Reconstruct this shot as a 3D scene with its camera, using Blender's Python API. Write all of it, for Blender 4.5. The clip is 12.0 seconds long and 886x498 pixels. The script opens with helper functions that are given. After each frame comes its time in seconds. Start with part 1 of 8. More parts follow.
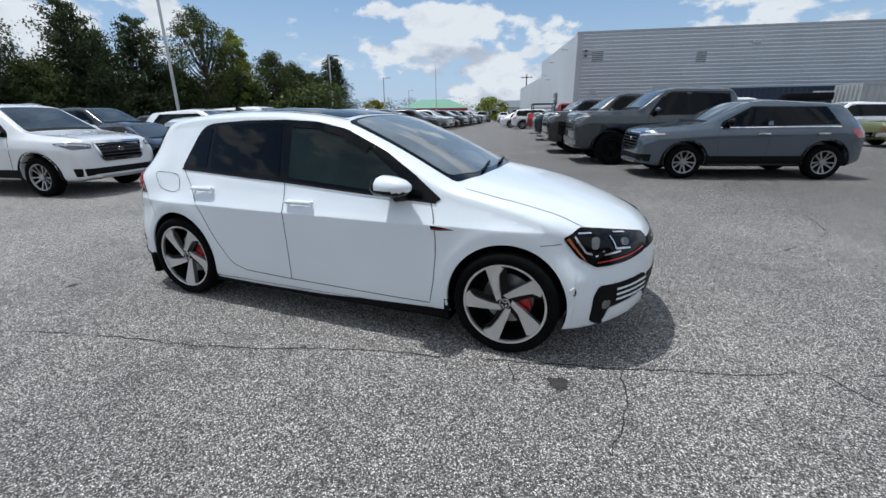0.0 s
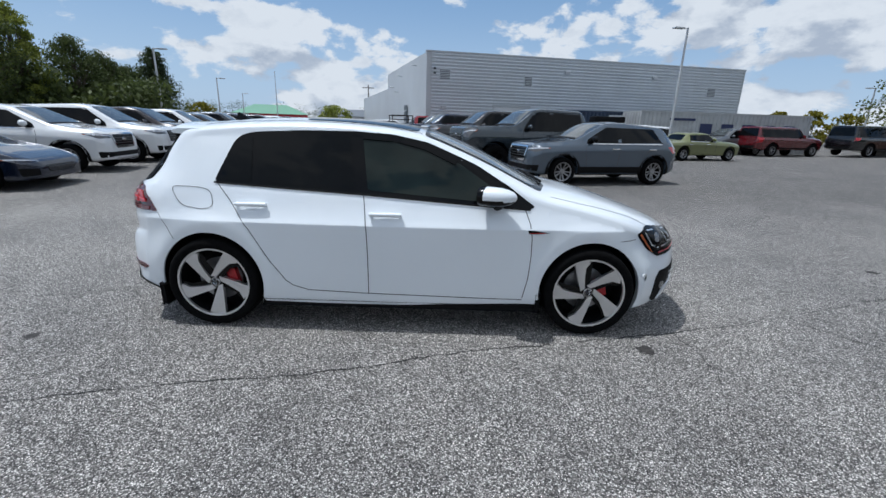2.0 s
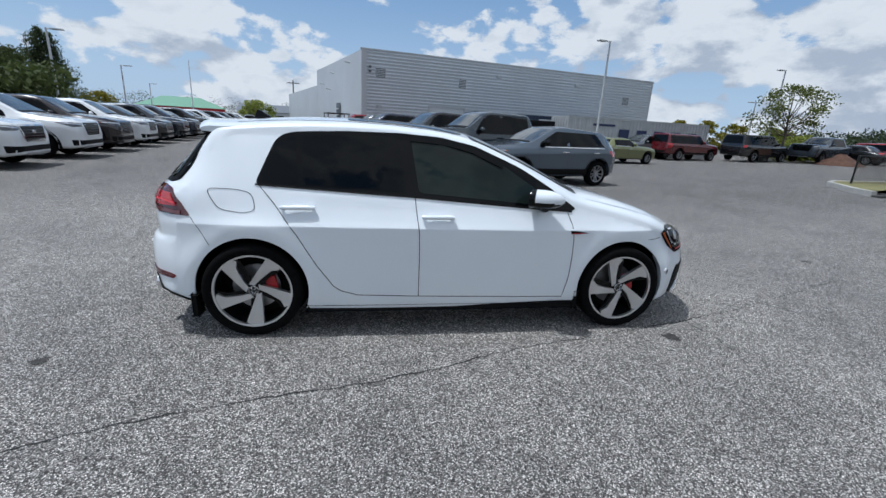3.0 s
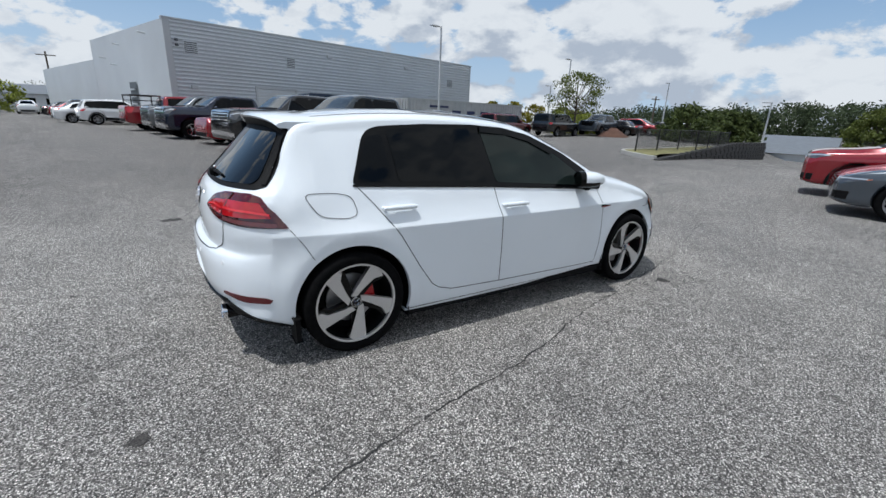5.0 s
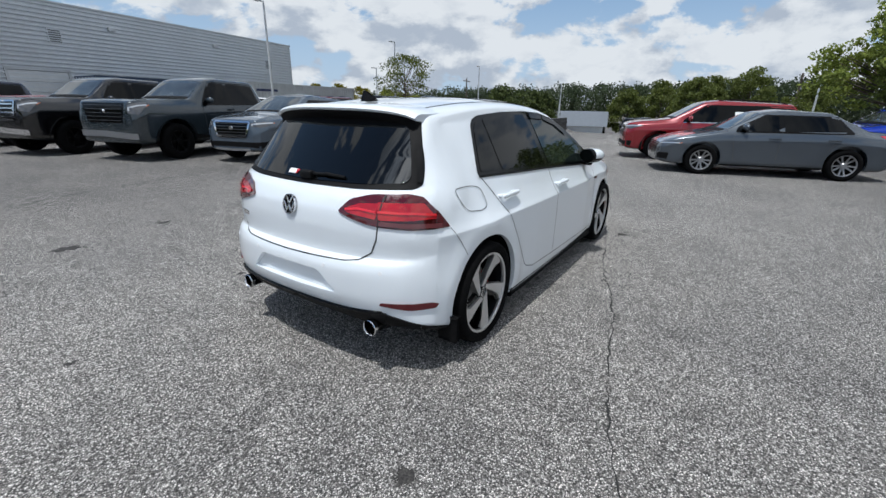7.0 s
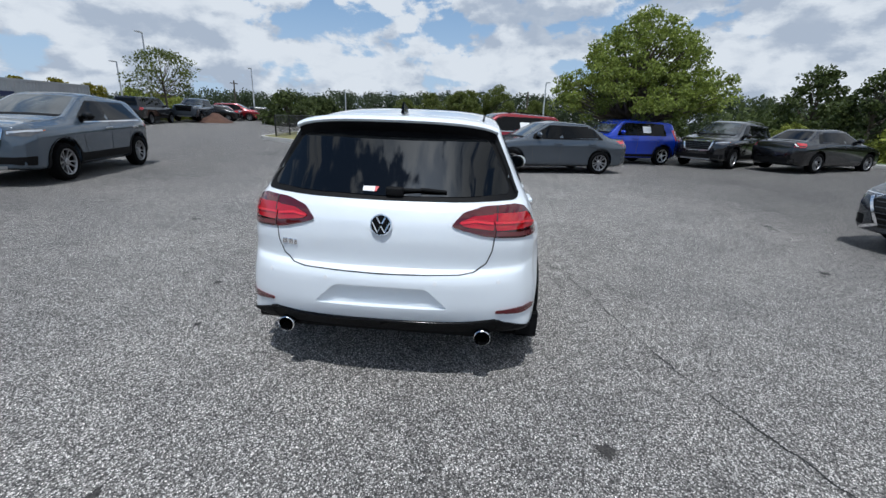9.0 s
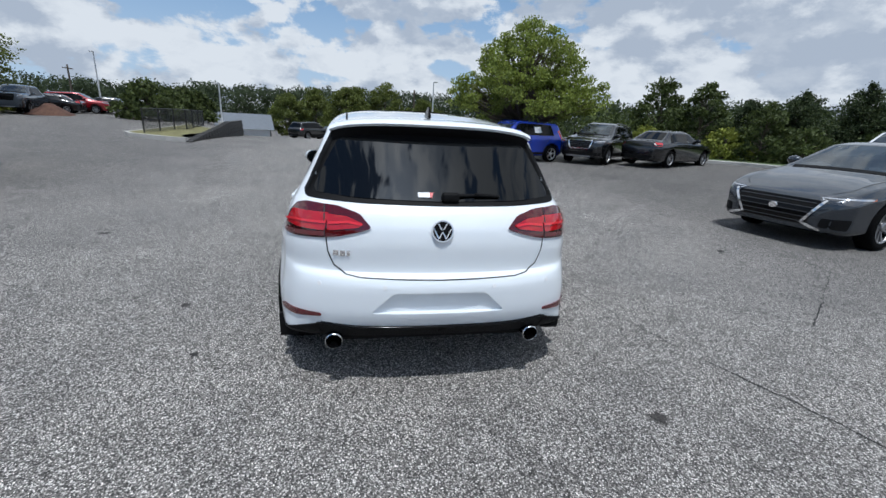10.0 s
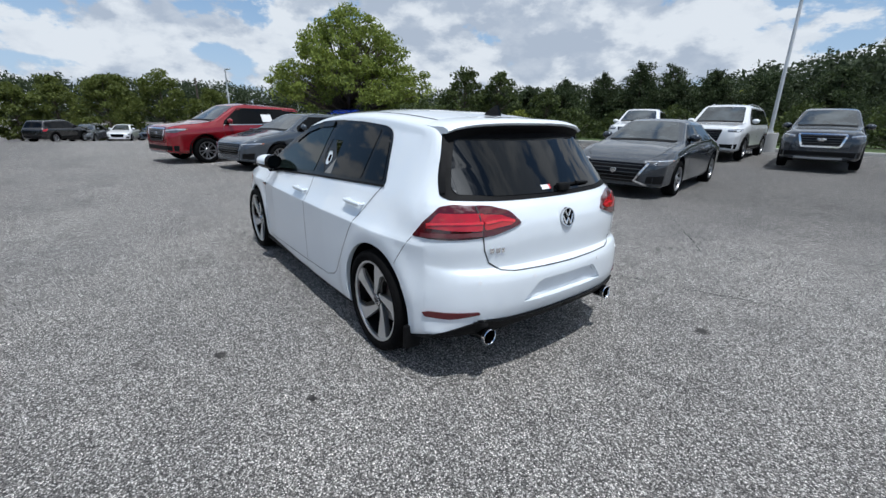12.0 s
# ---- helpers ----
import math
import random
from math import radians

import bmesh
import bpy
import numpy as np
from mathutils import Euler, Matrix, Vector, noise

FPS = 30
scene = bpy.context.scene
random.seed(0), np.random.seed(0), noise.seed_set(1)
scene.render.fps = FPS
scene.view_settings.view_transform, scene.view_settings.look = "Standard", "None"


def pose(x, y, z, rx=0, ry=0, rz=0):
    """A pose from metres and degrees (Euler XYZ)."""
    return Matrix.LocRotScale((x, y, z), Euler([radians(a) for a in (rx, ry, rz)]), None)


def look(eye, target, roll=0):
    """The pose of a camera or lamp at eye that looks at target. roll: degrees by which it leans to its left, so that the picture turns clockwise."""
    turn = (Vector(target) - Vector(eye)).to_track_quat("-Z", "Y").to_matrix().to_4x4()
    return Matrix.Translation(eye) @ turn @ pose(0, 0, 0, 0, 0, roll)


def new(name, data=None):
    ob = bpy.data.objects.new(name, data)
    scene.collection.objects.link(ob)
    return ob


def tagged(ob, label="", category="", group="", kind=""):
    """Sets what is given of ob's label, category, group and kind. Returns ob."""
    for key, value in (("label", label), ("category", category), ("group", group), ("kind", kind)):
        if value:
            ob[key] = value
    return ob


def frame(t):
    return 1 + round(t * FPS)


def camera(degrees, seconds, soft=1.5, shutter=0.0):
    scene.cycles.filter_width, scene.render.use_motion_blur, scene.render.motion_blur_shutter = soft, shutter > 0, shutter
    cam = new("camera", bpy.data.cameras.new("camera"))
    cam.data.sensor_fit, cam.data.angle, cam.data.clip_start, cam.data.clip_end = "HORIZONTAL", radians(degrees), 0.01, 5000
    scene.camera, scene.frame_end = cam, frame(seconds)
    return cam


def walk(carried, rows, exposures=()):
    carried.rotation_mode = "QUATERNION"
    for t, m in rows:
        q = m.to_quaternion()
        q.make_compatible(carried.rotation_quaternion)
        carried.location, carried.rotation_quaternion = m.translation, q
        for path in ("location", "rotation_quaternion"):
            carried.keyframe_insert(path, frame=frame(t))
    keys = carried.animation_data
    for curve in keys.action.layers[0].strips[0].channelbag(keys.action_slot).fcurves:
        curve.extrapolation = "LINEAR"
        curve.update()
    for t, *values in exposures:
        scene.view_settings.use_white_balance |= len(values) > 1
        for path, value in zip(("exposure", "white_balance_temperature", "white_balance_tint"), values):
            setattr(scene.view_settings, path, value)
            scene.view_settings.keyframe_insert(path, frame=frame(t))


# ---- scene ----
cam = camera(92.5, 12.0)
PATH = [
    (0, (1.828, -3.104, 1.397), (1.124, -1.334, 0.788), -0.6),
    (0.5, (1.456, -3.312, 1.415), (0.93, -1.473, 0.829), -0.8),
    (1, (1.099, -3.478, 1.41), (0.76, -1.594, 0.832), 0.1),
    (1.5, (0.705, -3.543, 1.426), (0.539, -1.633, 0.856), 1.0),
    (2, (0.281, -3.629, 1.429), (0.283, -1.71, 0.865), 1.7),
    (2.5, (-0.139, -3.637, 1.41), (0.03, -1.726, 0.847), 2.5),
    (3, (-0.556, -3.611, 1.421), (-0.219, -1.718, 0.87), 3.2),
    (3.2, (-0.73, -3.604, 1.415), (-0.322, -1.724, 0.869), 3.3),
    (4.8, (-2.035, -3.182, 1.429), (-1.054, -1.537, 0.855), 2.3),
    (5, (-2.178, -3.084, 1.407), (-1.13, -1.487, 0.815), 2.3),
    (5.5, (-2.518, -2.816, 1.417), (-1.333, -1.329, 0.797), 1.8),
    (6, (-2.872, -2.568, 1.412), (-1.542, -1.214, 0.782), 1.2),
    (6.5, (-3.173, -2.262, 1.395), (-1.717, -1.055, 0.744), 0.9),
    (7, (-3.446, -1.937, 1.398), (-1.866, -0.892, 0.756), 1.0),
    (7.2, (-3.567, -1.815, 1.406), (-1.937, -0.844, 0.772), 1.0),
    (8.8, (-4.036, -0.619, 1.414), (-2.139, -0.383, 0.828), 1.8),
    (9, (-4.037, -0.458, 1.394), (-2.131, -0.319, 0.805), 2.2),
    (9.5, (-4.026, -0.036, 1.402), (-2.116, -0.149, 0.818), 3.0),
    (10, (-4.025, 0.393, 1.401), (-2.148, 0.017, 0.824), 3.2),
    (10.5, (-3.937, 0.806, 1.386), (-2.119, 0.226, 0.786), 2.6),
    (11, (-3.836, 1.235, 1.382), (-2.099, 0.449, 0.778), 1.9),
    (11.5, (-3.693, 1.628, 1.386), (-2.058, 0.642, 0.79), 1.5),
    (12, (-3.467, 1.96, 1.404), (-1.945, 0.808, 0.807), 1.1),
]
walk(cam, [(t, look(eye, target, roll)) for t, eye, target, roll in PATH], [(0, 0.03, 6000, 8), (1.5, -0.03, 5880, 8), (3, -0.06, 5820, 8), (6, 0.02, 6150, 8), (9.3, -0.05, 5900, 8), (12, 0.02, 5950, 8)])

# ---- world, sun, exposure ----
from mathutils.bvhtree import BVHTree

SUN_FROM = Vector((-0.32, 0.035, 0.95)).normalized()
sun = new("sun", bpy.data.lights.new("sun", "SUN"))
sun.data.energy, sun.data.angle, sun.data.color = 3.4, radians(0.53), (1.0, 0.96, 0.9)
sun.matrix_world = look((0, 0, 40), Vector((0, 0, 40)) - SUN_FROM)

world = bpy.data.worlds.new("sky")
scene.world = world
world.use_nodes = True
wn, wl = world.node_tree.nodes, world.node_tree.links
wn.clear()


def wnode(kind, **values):
    n = wn.new(kind)
    for key, value in values.items():
        n.inputs[key].default_value = value
    return n


sky = wn.new("ShaderNodeTexSky")
sky.sky_type, sky.sun_disc = "NISHITA", False
sky.sun_elevation, sky.sun_rotation = math.asin(SUN_FROM.z), math.atan2(SUN_FROM.x, SUN_FROM.y)
sky.dust_density, sky.ozone_density = 1.0, 1.5
coord = wn.new("ShaderNodeTexCoord")
split = wn.new("ShaderNodeSeparateXYZ")
wl.new(coord.outputs["Generated"], split.inputs[0])


def wmath(op, a, b=None, clamp=False):
    n = wn.new("ShaderNodeMath")
    n.operation, n.use_clamp = op, clamp
    for k, v in enumerate((a, b)):
        if v is None:
            continue
        if isinstance(v, (int, float)):
            n.inputs[k].default_value = v
        else:
            wl.new(v, n.inputs[k])
    return n.outputs[0]


# Heaped clouds: noise over the sky's dome, squeezed upwards, thicker to the east and south.
layer = wn.new("ShaderNodeCombineXYZ")
wl.new(split.outputs[0], layer.inputs[0])
wl.new(split.outputs[1], layer.inputs[1])
wl.new(wmath("MULTIPLY", split.outputs[2], 1.9), layer.inputs[2])


def cloud(scale, detail, offset, rough=0.5):
    shift = wn.new("ShaderNodeVectorMath")
    shift.operation = "ADD"
    shift.inputs[1].default_value = offset
    wl.new(layer.outputs[0], shift.inputs[0])
    n = wnode("ShaderNodeTexNoise", Scale=scale, Detail=detail, Roughness=rough, Distortion=0.15)
    wl.new(shift.outputs[0], n.inputs["Vector"])
    return n.outputs["Fac"]


def wramp(value, low, high):
    n = wn.new("ShaderNodeMapRange")
    n.interpolation_type = "SMOOTHSTEP"
    n.inputs["From Min"].default_value, n.inputs["From Max"].default_value = low, high
    wl.new(value, n.inputs["Value"])
    return n.outputs[0]


def wmix(fac, a, b):
    n = wn.new("ShaderNodeMix")
    n.data_type = "RGBA"
    for socket, v in ((n.inputs[0], fac), (n.inputs[6], a), (n.inputs[7], b)):
        if hasattr(v, "links"):
            wl.new(v, socket)
        else:
            socket.default_value = v
    return n.outputs[2]


def lumps(scale, offset):
    """Rounded heads of cloud: high in the middle of each cell."""
    shift = wn.new("ShaderNodeVectorMath")
    shift.operation = "ADD"
    shift.inputs[1].default_value = offset
    wl.new(layer.outputs[0], shift.inputs[0])
    n = wn.new("ShaderNodeTexVoronoi")
    n.feature = "SMOOTH_F1"
    n.inputs["Scale"].default_value, n.inputs["Smoothness"].default_value = scale, 0.35
    wl.new(shift.outputs[0], n.inputs["Vector"])
    return wmath("SUBTRACT", 0.42, n.outputs["Distance"])


def heap(up):
    big = wmath("MULTIPLY", cloud(2.1, 3, (4.3, 1.9, 0.3 + up)), 0.5)
    heads = wmath("ADD", wmath("MULTIPLY", lumps(9.0, (3.1, 0.7, up)), 0.13), wmath("MULTIPLY", lumps(23.0, (0.3, 2.7, up)), 0.07))
    big = wmath("ADD", big, heads)
    return wmath("ADD", big, wmath("MULTIPLY", cloud(5.2, 10, (1.7, 5.2, 0.9 + up), 0.63), 0.5))


lean_east = wmath("MULTIPLY", wmath("ADD", split.outputs[0], wmath("MULTIPLY", split.outputs[1], -0.8)), 0.034)
here = wmath("ADD", heap(0.0), lean_east)
above = wmath("ADD", heap(0.13), lean_east)
mask = wramp(here, 0.448, 0.490)
dark_base = wramp(wmath("SUBTRACT", above, wmath("MULTIPLY", wmath("SUBTRACT", here, above), 1.2)), 0.42, 0.66)
billow = wmath("MULTIPLY", wmath("SUBTRACT", cloud(13.0, 6, (2.2, 0.4, 7.1), 0.6), 0.5), 1.6)
cloud_colour = wmix(wmath("ADD", dark_base, billow, True), (9.0, 9.1, 9.2, 1), (5.2, 5.7, 6.5, 1))
low_haze = wramp(split.outputs[2], 0.30, 0.0)
blue = wmix(0.5, sky.outputs[0], (3.4, 5.6, 8.6, 1))
blue = wmix(wmath("MULTIPLY", wramp(split.outputs[2], 0.25, 0.9), 0.72), blue, (0.55, 1.3, 3.2, 1))
toward_sun = wn.new("ShaderNodeVectorMath")
toward_sun.operation = "DOT_PRODUCT"
toward_sun.inputs[1].default_value = SUN_FROM
wl.new(coord.outputs["Generated"], toward_sun.inputs[0])
aureole = wmath("POWER", wmath("MAXIMUM", toward_sun.outputs["Value"], 0.0), 36.0)
lit = wn.new("ShaderNodeVectorMath")
lit.operation = "SCALE"
wl.new(cloud_colour, lit.inputs[0])
wl.new(wmath("ADD", 1.0, wmath("MULTIPLY", aureole, 5.0)), lit.inputs["Scale"])
cloud_colour = lit.outputs[0]
veil = wmix(low_haze, blue, wmix(0.6, blue, (6.6, 7.9, 9.4, 1)))
sky_colour = wmix(mask, veil, cloud_colour)
background = wnode("ShaderNodeBackground", Strength=0.085)
wl.new(sky_colour, background.inputs["Color"])
world_out = wn.new("ShaderNodeOutputWorld")
wl.new(background.outputs[0], world_out.inputs[0])
scene.view_settings.exposure = 0.0


# ---- materials ----
def material(name, colour, rough=0.5, metal=0.0, coat=0.0, spec=0.5, vary=0.0, vary_scale=3.0, fine=0.0, fine_scale=40.0, bump=0.0, bump_scale=60.0, coord_kind="Object", emit=None):
    m = bpy.data.materials.new(name)
    m.use_nodes = True
    nodes, links = m.node_tree.nodes, m.node_tree.links
    b = nodes["Principled BSDF"]
    b.inputs["Base Color"].default_value = (*colour, 1)
    b.inputs["Roughness"].default_value, b.inputs["Metallic"].default_value = rough, metal
    b.inputs["Coat Weight"].default_value, b.inputs["Coat Roughness"].default_value = coat, 0.03
    b.inputs["Specular IOR Level"].default_value = spec
    tc = nodes.new("ShaderNodeTexCoord")
    last = None
    for amount, size, detail in ((vary, vary_scale, 4), (fine, fine_scale, 6)):
        if not amount:
            continue
        n = nodes.new("ShaderNodeTexNoise")
        n.inputs["Scale"].default_value, n.inputs["Detail"].default_value = size, detail
        links.new(tc.outputs[coord_kind], n.inputs["Vector"])
        r = nodes.new("ShaderNodeMapRange")
        r.inputs["From Min"].default_value, r.inputs["From Max"].default_value = 0.3, 0.7
        r.inputs["To Min"].default_value, r.inputs["To Max"].default_value = 1 - amount, 1 + amount
        links.new(n.outputs["Fac"], r.inputs["Value"])
        mul = nodes.new("ShaderNodeVectorMath")
        mul.operation = "SCALE"
        if last is None:
            mul.inputs[0].default_value = colour
        else:
            links.new(last, mul.inputs[0])
        links.new(r.outputs[0], mul.inputs["Scale"])
        last = mul.outputs[0]
    if last is not None:
        links.new(last, b.inputs["Base Color"])
    if bump:
        n = nodes.new("ShaderNodeTexNoise")
        n.inputs["Scale"].default_value, n.inputs["Detail"].default_value = bump_scale, 5
        links.new(tc.outputs[coord_kind], n.inputs["Vector"])
        bp = nodes.new("ShaderNodeBump")
        bp.inputs["Strength"].default_value, bp.inputs["Distance"].default_value = bump, 0.02
        links.new(n.outputs["Fac"], bp.inputs["Height"])
        links.new(bp.outputs[0], b.inputs["Normal"])
    if emit:
        b.inputs["Emission Color"].default_value, b.inputs["Emission Strength"].default_value = (*emit[:3], 1), emit[3]
    return m


def paint(name, colour, metal=0.0, rough=0.24):
    return material(name, colour, rough, metal, coat=1.0, vary=0.03, vary_scale=1.5, bump=0.01, bump_scale=300)


white_paint = material("white_paint", (0.765, 0.805, 0.84), 0.35, 0.0, coat=1.0, vary=0.015, vary_scale=2.0)
dark_glass = material("tinted_glass", (0.002, 0.0025, 0.003), 0.02, 0.0, spec=0.20, vary=0.2, vary_scale=4)
# the patchy grey base colour stands in for sky reflected in windscreens
screen_glass = material("screen_glass", (0.05, 0.058, 0.062), 0.02, 0.0, spec=1.0, vary=0.6, vary_scale=1.8)
black_plastic = material("black_plastic", (0.006, 0.006, 0.0065), 0.6, spec=0.12, fine=0.2, bump=0.1, bump_scale=400)
gloss_black = material("gloss_black", (0.002, 0.002, 0.0022), 0.15, spec=0.22)
rubber = material("tyre_rubber", (0.005, 0.005, 0.0053), 0.85, spec=0.06, vary=0.2, fine=0.3, bump=0.25, bump_scale=150)
alloy = material("machined_alloy", (0.66, 0.66, 0.66), 0.36, 0.85, fine=0.05, fine_scale=200)
dark_alloy = material("black_alloy", (0.005, 0.005, 0.0055), 0.5, 0.0, spec=0.15)
silver_alloy = material("silver_alloy", (0.36, 0.36, 0.37), 0.38, 0.85, fine=0.06, fine_scale=90)
chrome = material("chrome", (0.8, 0.8, 0.82), 0.08, 1.0)
tail_red = material("tail_lamp_red", (0.42, 0.006, 0.012), 0.12, coat=1.0, vary=0.15, vary_scale=12)
tail_bright = material("tail_lamp_bright", (0.70, 0.02, 0.03), 0.2, coat=1.0)
tail_dark = material("tail_lamp_dark", (0.075, 0.002, 0.004), 0.1, coat=1.0)
lamp_glass = material("headlamp_glass", (0.09, 0.09, 0.095), 0.08, 0.3, coat=1.0, vary=0.3, vary_scale=9)
lamp_clear = material("headlamp_reflector", (0.6, 0.62, 0.65), 0.15, 0.6, coat=1.0)
amber = material("amber_lens", (0.40, 0.10, 0.03), 0.2, coat=1.0)
red_caliper = material("red_enamel", (0.5, 0.01, 0.015), 0.35, coat=0.6)
white_plastic = material("white_plastic", (0.75, 0.76, 0.77), 0.4)
seam_dark = material("panel_gap", (0.02, 0.022, 0.024), 0.7)
seam_grey = material("grille_plastic", (0.035, 0.036, 0.038), 0.45)
paper = material("paper", (0.8, 0.8, 0.8), 0.7, fine=0.05)

PAINTS = {
    "grey_blue": paint("grey_blue_paint", (0.062, 0.084, 0.112), 0.15),
    "gunmetal": paint("gunmetal_paint", (0.024, 0.034, 0.042), 0.25),
    "black": paint("black_paint", (0.004, 0.004, 0.005), 0.0, 0.2),
    "navy": paint("navy_paint", (0.005, 0.011, 0.03), 0.3),
    "white": paint("pearl_white_paint", (0.72, 0.73, 0.74)),
    "red": paint("red_paint", (0.23, 0.006, 0.012), 0.2),
    "dark_red": paint("dark_red_paint", (0.10, 0.006, 0.009), 0.15),
    "maroon": paint("maroon_paint", (0.07, 0.006, 0.008), 0.25),
    "blue": paint("blue_paint", (0.006, 0.035, 0.36), 0.25),
    "silver": paint("silver_paint", (0.135, 0.145, 0.155), 0.45),
    "green": paint("olive_green_paint", (0.13, 0.14, 0.045), 0.1, 0.45),
    "brown_black": paint("brown_black_paint", (0.018, 0.013, 0.014), 0.3),
    "grey": paint("grey_paint", (0.066, 0.080, 0.098), 0.4),
    "steel": paint("steel_grey_paint", (0.026, 0.033, 0.043), 0.4),
}


# ---- mesh helpers ----
def mesh_of(bm, name, smooth=False, angle=None):
    me = bpy.data.meshes.new(name)
    bm.to_mesh(me)
    bm.free()
    if smooth:
        me.polygons.foreach_set("use_smooth", [True] * len(me.polygons))
        if angle is not None:
            me.set_sharp_from_angle(angle=radians(angle))
    return me


def part_of(name, me, mat, parent, label="", at=None):
    """Links a mesh as one part under a thing; the material belongs to the object, so that meshes can be shared."""
    ob = new(name, me)
    if not me.materials:
        me.materials.append(None)
    ob.material_slots[0].link = "OBJECT"
    ob.material_slots[0].material = mat
    if parent is not None:
        ob.parent = parent
    if at is not None:
        ob.matrix_basis = at
    return tagged(ob, label)


def part(name, bm, mat, parent, label="", smooth=False, angle=None, at=None):
    return part_of(name, mesh_of(bm, name, smooth, angle), mat, parent, label, at)


def box(bm, x0, x1, y0, y1, z0, z1, m=None):
    made = bmesh.ops.create_cube(bm, size=1.0)["verts"]
    for v in made:
        v.co = Vector((x0 + (v.co.x + 0.5) * (x1 - x0), y0 + (v.co.y + 0.5) * (y1 - y0), z0 + (v.co.z + 0.5) * (z1 - z0)))
        if m is not None:
            v.co = m @ v.co
    return made


def soft_box(bm, x0, x1, y0, y1, z0, z1, bevel=0.01, m=None):
    made = box(bm, x0, x1, y0, y1, z0, z1, m)
    edges = list({e for v in made for e in v.link_edges})
    bmesh.ops.bevel(bm, geom=edges, offset=bevel, segments=2, profile=0.6, affect="EDGES")


def tube(bm, a, b, r0, r1=None, n=10, caps=True):
    r1 = r0 if r1 is None else r1
    a, b = Vector(a), Vector(b)
    q = (b - a).to_track_quat("Z", "Y").to_matrix()
    rings = []
    for p, r in ((a, r0), (b, r1)):
        rings.append([bm.verts.new(p + q @ Vector((r * math.cos(k * math.tau / n), r * math.sin(k * math.tau / n), 0))) for k in range(n)])
    for k in range(n):
        bm.faces.new((rings[0][k], rings[0][(k + 1) % n], rings[1][(k + 1) % n], rings[1][k]))
    if caps:
        bm.faces.new(rings[0][::-1])
        bm.faces.new(rings[1])


def lathe(bm, profile, n=40, axis="Y"):
    """Turns (radius, along) pairs round the y axis."""
    rings = [[bm.verts.new((r * math.cos(k * math.tau / n), a, r * math.sin(k * math.tau / n))) for k in range(n)] for r, a in profile]
    for p, q in zip(rings, rings[1:]):
        for k in range(n):
            bm.faces.new((p[k], p[(k + 1) % n], q[(k + 1) % n], q[k]))
    return rings


def filled(outline, step):
    """A flat polygon in u, v cut into a grid: its own bmesh with z = 0."""
    bm = bmesh.new()
    bm.faces.new([bm.verts.new((u, v, 0)) for u, v in outline])
    us, vs = [p[0] for p in outline], [p[1] for p in outline]
    for axis, low, high in ((0, min(us), max(us)), (1, min(vs), max(vs))):
        count = max(1, int((high - low) / step))
        normal = Vector((1, 0, 0)) if axis == 0 else Vector((0, 1, 0))
        for k in range(1, count):
            bmesh.ops.bisect_plane(bm, geom=bm.verts[:] + bm.edges[:] + bm.faces[:], plane_co=normal * (low + (high - low) * k / count), plane_no=normal)
    bmesh.ops.triangulate(bm, faces=[f for f in bm.faces if len(f.verts) > 4])
    return bm


def rounded(outline, r, n=4):
    """The outline with its corners rounded."""
    out = []
    count = len(outline)
    for k in range(count):
        p0, p, p1 = (Vector(outline[(k + d) % count]) for d in (-1, 0, 1))
        a, b = (p0 - p), (p1 - p)
        d = min(r, a.length * 0.45, b.length * 0.45)
        a, b = p + a.normalized() * d, p + b.normalized() * d
        for s in range(n + 1):
            t = s / n
            out.append(tuple((a * (1 - t) + p * t) * (1 - t) + (p * (1 - t) + b * t) * t))
    return out


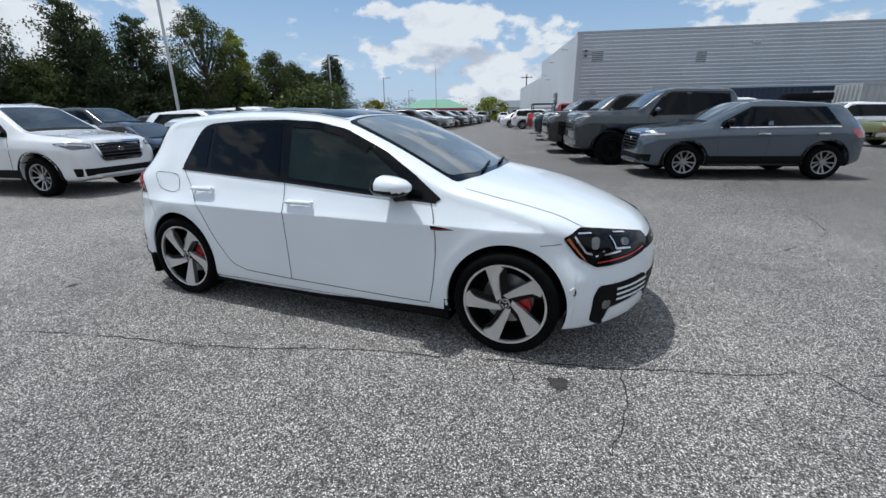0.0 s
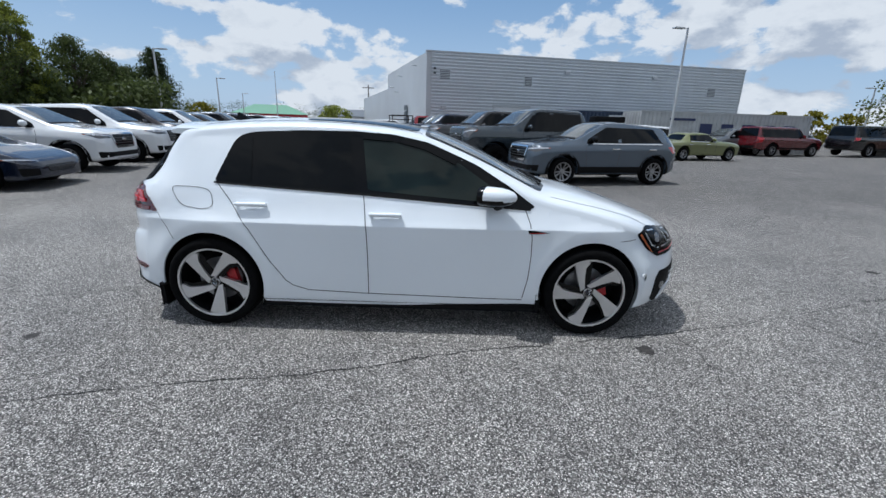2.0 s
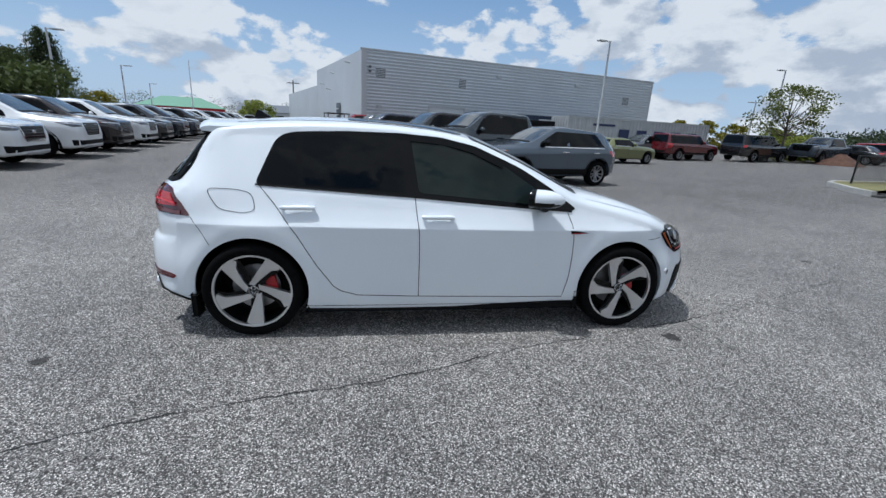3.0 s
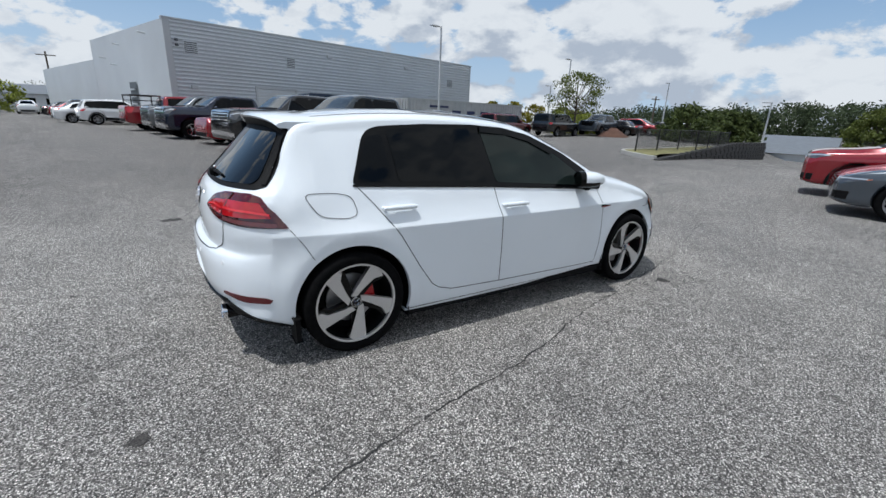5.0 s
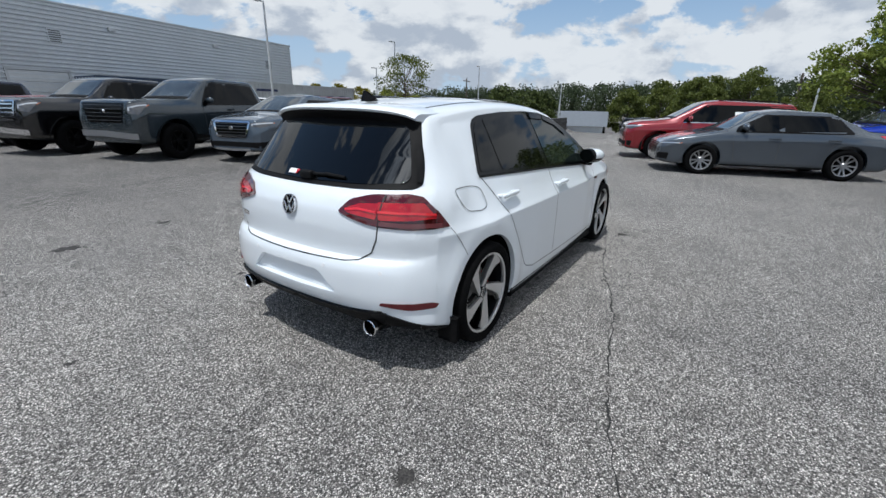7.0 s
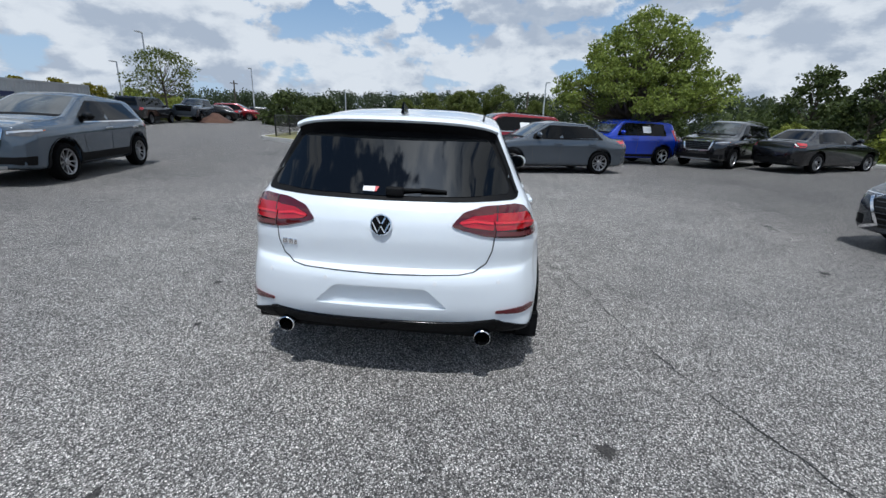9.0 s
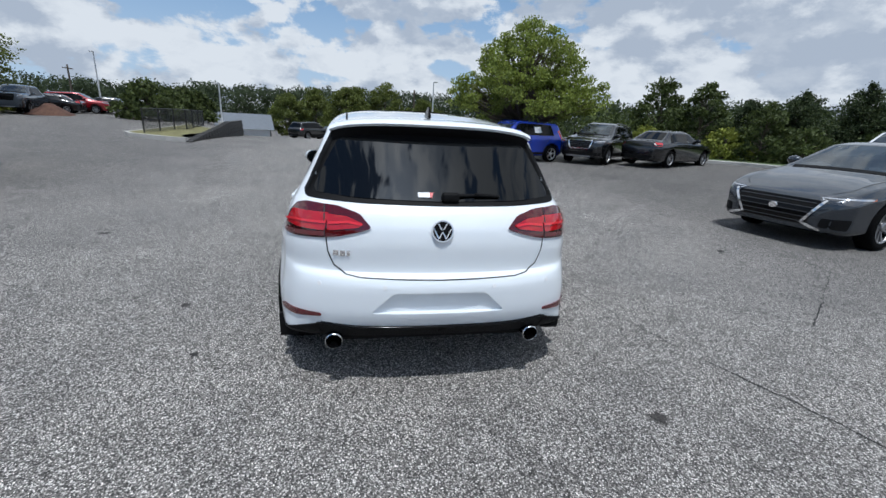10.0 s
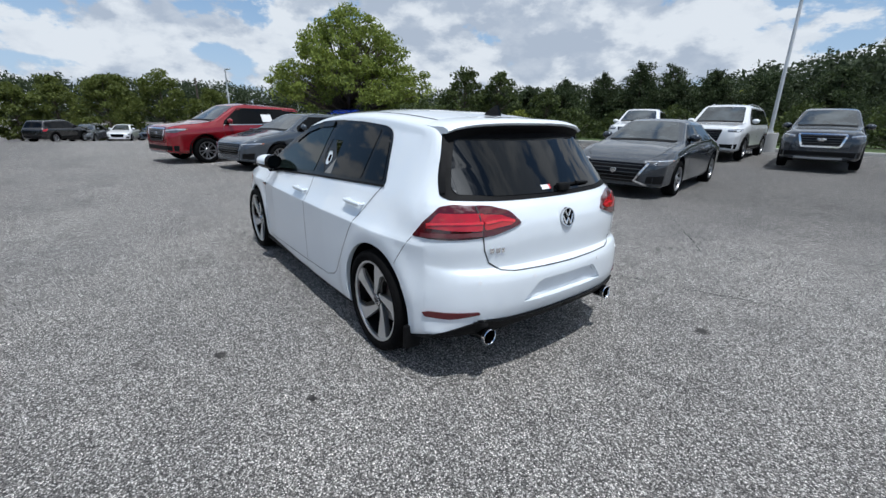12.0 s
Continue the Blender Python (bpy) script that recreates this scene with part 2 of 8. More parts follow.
class Skin:
    """A body's surface, on which outlines drawn from the side, the ends or above are laid."""

    def __init__(self, me):
        bm = bmesh.new()
        bm.from_mesh(me)
        self.tree = BVHTree.FromBMesh(bm)
        bm.free()

    def meet(self, view, u, v):
        if view in ("right", "left"):
            s = -1 if view == "right" else 1
            hit = self.tree.ray_cast(Vector((u, 6 * s, v)), Vector((0, -s, 0)))
        elif view in ("front", "rear"):
            s = 1 if view == "front" else -1
            hit = self.tree.ray_cast(Vector((9 * s, u, v)), Vector((-s, 0, 0)))
        elif view in ("rear_right", "rear_left", "front_right", "front_left"):
            s = -1 if view.endswith("right") else 1
            e = -1 if view.startswith("rear") else 1
            out = Vector((e, s, 0)).normalized()
            across = Vector((1, -s * e, 0)).normalized()
            hit = self.tree.ray_cast(across * u + out * 8 + Vector((0, 0, v)), -out)
        else:
            hit = self.tree.ray_cast(Vector((u, v, 6)), Vector((0, 0, -1)))
        return hit[0], hit[1]

    def turned(self, end, view, outline):
        """An outline drawn from the side, as it is seen from the car's corner."""
        out = []
        for u, v in outline:
            p = self.meet(view, u, v)[0]
            if p is not None:
                out.append(((p.x - (1 if end == "front" else -1) * abs(p.y)) / math.sqrt(2), v))
        return f"{end}_{view}", out

    def patch(self, name, view, outline, lift=0.003, step=0.06, thick=0.006):
        bm = filled(outline, step)
        bad = []
        normals = {}
        for v in bm.verts:
            p, n = self.meet(view, v.co.x, v.co.y)
            if p is None:
                bad.append(v)
                continue
            v.co = p + n * lift
            normals[v] = n
        bmesh.ops.delete(bm, geom=bad, context="VERTS")
        bm.normal_update()
        for f in bm.faces:
            mean = sum((normals[v] for v in f.verts), Vector())
            if f.normal.dot(mean) < 0:
                f.normal_flip()
        border = [e for e in bm.edges if len(e.link_faces) == 1]
        made = bmesh.ops.extrude_edge_only(bm, edges=border)["geom"]
        sink = {}
        for v in (g for g in made if isinstance(g, bmesh.types.BMVert)):
            near = min((e.other_vert(v) for e in v.link_edges), key=lambda w: (w.co - v.co).length)
            v.co -= normals.get(near, Vector((0, 0, 1))) * (lift + thick)
        bmesh.ops.recalc_face_normals(bm, faces=bm.faces[:])
        return mesh_of(bm, name, True, 40)

    def seam(self, name, view, points, width=0.006, lift=0.0012, step=0.03, closed=False):
        """A thin ribbon along a line on the body."""
        if closed:
            points = list(points) + [points[0]]
        line = []
        for a, b in zip(points, points[1:]):
            a, b = Vector(a), Vector(b)
            count = max(1, int((b - a).length / step))
            line += [a.lerp(b, k / count) for k in range(count)]
        line.append(Vector(points[-1]))
        bm = bmesh.new()
        last = None
        for k, p in enumerate(line):
            hit, n = self.meet(view, *p)
            nxt = self.meet(view, *line[min(k + 1, len(line) - 1)])[0]
            prv = self.meet(view, *line[max(k - 1, 0)])[0]
            if hit is None or nxt is None or prv is None:
                last = None
                continue
            side = (nxt - prv).cross(n)
            if side.length < 1e-6:
                continue
            side = side.normalized() * width / 2
            pair = [bm.verts.new(hit + n * lift + side), bm.verts.new(hit + n * lift - side)]
            if last:
                bm.faces.new((last[0], last[1], pair[1], pair[0]))
            last = pair
        bmesh.ops.recalc_face_normals(bm, faces=bm.faces[:])
        return mesh_of(bm, name, True)


def smooth(a, b, x):
    t = min(1.0, max(0.0, (x - a) / (b - a)))
    return t * t * (3 - 2 * t)


def ground_z(x, y):
    """The lot is level round the car, rises a little to the south and north-east and falls away to the east."""
    z = 0.22 * smooth(-8, -18, y) + 0.06 * smooth(4.5, 6.8, y)
    z += 0.35 * smooth(18, 40, x) * smooth(10, 22, y)
    z -= 1.6 * smooth(14, 60, x) * smooth(0.5, -2.5, y - 8.6 - 0.25 * max(0.0, x - 17))
    return z


# ---- ground and buildings (large structure) ----
def ground_material():
    m = bpy.data.materials.new("asphalt")
    m.use_nodes = True
    nodes, links = m.node_tree.nodes, m.node_tree.links
    b = nodes["Principled BSDF"]
    b.inputs["Roughness"].default_value = 0.85
    tc = nodes.new("ShaderNodeTexCoord")

    def noise_at(scale, detail, rough=0.6):
        n = nodes.new("ShaderNodeTexNoise")
        n.inputs["Scale"].default_value, n.inputs["Detail"].default_value, n.inputs["Roughness"].default_value = scale, detail, rough
        links.new(tc.outputs["Object"], n.inputs["Vector"])
        return n.outputs["Fac"]

    def ramp(value, stops):
        r = nodes.new("ShaderNodeValToRGB")
        while len(r.color_ramp.elements) < len(stops):
            r.color_ramp.elements.new(0.5)
        for e, (p, c) in zip(r.color_ramp.elements, stops):
            e.position, e.color = p, (*c, 1)
        links.new(value, r.inputs[0])
        return r.outputs[0]

    def mix(kind, fac, a, c):
        n = nodes.new("ShaderNodeMix")
        n.data_type, n.blend_type = "RGBA", kind
        n.inputs[0].default_value = fac
        links.new(a, n.inputs[6])
        links.new(c, n.inputs[7])
        return n.outputs[2]

    stones = nodes.new("ShaderNodeTexVoronoi")
    stones.inputs["Scale"].default_value = 165
    links.new(tc.outputs["Object"], stones.inputs["Vector"])
    bw = nodes.new("ShaderNodeSeparateColor")
    links.new(stones.outputs["Color"], bw.inputs[0])
    grain = ramp(bw.outputs[0], ((0.0, (0.030, 0.029, 0.028)), (0.40, (0.178, 0.168, 0.157)), (0.74, (0.41, 0.388, 0.363)), (1.0, (1.0, 0.96, 0.91))))
    fine = ramp(noise_at(260, 4), ((0.3, (0.55, 0.55, 0.55)), (0.7, (1.4, 1.4, 1.4))))
    gaps = ramp(stones.outputs["Distance"], ((0.0, (1.25, 1.25, 1.25)), (0.42, (1.0, 1.0, 1.0)), (0.72, (0.32, 0.32, 0.32))))
    patches = ramp(noise_at(0.55, 6), ((0.3, (0.80, 0.80, 0.81)), (0.7, (1.16, 1.15, 1.14))))
    stains = ramp(noise_at(2.3, 5, 0.65), ((0.28, (0.72, 0.72, 0.72)), (0.48, (1, 1, 1))))
    c = mix("MULTIPLY", 1.0, grain, fine)
    c = mix("MULTIPLY", 1.0, c, gaps)
    c = mix("MULTIPLY", 1.0, c, ramp(noise_at(9, 6, 0.7), ((0.3, (0.8, 0.8, 0.8)), (0.7, (1.18, 1.18, 1.18)))))
    c = mix("MULTIPLY", 1.0, c, patches)
    c = mix("MULTIPLY", 0.6, c, stains)
    # tone by position: paler to the west, darker to the south, north and east
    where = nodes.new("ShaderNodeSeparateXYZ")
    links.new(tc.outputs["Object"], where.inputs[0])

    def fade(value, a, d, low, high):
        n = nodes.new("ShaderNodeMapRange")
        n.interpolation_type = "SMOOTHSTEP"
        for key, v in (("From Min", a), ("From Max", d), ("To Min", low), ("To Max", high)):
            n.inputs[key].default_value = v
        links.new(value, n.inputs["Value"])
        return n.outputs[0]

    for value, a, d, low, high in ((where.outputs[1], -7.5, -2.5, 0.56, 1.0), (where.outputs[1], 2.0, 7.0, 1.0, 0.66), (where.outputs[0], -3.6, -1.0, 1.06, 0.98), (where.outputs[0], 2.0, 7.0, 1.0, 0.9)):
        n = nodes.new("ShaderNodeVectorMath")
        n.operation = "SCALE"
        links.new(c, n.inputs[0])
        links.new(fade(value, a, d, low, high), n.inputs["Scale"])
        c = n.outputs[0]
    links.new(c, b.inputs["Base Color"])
    bp = nodes.new("ShaderNodeBump")
    bp.inputs["Strength"].default_value, bp.inputs["Distance"].default_value = 0.9, 0.008
    links.new(stones.outputs["Distance"], bp.inputs["Height"])
    links.new(bp.outputs[0], b.inputs["Normal"])
    return m


asphalt = ground_material()


def sheet(name, xs, ys, height, mat, label):
    verts = [(x, y, height(x, y)) for y in ys for x in xs]
    n = len(xs)
    faces = [(j * n + i, j * n + i + 1, (j + 1) * n + i + 1, (j + 1) * n + i) for j in range(len(ys) - 1) for i in range(n - 1)]
    me = bpy.data.meshes.new(name)
    me.from_pydata(verts, [], faces)
    me.materials.append(mat)
    me.polygons.foreach_set("use_smooth", [True] * len(faces))
    return tagged(new(name, me), label, "ground", kind="structure")


steps = [-2500, -600, -200, -120] + list(range(-80, 81, 2)) + [120, 200, 600, 2500]
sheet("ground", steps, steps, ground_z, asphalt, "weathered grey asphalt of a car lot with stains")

siding = material("grey_metal_siding", (0.60, 0.63, 0.66), 0.45, 0.15, vary=0.06, vary_scale=0.4, fine=0.05, fine_scale=6)
siding_light = material("pale_wall_panel", (0.50, 0.52, 0.54), 0.5, vary=0.05, vary_scale=0.3, fine=0.04)
siding_dark = material("dark_grey_metal", (0.11, 0.12, 0.13), 0.5, 0.3, vary=0.08)
dark_wall = material("dark_blue_wall", (0.05, 0.07, 0.10), 0.6, vary=0.1, vary_scale=0.5)
door_white = material("white_door", (0.6, 0.62, 0.63), 0.5, vary=0.04)


def dealership():
    root = new("dealer_building")
    nw, ne = Vector((-1.28, 30.1)), Vector((25.6, 35.5))
    d = (ne - nw).normalized()
    root.matrix_basis = pose(nw.x, nw.y, 0, 0, 0, math.degrees(math.atan2(d.y, d.x)))
    tagged(root, "large warehouse building with corrugated grey metal siding", "building")
    length, top, deep = (ne - nw).length, 6.5, 30.0
    bm = bmesh.new()
    # corrugated front: a zigzag section of horizontal ribs
    pitch = 0.23
    count = int(top / pitch)
    rows = []
    for k in range(count + 1):
        for dz, dy in ((0.0, 0.0), (0.09, 0.0), (0.12, -0.085), (0.19, -0.085)):
            z = k * pitch + dz
            if z <= top:
                rows.append((z, dy))
    rows.append((top, 0.0))
    line = [(bm.verts.new((0.35, y, z)), bm.verts.new((length, y, z))) for z, y in rows]
    for a, b in zip(line, line[1:]):
        bm.faces.new((a[0], a[1], b[1], b[0]))
    part("siding", bm, siding, root, "corrugated grey siding")
    # the block behind it, whose west wall runs a little outward
    def block(y0, y1, z1, x1):
        bm = bmesh.new()
        out = lambda y: -0.10 * y
        v = [bm.verts.new(c) for c in ((out(y0), y0, -0.5), (x1, y0, -0.5), (x1, y1, -0.5), (out(y1), y1, -0.5), (out(y0), y0, z1), (x1, y0, z1), (x1, y1, z1), (out(y1), y1, z1))]
        for f in ((0, 3, 2, 1), (4, 5, 6, 7), (0, 1, 5, 4), (1, 2, 6, 5), (2, 3, 7, 6), (3, 0, 4, 7)):
            bm.faces.new([v[i] for i in f])
        return bm
    part("wall", block(0.05, 17.0, top - 0.02, length - 0.02), siding_light, root, "pale smooth wall panels")
    part("rear_wing", block(17.05, 40.0, top - 1.5, length - 0.3), siding_light, root, "lower pale rear wing")
    for x0, x1 in ((-0.02, 0.36), (length - 0.1, length + 0.05)):
        bm = bmesh.new()
        box(bm, x0, x1, -0.05, 0.06, -0.5, top + 0.04)
        part("corner_trim", bm, siding_light, root)
    bm = bmesh.new()
    box(bm, -0.06, length + 0.08, -0.08, 0.30, top + 0.001, top + 0.10)
    part("parapet", bm, siding_light, root)
    # roller door with its frame and panels
    door = tagged(new("roller_door"), "white roller door")
    door.parent = root
    for k in range(5):
        bm = bmesh.new()
        soft_box(bm, 5.35, 8.15, -0.075, -0.045, 0.05 + 0.56 * k, 0.59 + 0.56 * k, 0.01)
        part("panel", bm, door_white, door)
    for x0, x1, z0, z1 in ((5.2, 5.34, 0, 2.98), (8.16, 8.3, 0, 2.98), (5.2, 8.3, 2.87, 2.99)):
        bm = bmesh.new()
        box(bm, x0, x1, -0.11, -0.04, z0, z1)
        part("door_frame", bm, siding_light, door)
    # louvres, wall lamps, cameras
    for x0, z0, w0 in ((0.95, 4.62, 0.85), (7.6, 4.4, 0.7), (24.0, 4.25, 0.85)):
        vent = tagged(new("louvre"), "grey metal wall louvre")
        vent.parent = root
        bm = bmesh.new()
        box(bm, x0, x0 + w0, -0.075, -0.04, z0, z0 + 0.8)
        part("frame", bm, siding, vent)
        for k in range(6):
            bm = bmesh.new()
            box(bm, x0 + 0.06, x0 + w0 - 0.06, -0.10, -0.078, z0 + 0.07 + 0.115 * k, z0 + 0.125 + 0.115 * k)
            part("slat", bm, siding_dark, vent)
    for x0, z0 in ((10.9, 5.45), (1.1, 2.55), (18.6, 5.4)):
        bm = bmesh.new()
        soft_box(bm, x0, x0 + 0.42, -0.26, -0.04, z0, z0 + 0.24, 0.05)
        part("wall_lamp", bm, siding_light, root, "pale wall lamp")
    for z0 in (5.0, 5.3):
        bm = bmesh.new()
        soft_box(bm, 0.5, 0.68, -0.24, -0.06, z0, z0 + 0.14, 0.03)
        part("camera_housing", bm, siding_dark, root)
    # west wall: a door high with bars, and pipes
    for y0, z0, y1, z1 in ((6.4, 0.0, 8.0, 3.0),):
        bm = bmesh.new()
        v = [bm.verts.new((-0.10 * y - 0.05, y, z)) for y, z in ((y0, z0), (y1, z0), (y1, z1), (y0, z1))]
        bm.faces.new(v)
        part("side_door", bm, siding_dark, root, "dark barred side door")
        for k in range(5):
            bm = bmesh.new()
            yy = y0 + (y1 - y0) * 0.5
            box(bm, -0.10 * yy - 0.16, -0.10 * yy - 0.08, y0 + 0.1, y1 - 0.1, z0 + 0.45 + 0.5 * k, z0 + 0.55 + 0.5 * k)
            part("bar", bm, siding_light, root)
    for y0, z0 in ((9.0, 5.6), (10.5, 4.3), (3.2, 5.9), (13.0, 4.9)):
        bm = bmesh.new()
        tube(bm, (-0.10 * y0 - 0.02, y0, z0), (-0.10 * y0 - 0.45, y0, z0 + 0.05), 0.05, n=8)
        part("wall_spout", bm, siding_light, root)
    return root


dealership()


# ---- marks on the asphalt ----
tar = material("crack_tar", (0.022, 0.022, 0.022), 0.9, fine=0.3, fine_scale=60)
oil = material("oil_stain", (0.032, 0.029, 0.027), 0.8, vary=0.5, vary_scale=28, fine=0.85, fine_scale=110)


def crack(points, width, seed, label="thin ragged crack in the asphalt"):
    rng = np.random.default_rng(seed)
    bm = bmesh.new()
    last = None
    line = along(points, 0.04)
    for k, p in enumerate(line):
        t = (line[min(k + 1, len(line) - 1)] - line[max(k - 1, 0)]).normalized()
        n = Vector((-t.y, t.x))
        wander = 0.035 * noise.noise(Vector((p.x * 2.1, p.y * 2.1, seed))) + 0.022 * noise.noise(Vector((p.x * 13, p.y * 13, seed)))
        wide = 1.6 * width * max(0.22, 0.65 + 1.1 * noise.noise(Vector((p.x * 3.5, p.y * 3.5, seed + 9))))
        q = p + n * wander
        z = ground_z(q.x, q.y) + 0.003
        pair = [bm.verts.new((q.x + n.x * wide, q.y + n.y * wide, z)), bm.verts.new((q.x - n.x * wide, q.y - n.y * wide, z))]
        if last:
            bm.faces.new((last[0], last[1], pair[1], pair[0]))
        last = pair
    bmesh.ops.recalc_face_normals(bm, faces=bm.faces[:])
    if sum(f.normal.z for f in bm.faces) < 0:
        bmesh.ops.reverse_faces(bm, faces=bm.faces[:])
    tagged(part("crack", bm, tar, None, label), "", "crack", kind="structure")


def along(points, step):
    out = []
    for a, b in zip(points, points[1:]):
        a, b = Vector(a), Vector(b)
        n = max(1, int((b - a).length / step))
        out += [a.lerp(b, k / n) for k in range(n)]
    return out + [Vector(points[-1])]


crack([(-4.2, -2.75), (-2.9, -2.15), (-1.98, -1.82), (-1.37, -1.62), (-0.40, -1.43), (0.46, -1.15), (1.38, -0.94), (2.0, -0.80), (3.07, -0.45), (4.6, 0.1)], 0.0042, 1)
crack([(2.0, -0.81), (2.02, -1.1), (1.95, -1.5)], 0.003, 2)
crack([(1.38, -0.95), (1.45, -1.15)], 0.003, 3)
crack([(-6.5, 4.3), (-3.6, 5.2), (-2.18, 5.7), (-1.5, 6.05), (-0.1, 6.4), (1.7, 7.1), (3.2, 7.5), (5.5, 7.9)], 0.010, 4)
crack([(-5.6, 3.2), (-4.4, 2.9), (-3.5, 3.3)], 0.004, 5)
crack([(3.6, 2.1), (4.3, 3.1), (4.4, 4.4), (5.2, 5.3)], 0.005, 6)
crack([(3.0, -0.45), (3.9, -1.6), (4.4, -2.4)], 0.0035, 7)
crack([(-1.6, -3.1), (-0.4, -4.8), (1.8, -5.5), (4.5, -6.0)], 0.004, 8)
crack([(4.0, -4.2), (6.5, -3.3), (8.0, -6.2)], 0.004, 9)


def stain(x, y, r, seed):
    bm = bmesh.new()
    ring = []
    for k in range(44):
        a = k * math.tau / 44
        rr = r * (1 + 0.6 * noise.noise(Vector((math.cos(a) * 1.3 + seed, math.sin(a) * 1.3, seed))) + 0.45 * noise.noise(Vector((math.cos(a) * 5 + seed, math.sin(a) * 5, seed))))
        px, py = x + rr * math.cos(a) * 1.25, y + rr * math.sin(a)
        ring.append(bm.verts.new((px, py, ground_z(px, py) + 0.003)))
    bm.faces.new(ring)
    tagged(part("oil_stain", bm, oil, None, "small dark oil stain on the asphalt"), "", "stain", kind="structure")


for k, (x, y, r) in enumerate(((-2.43, -1.11, 0.035), (1.675, -1.055, 0.05), (-0.875, 1.669, 0.03), (-1.59, 1.365, 0.022), (1.15, 3.2, 0.05), (-2.9, 0.9, 0.02), (-2.2, 3.3, 0.09), (-1.2, 3.6, 0.05), (2.6, -4.9, 0.06), (0.4, -4.1, 0.05), (5.0, 0.8, 0.05))):
    stain(x, y, r, 3 * k + 1)


# ---- vegetation ----
def leaf_material(name, colour, spread=0.35):
    m = bpy.data.materials.new(name)
    m.use_nodes = True
    nodes, links = m.node_tree.nodes, m.node_tree.links
    b = nodes["Principled BSDF"]
    b.inputs["Roughness"].default_value = 0.6
    b.inputs["Specular IOR Level"].default_value = 0.25
    geo = nodes.new("ShaderNodeNewGeometry")
    r = nodes.new("ShaderNodeValToRGB")
    e = r.color_ramp.elements
    e[0].color = (*(c * (1 - spread) for c in colour), 1)
    e[1].color = (colour[0] * (1 + spread * 1.4), colour[1] * (1 + spread), colour[2] * (1 + spread * 0.4), 1)
    links.new(geo.outputs["Random Per Island"], r.inputs[0])
    tc = nodes.new("ShaderNodeTexCoord")
    n = nodes.new("ShaderNodeTexNoise")
    n.inputs["Scale"].default_value = 0.6
    links.new(tc.outputs["Object"], n.inputs["Vector"])
    mul = nodes.new("ShaderNodeMix")
    mul.data_type, mul.blend_type = "RGBA", "MULTIPLY"
    mul.inputs[0].default_value = 0.55
    links.new(r.outputs[0], mul.inputs[6])
    links.new(n.outputs["Fac"], mul.inputs[7])
    links.new(mul.outputs[2], b.inputs["Base Color"])
    t = nodes.new("ShaderNodeBsdfTranslucent")
    links.new(mul.outputs[2], t.inputs["Color"])
    mix = nodes.new("ShaderNodeMixShader")
    mix.inputs[0].default_value = 0.38
    links.new(b.outputs[0], mix.inputs[1])
    links.new(t.outputs[0], mix.inputs[2])
    links.new(mix.outputs[0], nodes["Material Output"].inputs[0])
    return m


leaf_green = leaf_material("leaf_green", (0.27, 0.33, 0.07))
leaf_dark = leaf_material("leaf_dark", (0.092, 0.13, 0.045))
leaf_yellow = leaf_material("leaf_yellow_green", (0.26, 0.25, 0.03))
leaf_bright = leaf_material("leaf_light_green", (0.25, 0.33, 0.075))
leaf_mid = leaf_material("leaf_mid_green", (0.15, 0.19, 0.05), 0.25)
needle = leaf_material("pine_needles", (0.066, 0.098, 0.046))
forest_leaf = leaf_material("forest_leaf", (0.075, 0.105, 0.055), 0.18)
bark = material("bark", (0.10, 0.08, 0.06), 0.9, vary=0.3, vary_scale=3, fine=0.3, fine_scale=25, bump=0.4, bump_scale=20)


def quads(name, points, sizes, rng, flat=0.0):
    """Leaves: a quad at each point, turned at random."""
    n = len(points)
    a = rng.normal(size=(n, 3))
    a[:, 2] *= 1 - flat
    a /= np.linalg.norm(a, axis=1)[:, None]
    b = rng.normal(size=(n, 3))
    b -= (b * a).sum(1)[:, None] * a
    b /= np.linalg.norm(b, axis=1)[:, None]
    a, b = a * sizes[:, None] * 0.5, b * sizes[:, None] * 0.32
    verts = np.stack([points - a, points - b * 0.9, points + a, points + b * 0.9], 1).reshape(-1, 3)
    me = bpy.data.meshes.new(name)
    me.from_pydata(verts.tolist(), [], [(4 * k, 4 * k + 1, 4 * k + 2, 4 * k + 3) for k in range(n)])
    return me


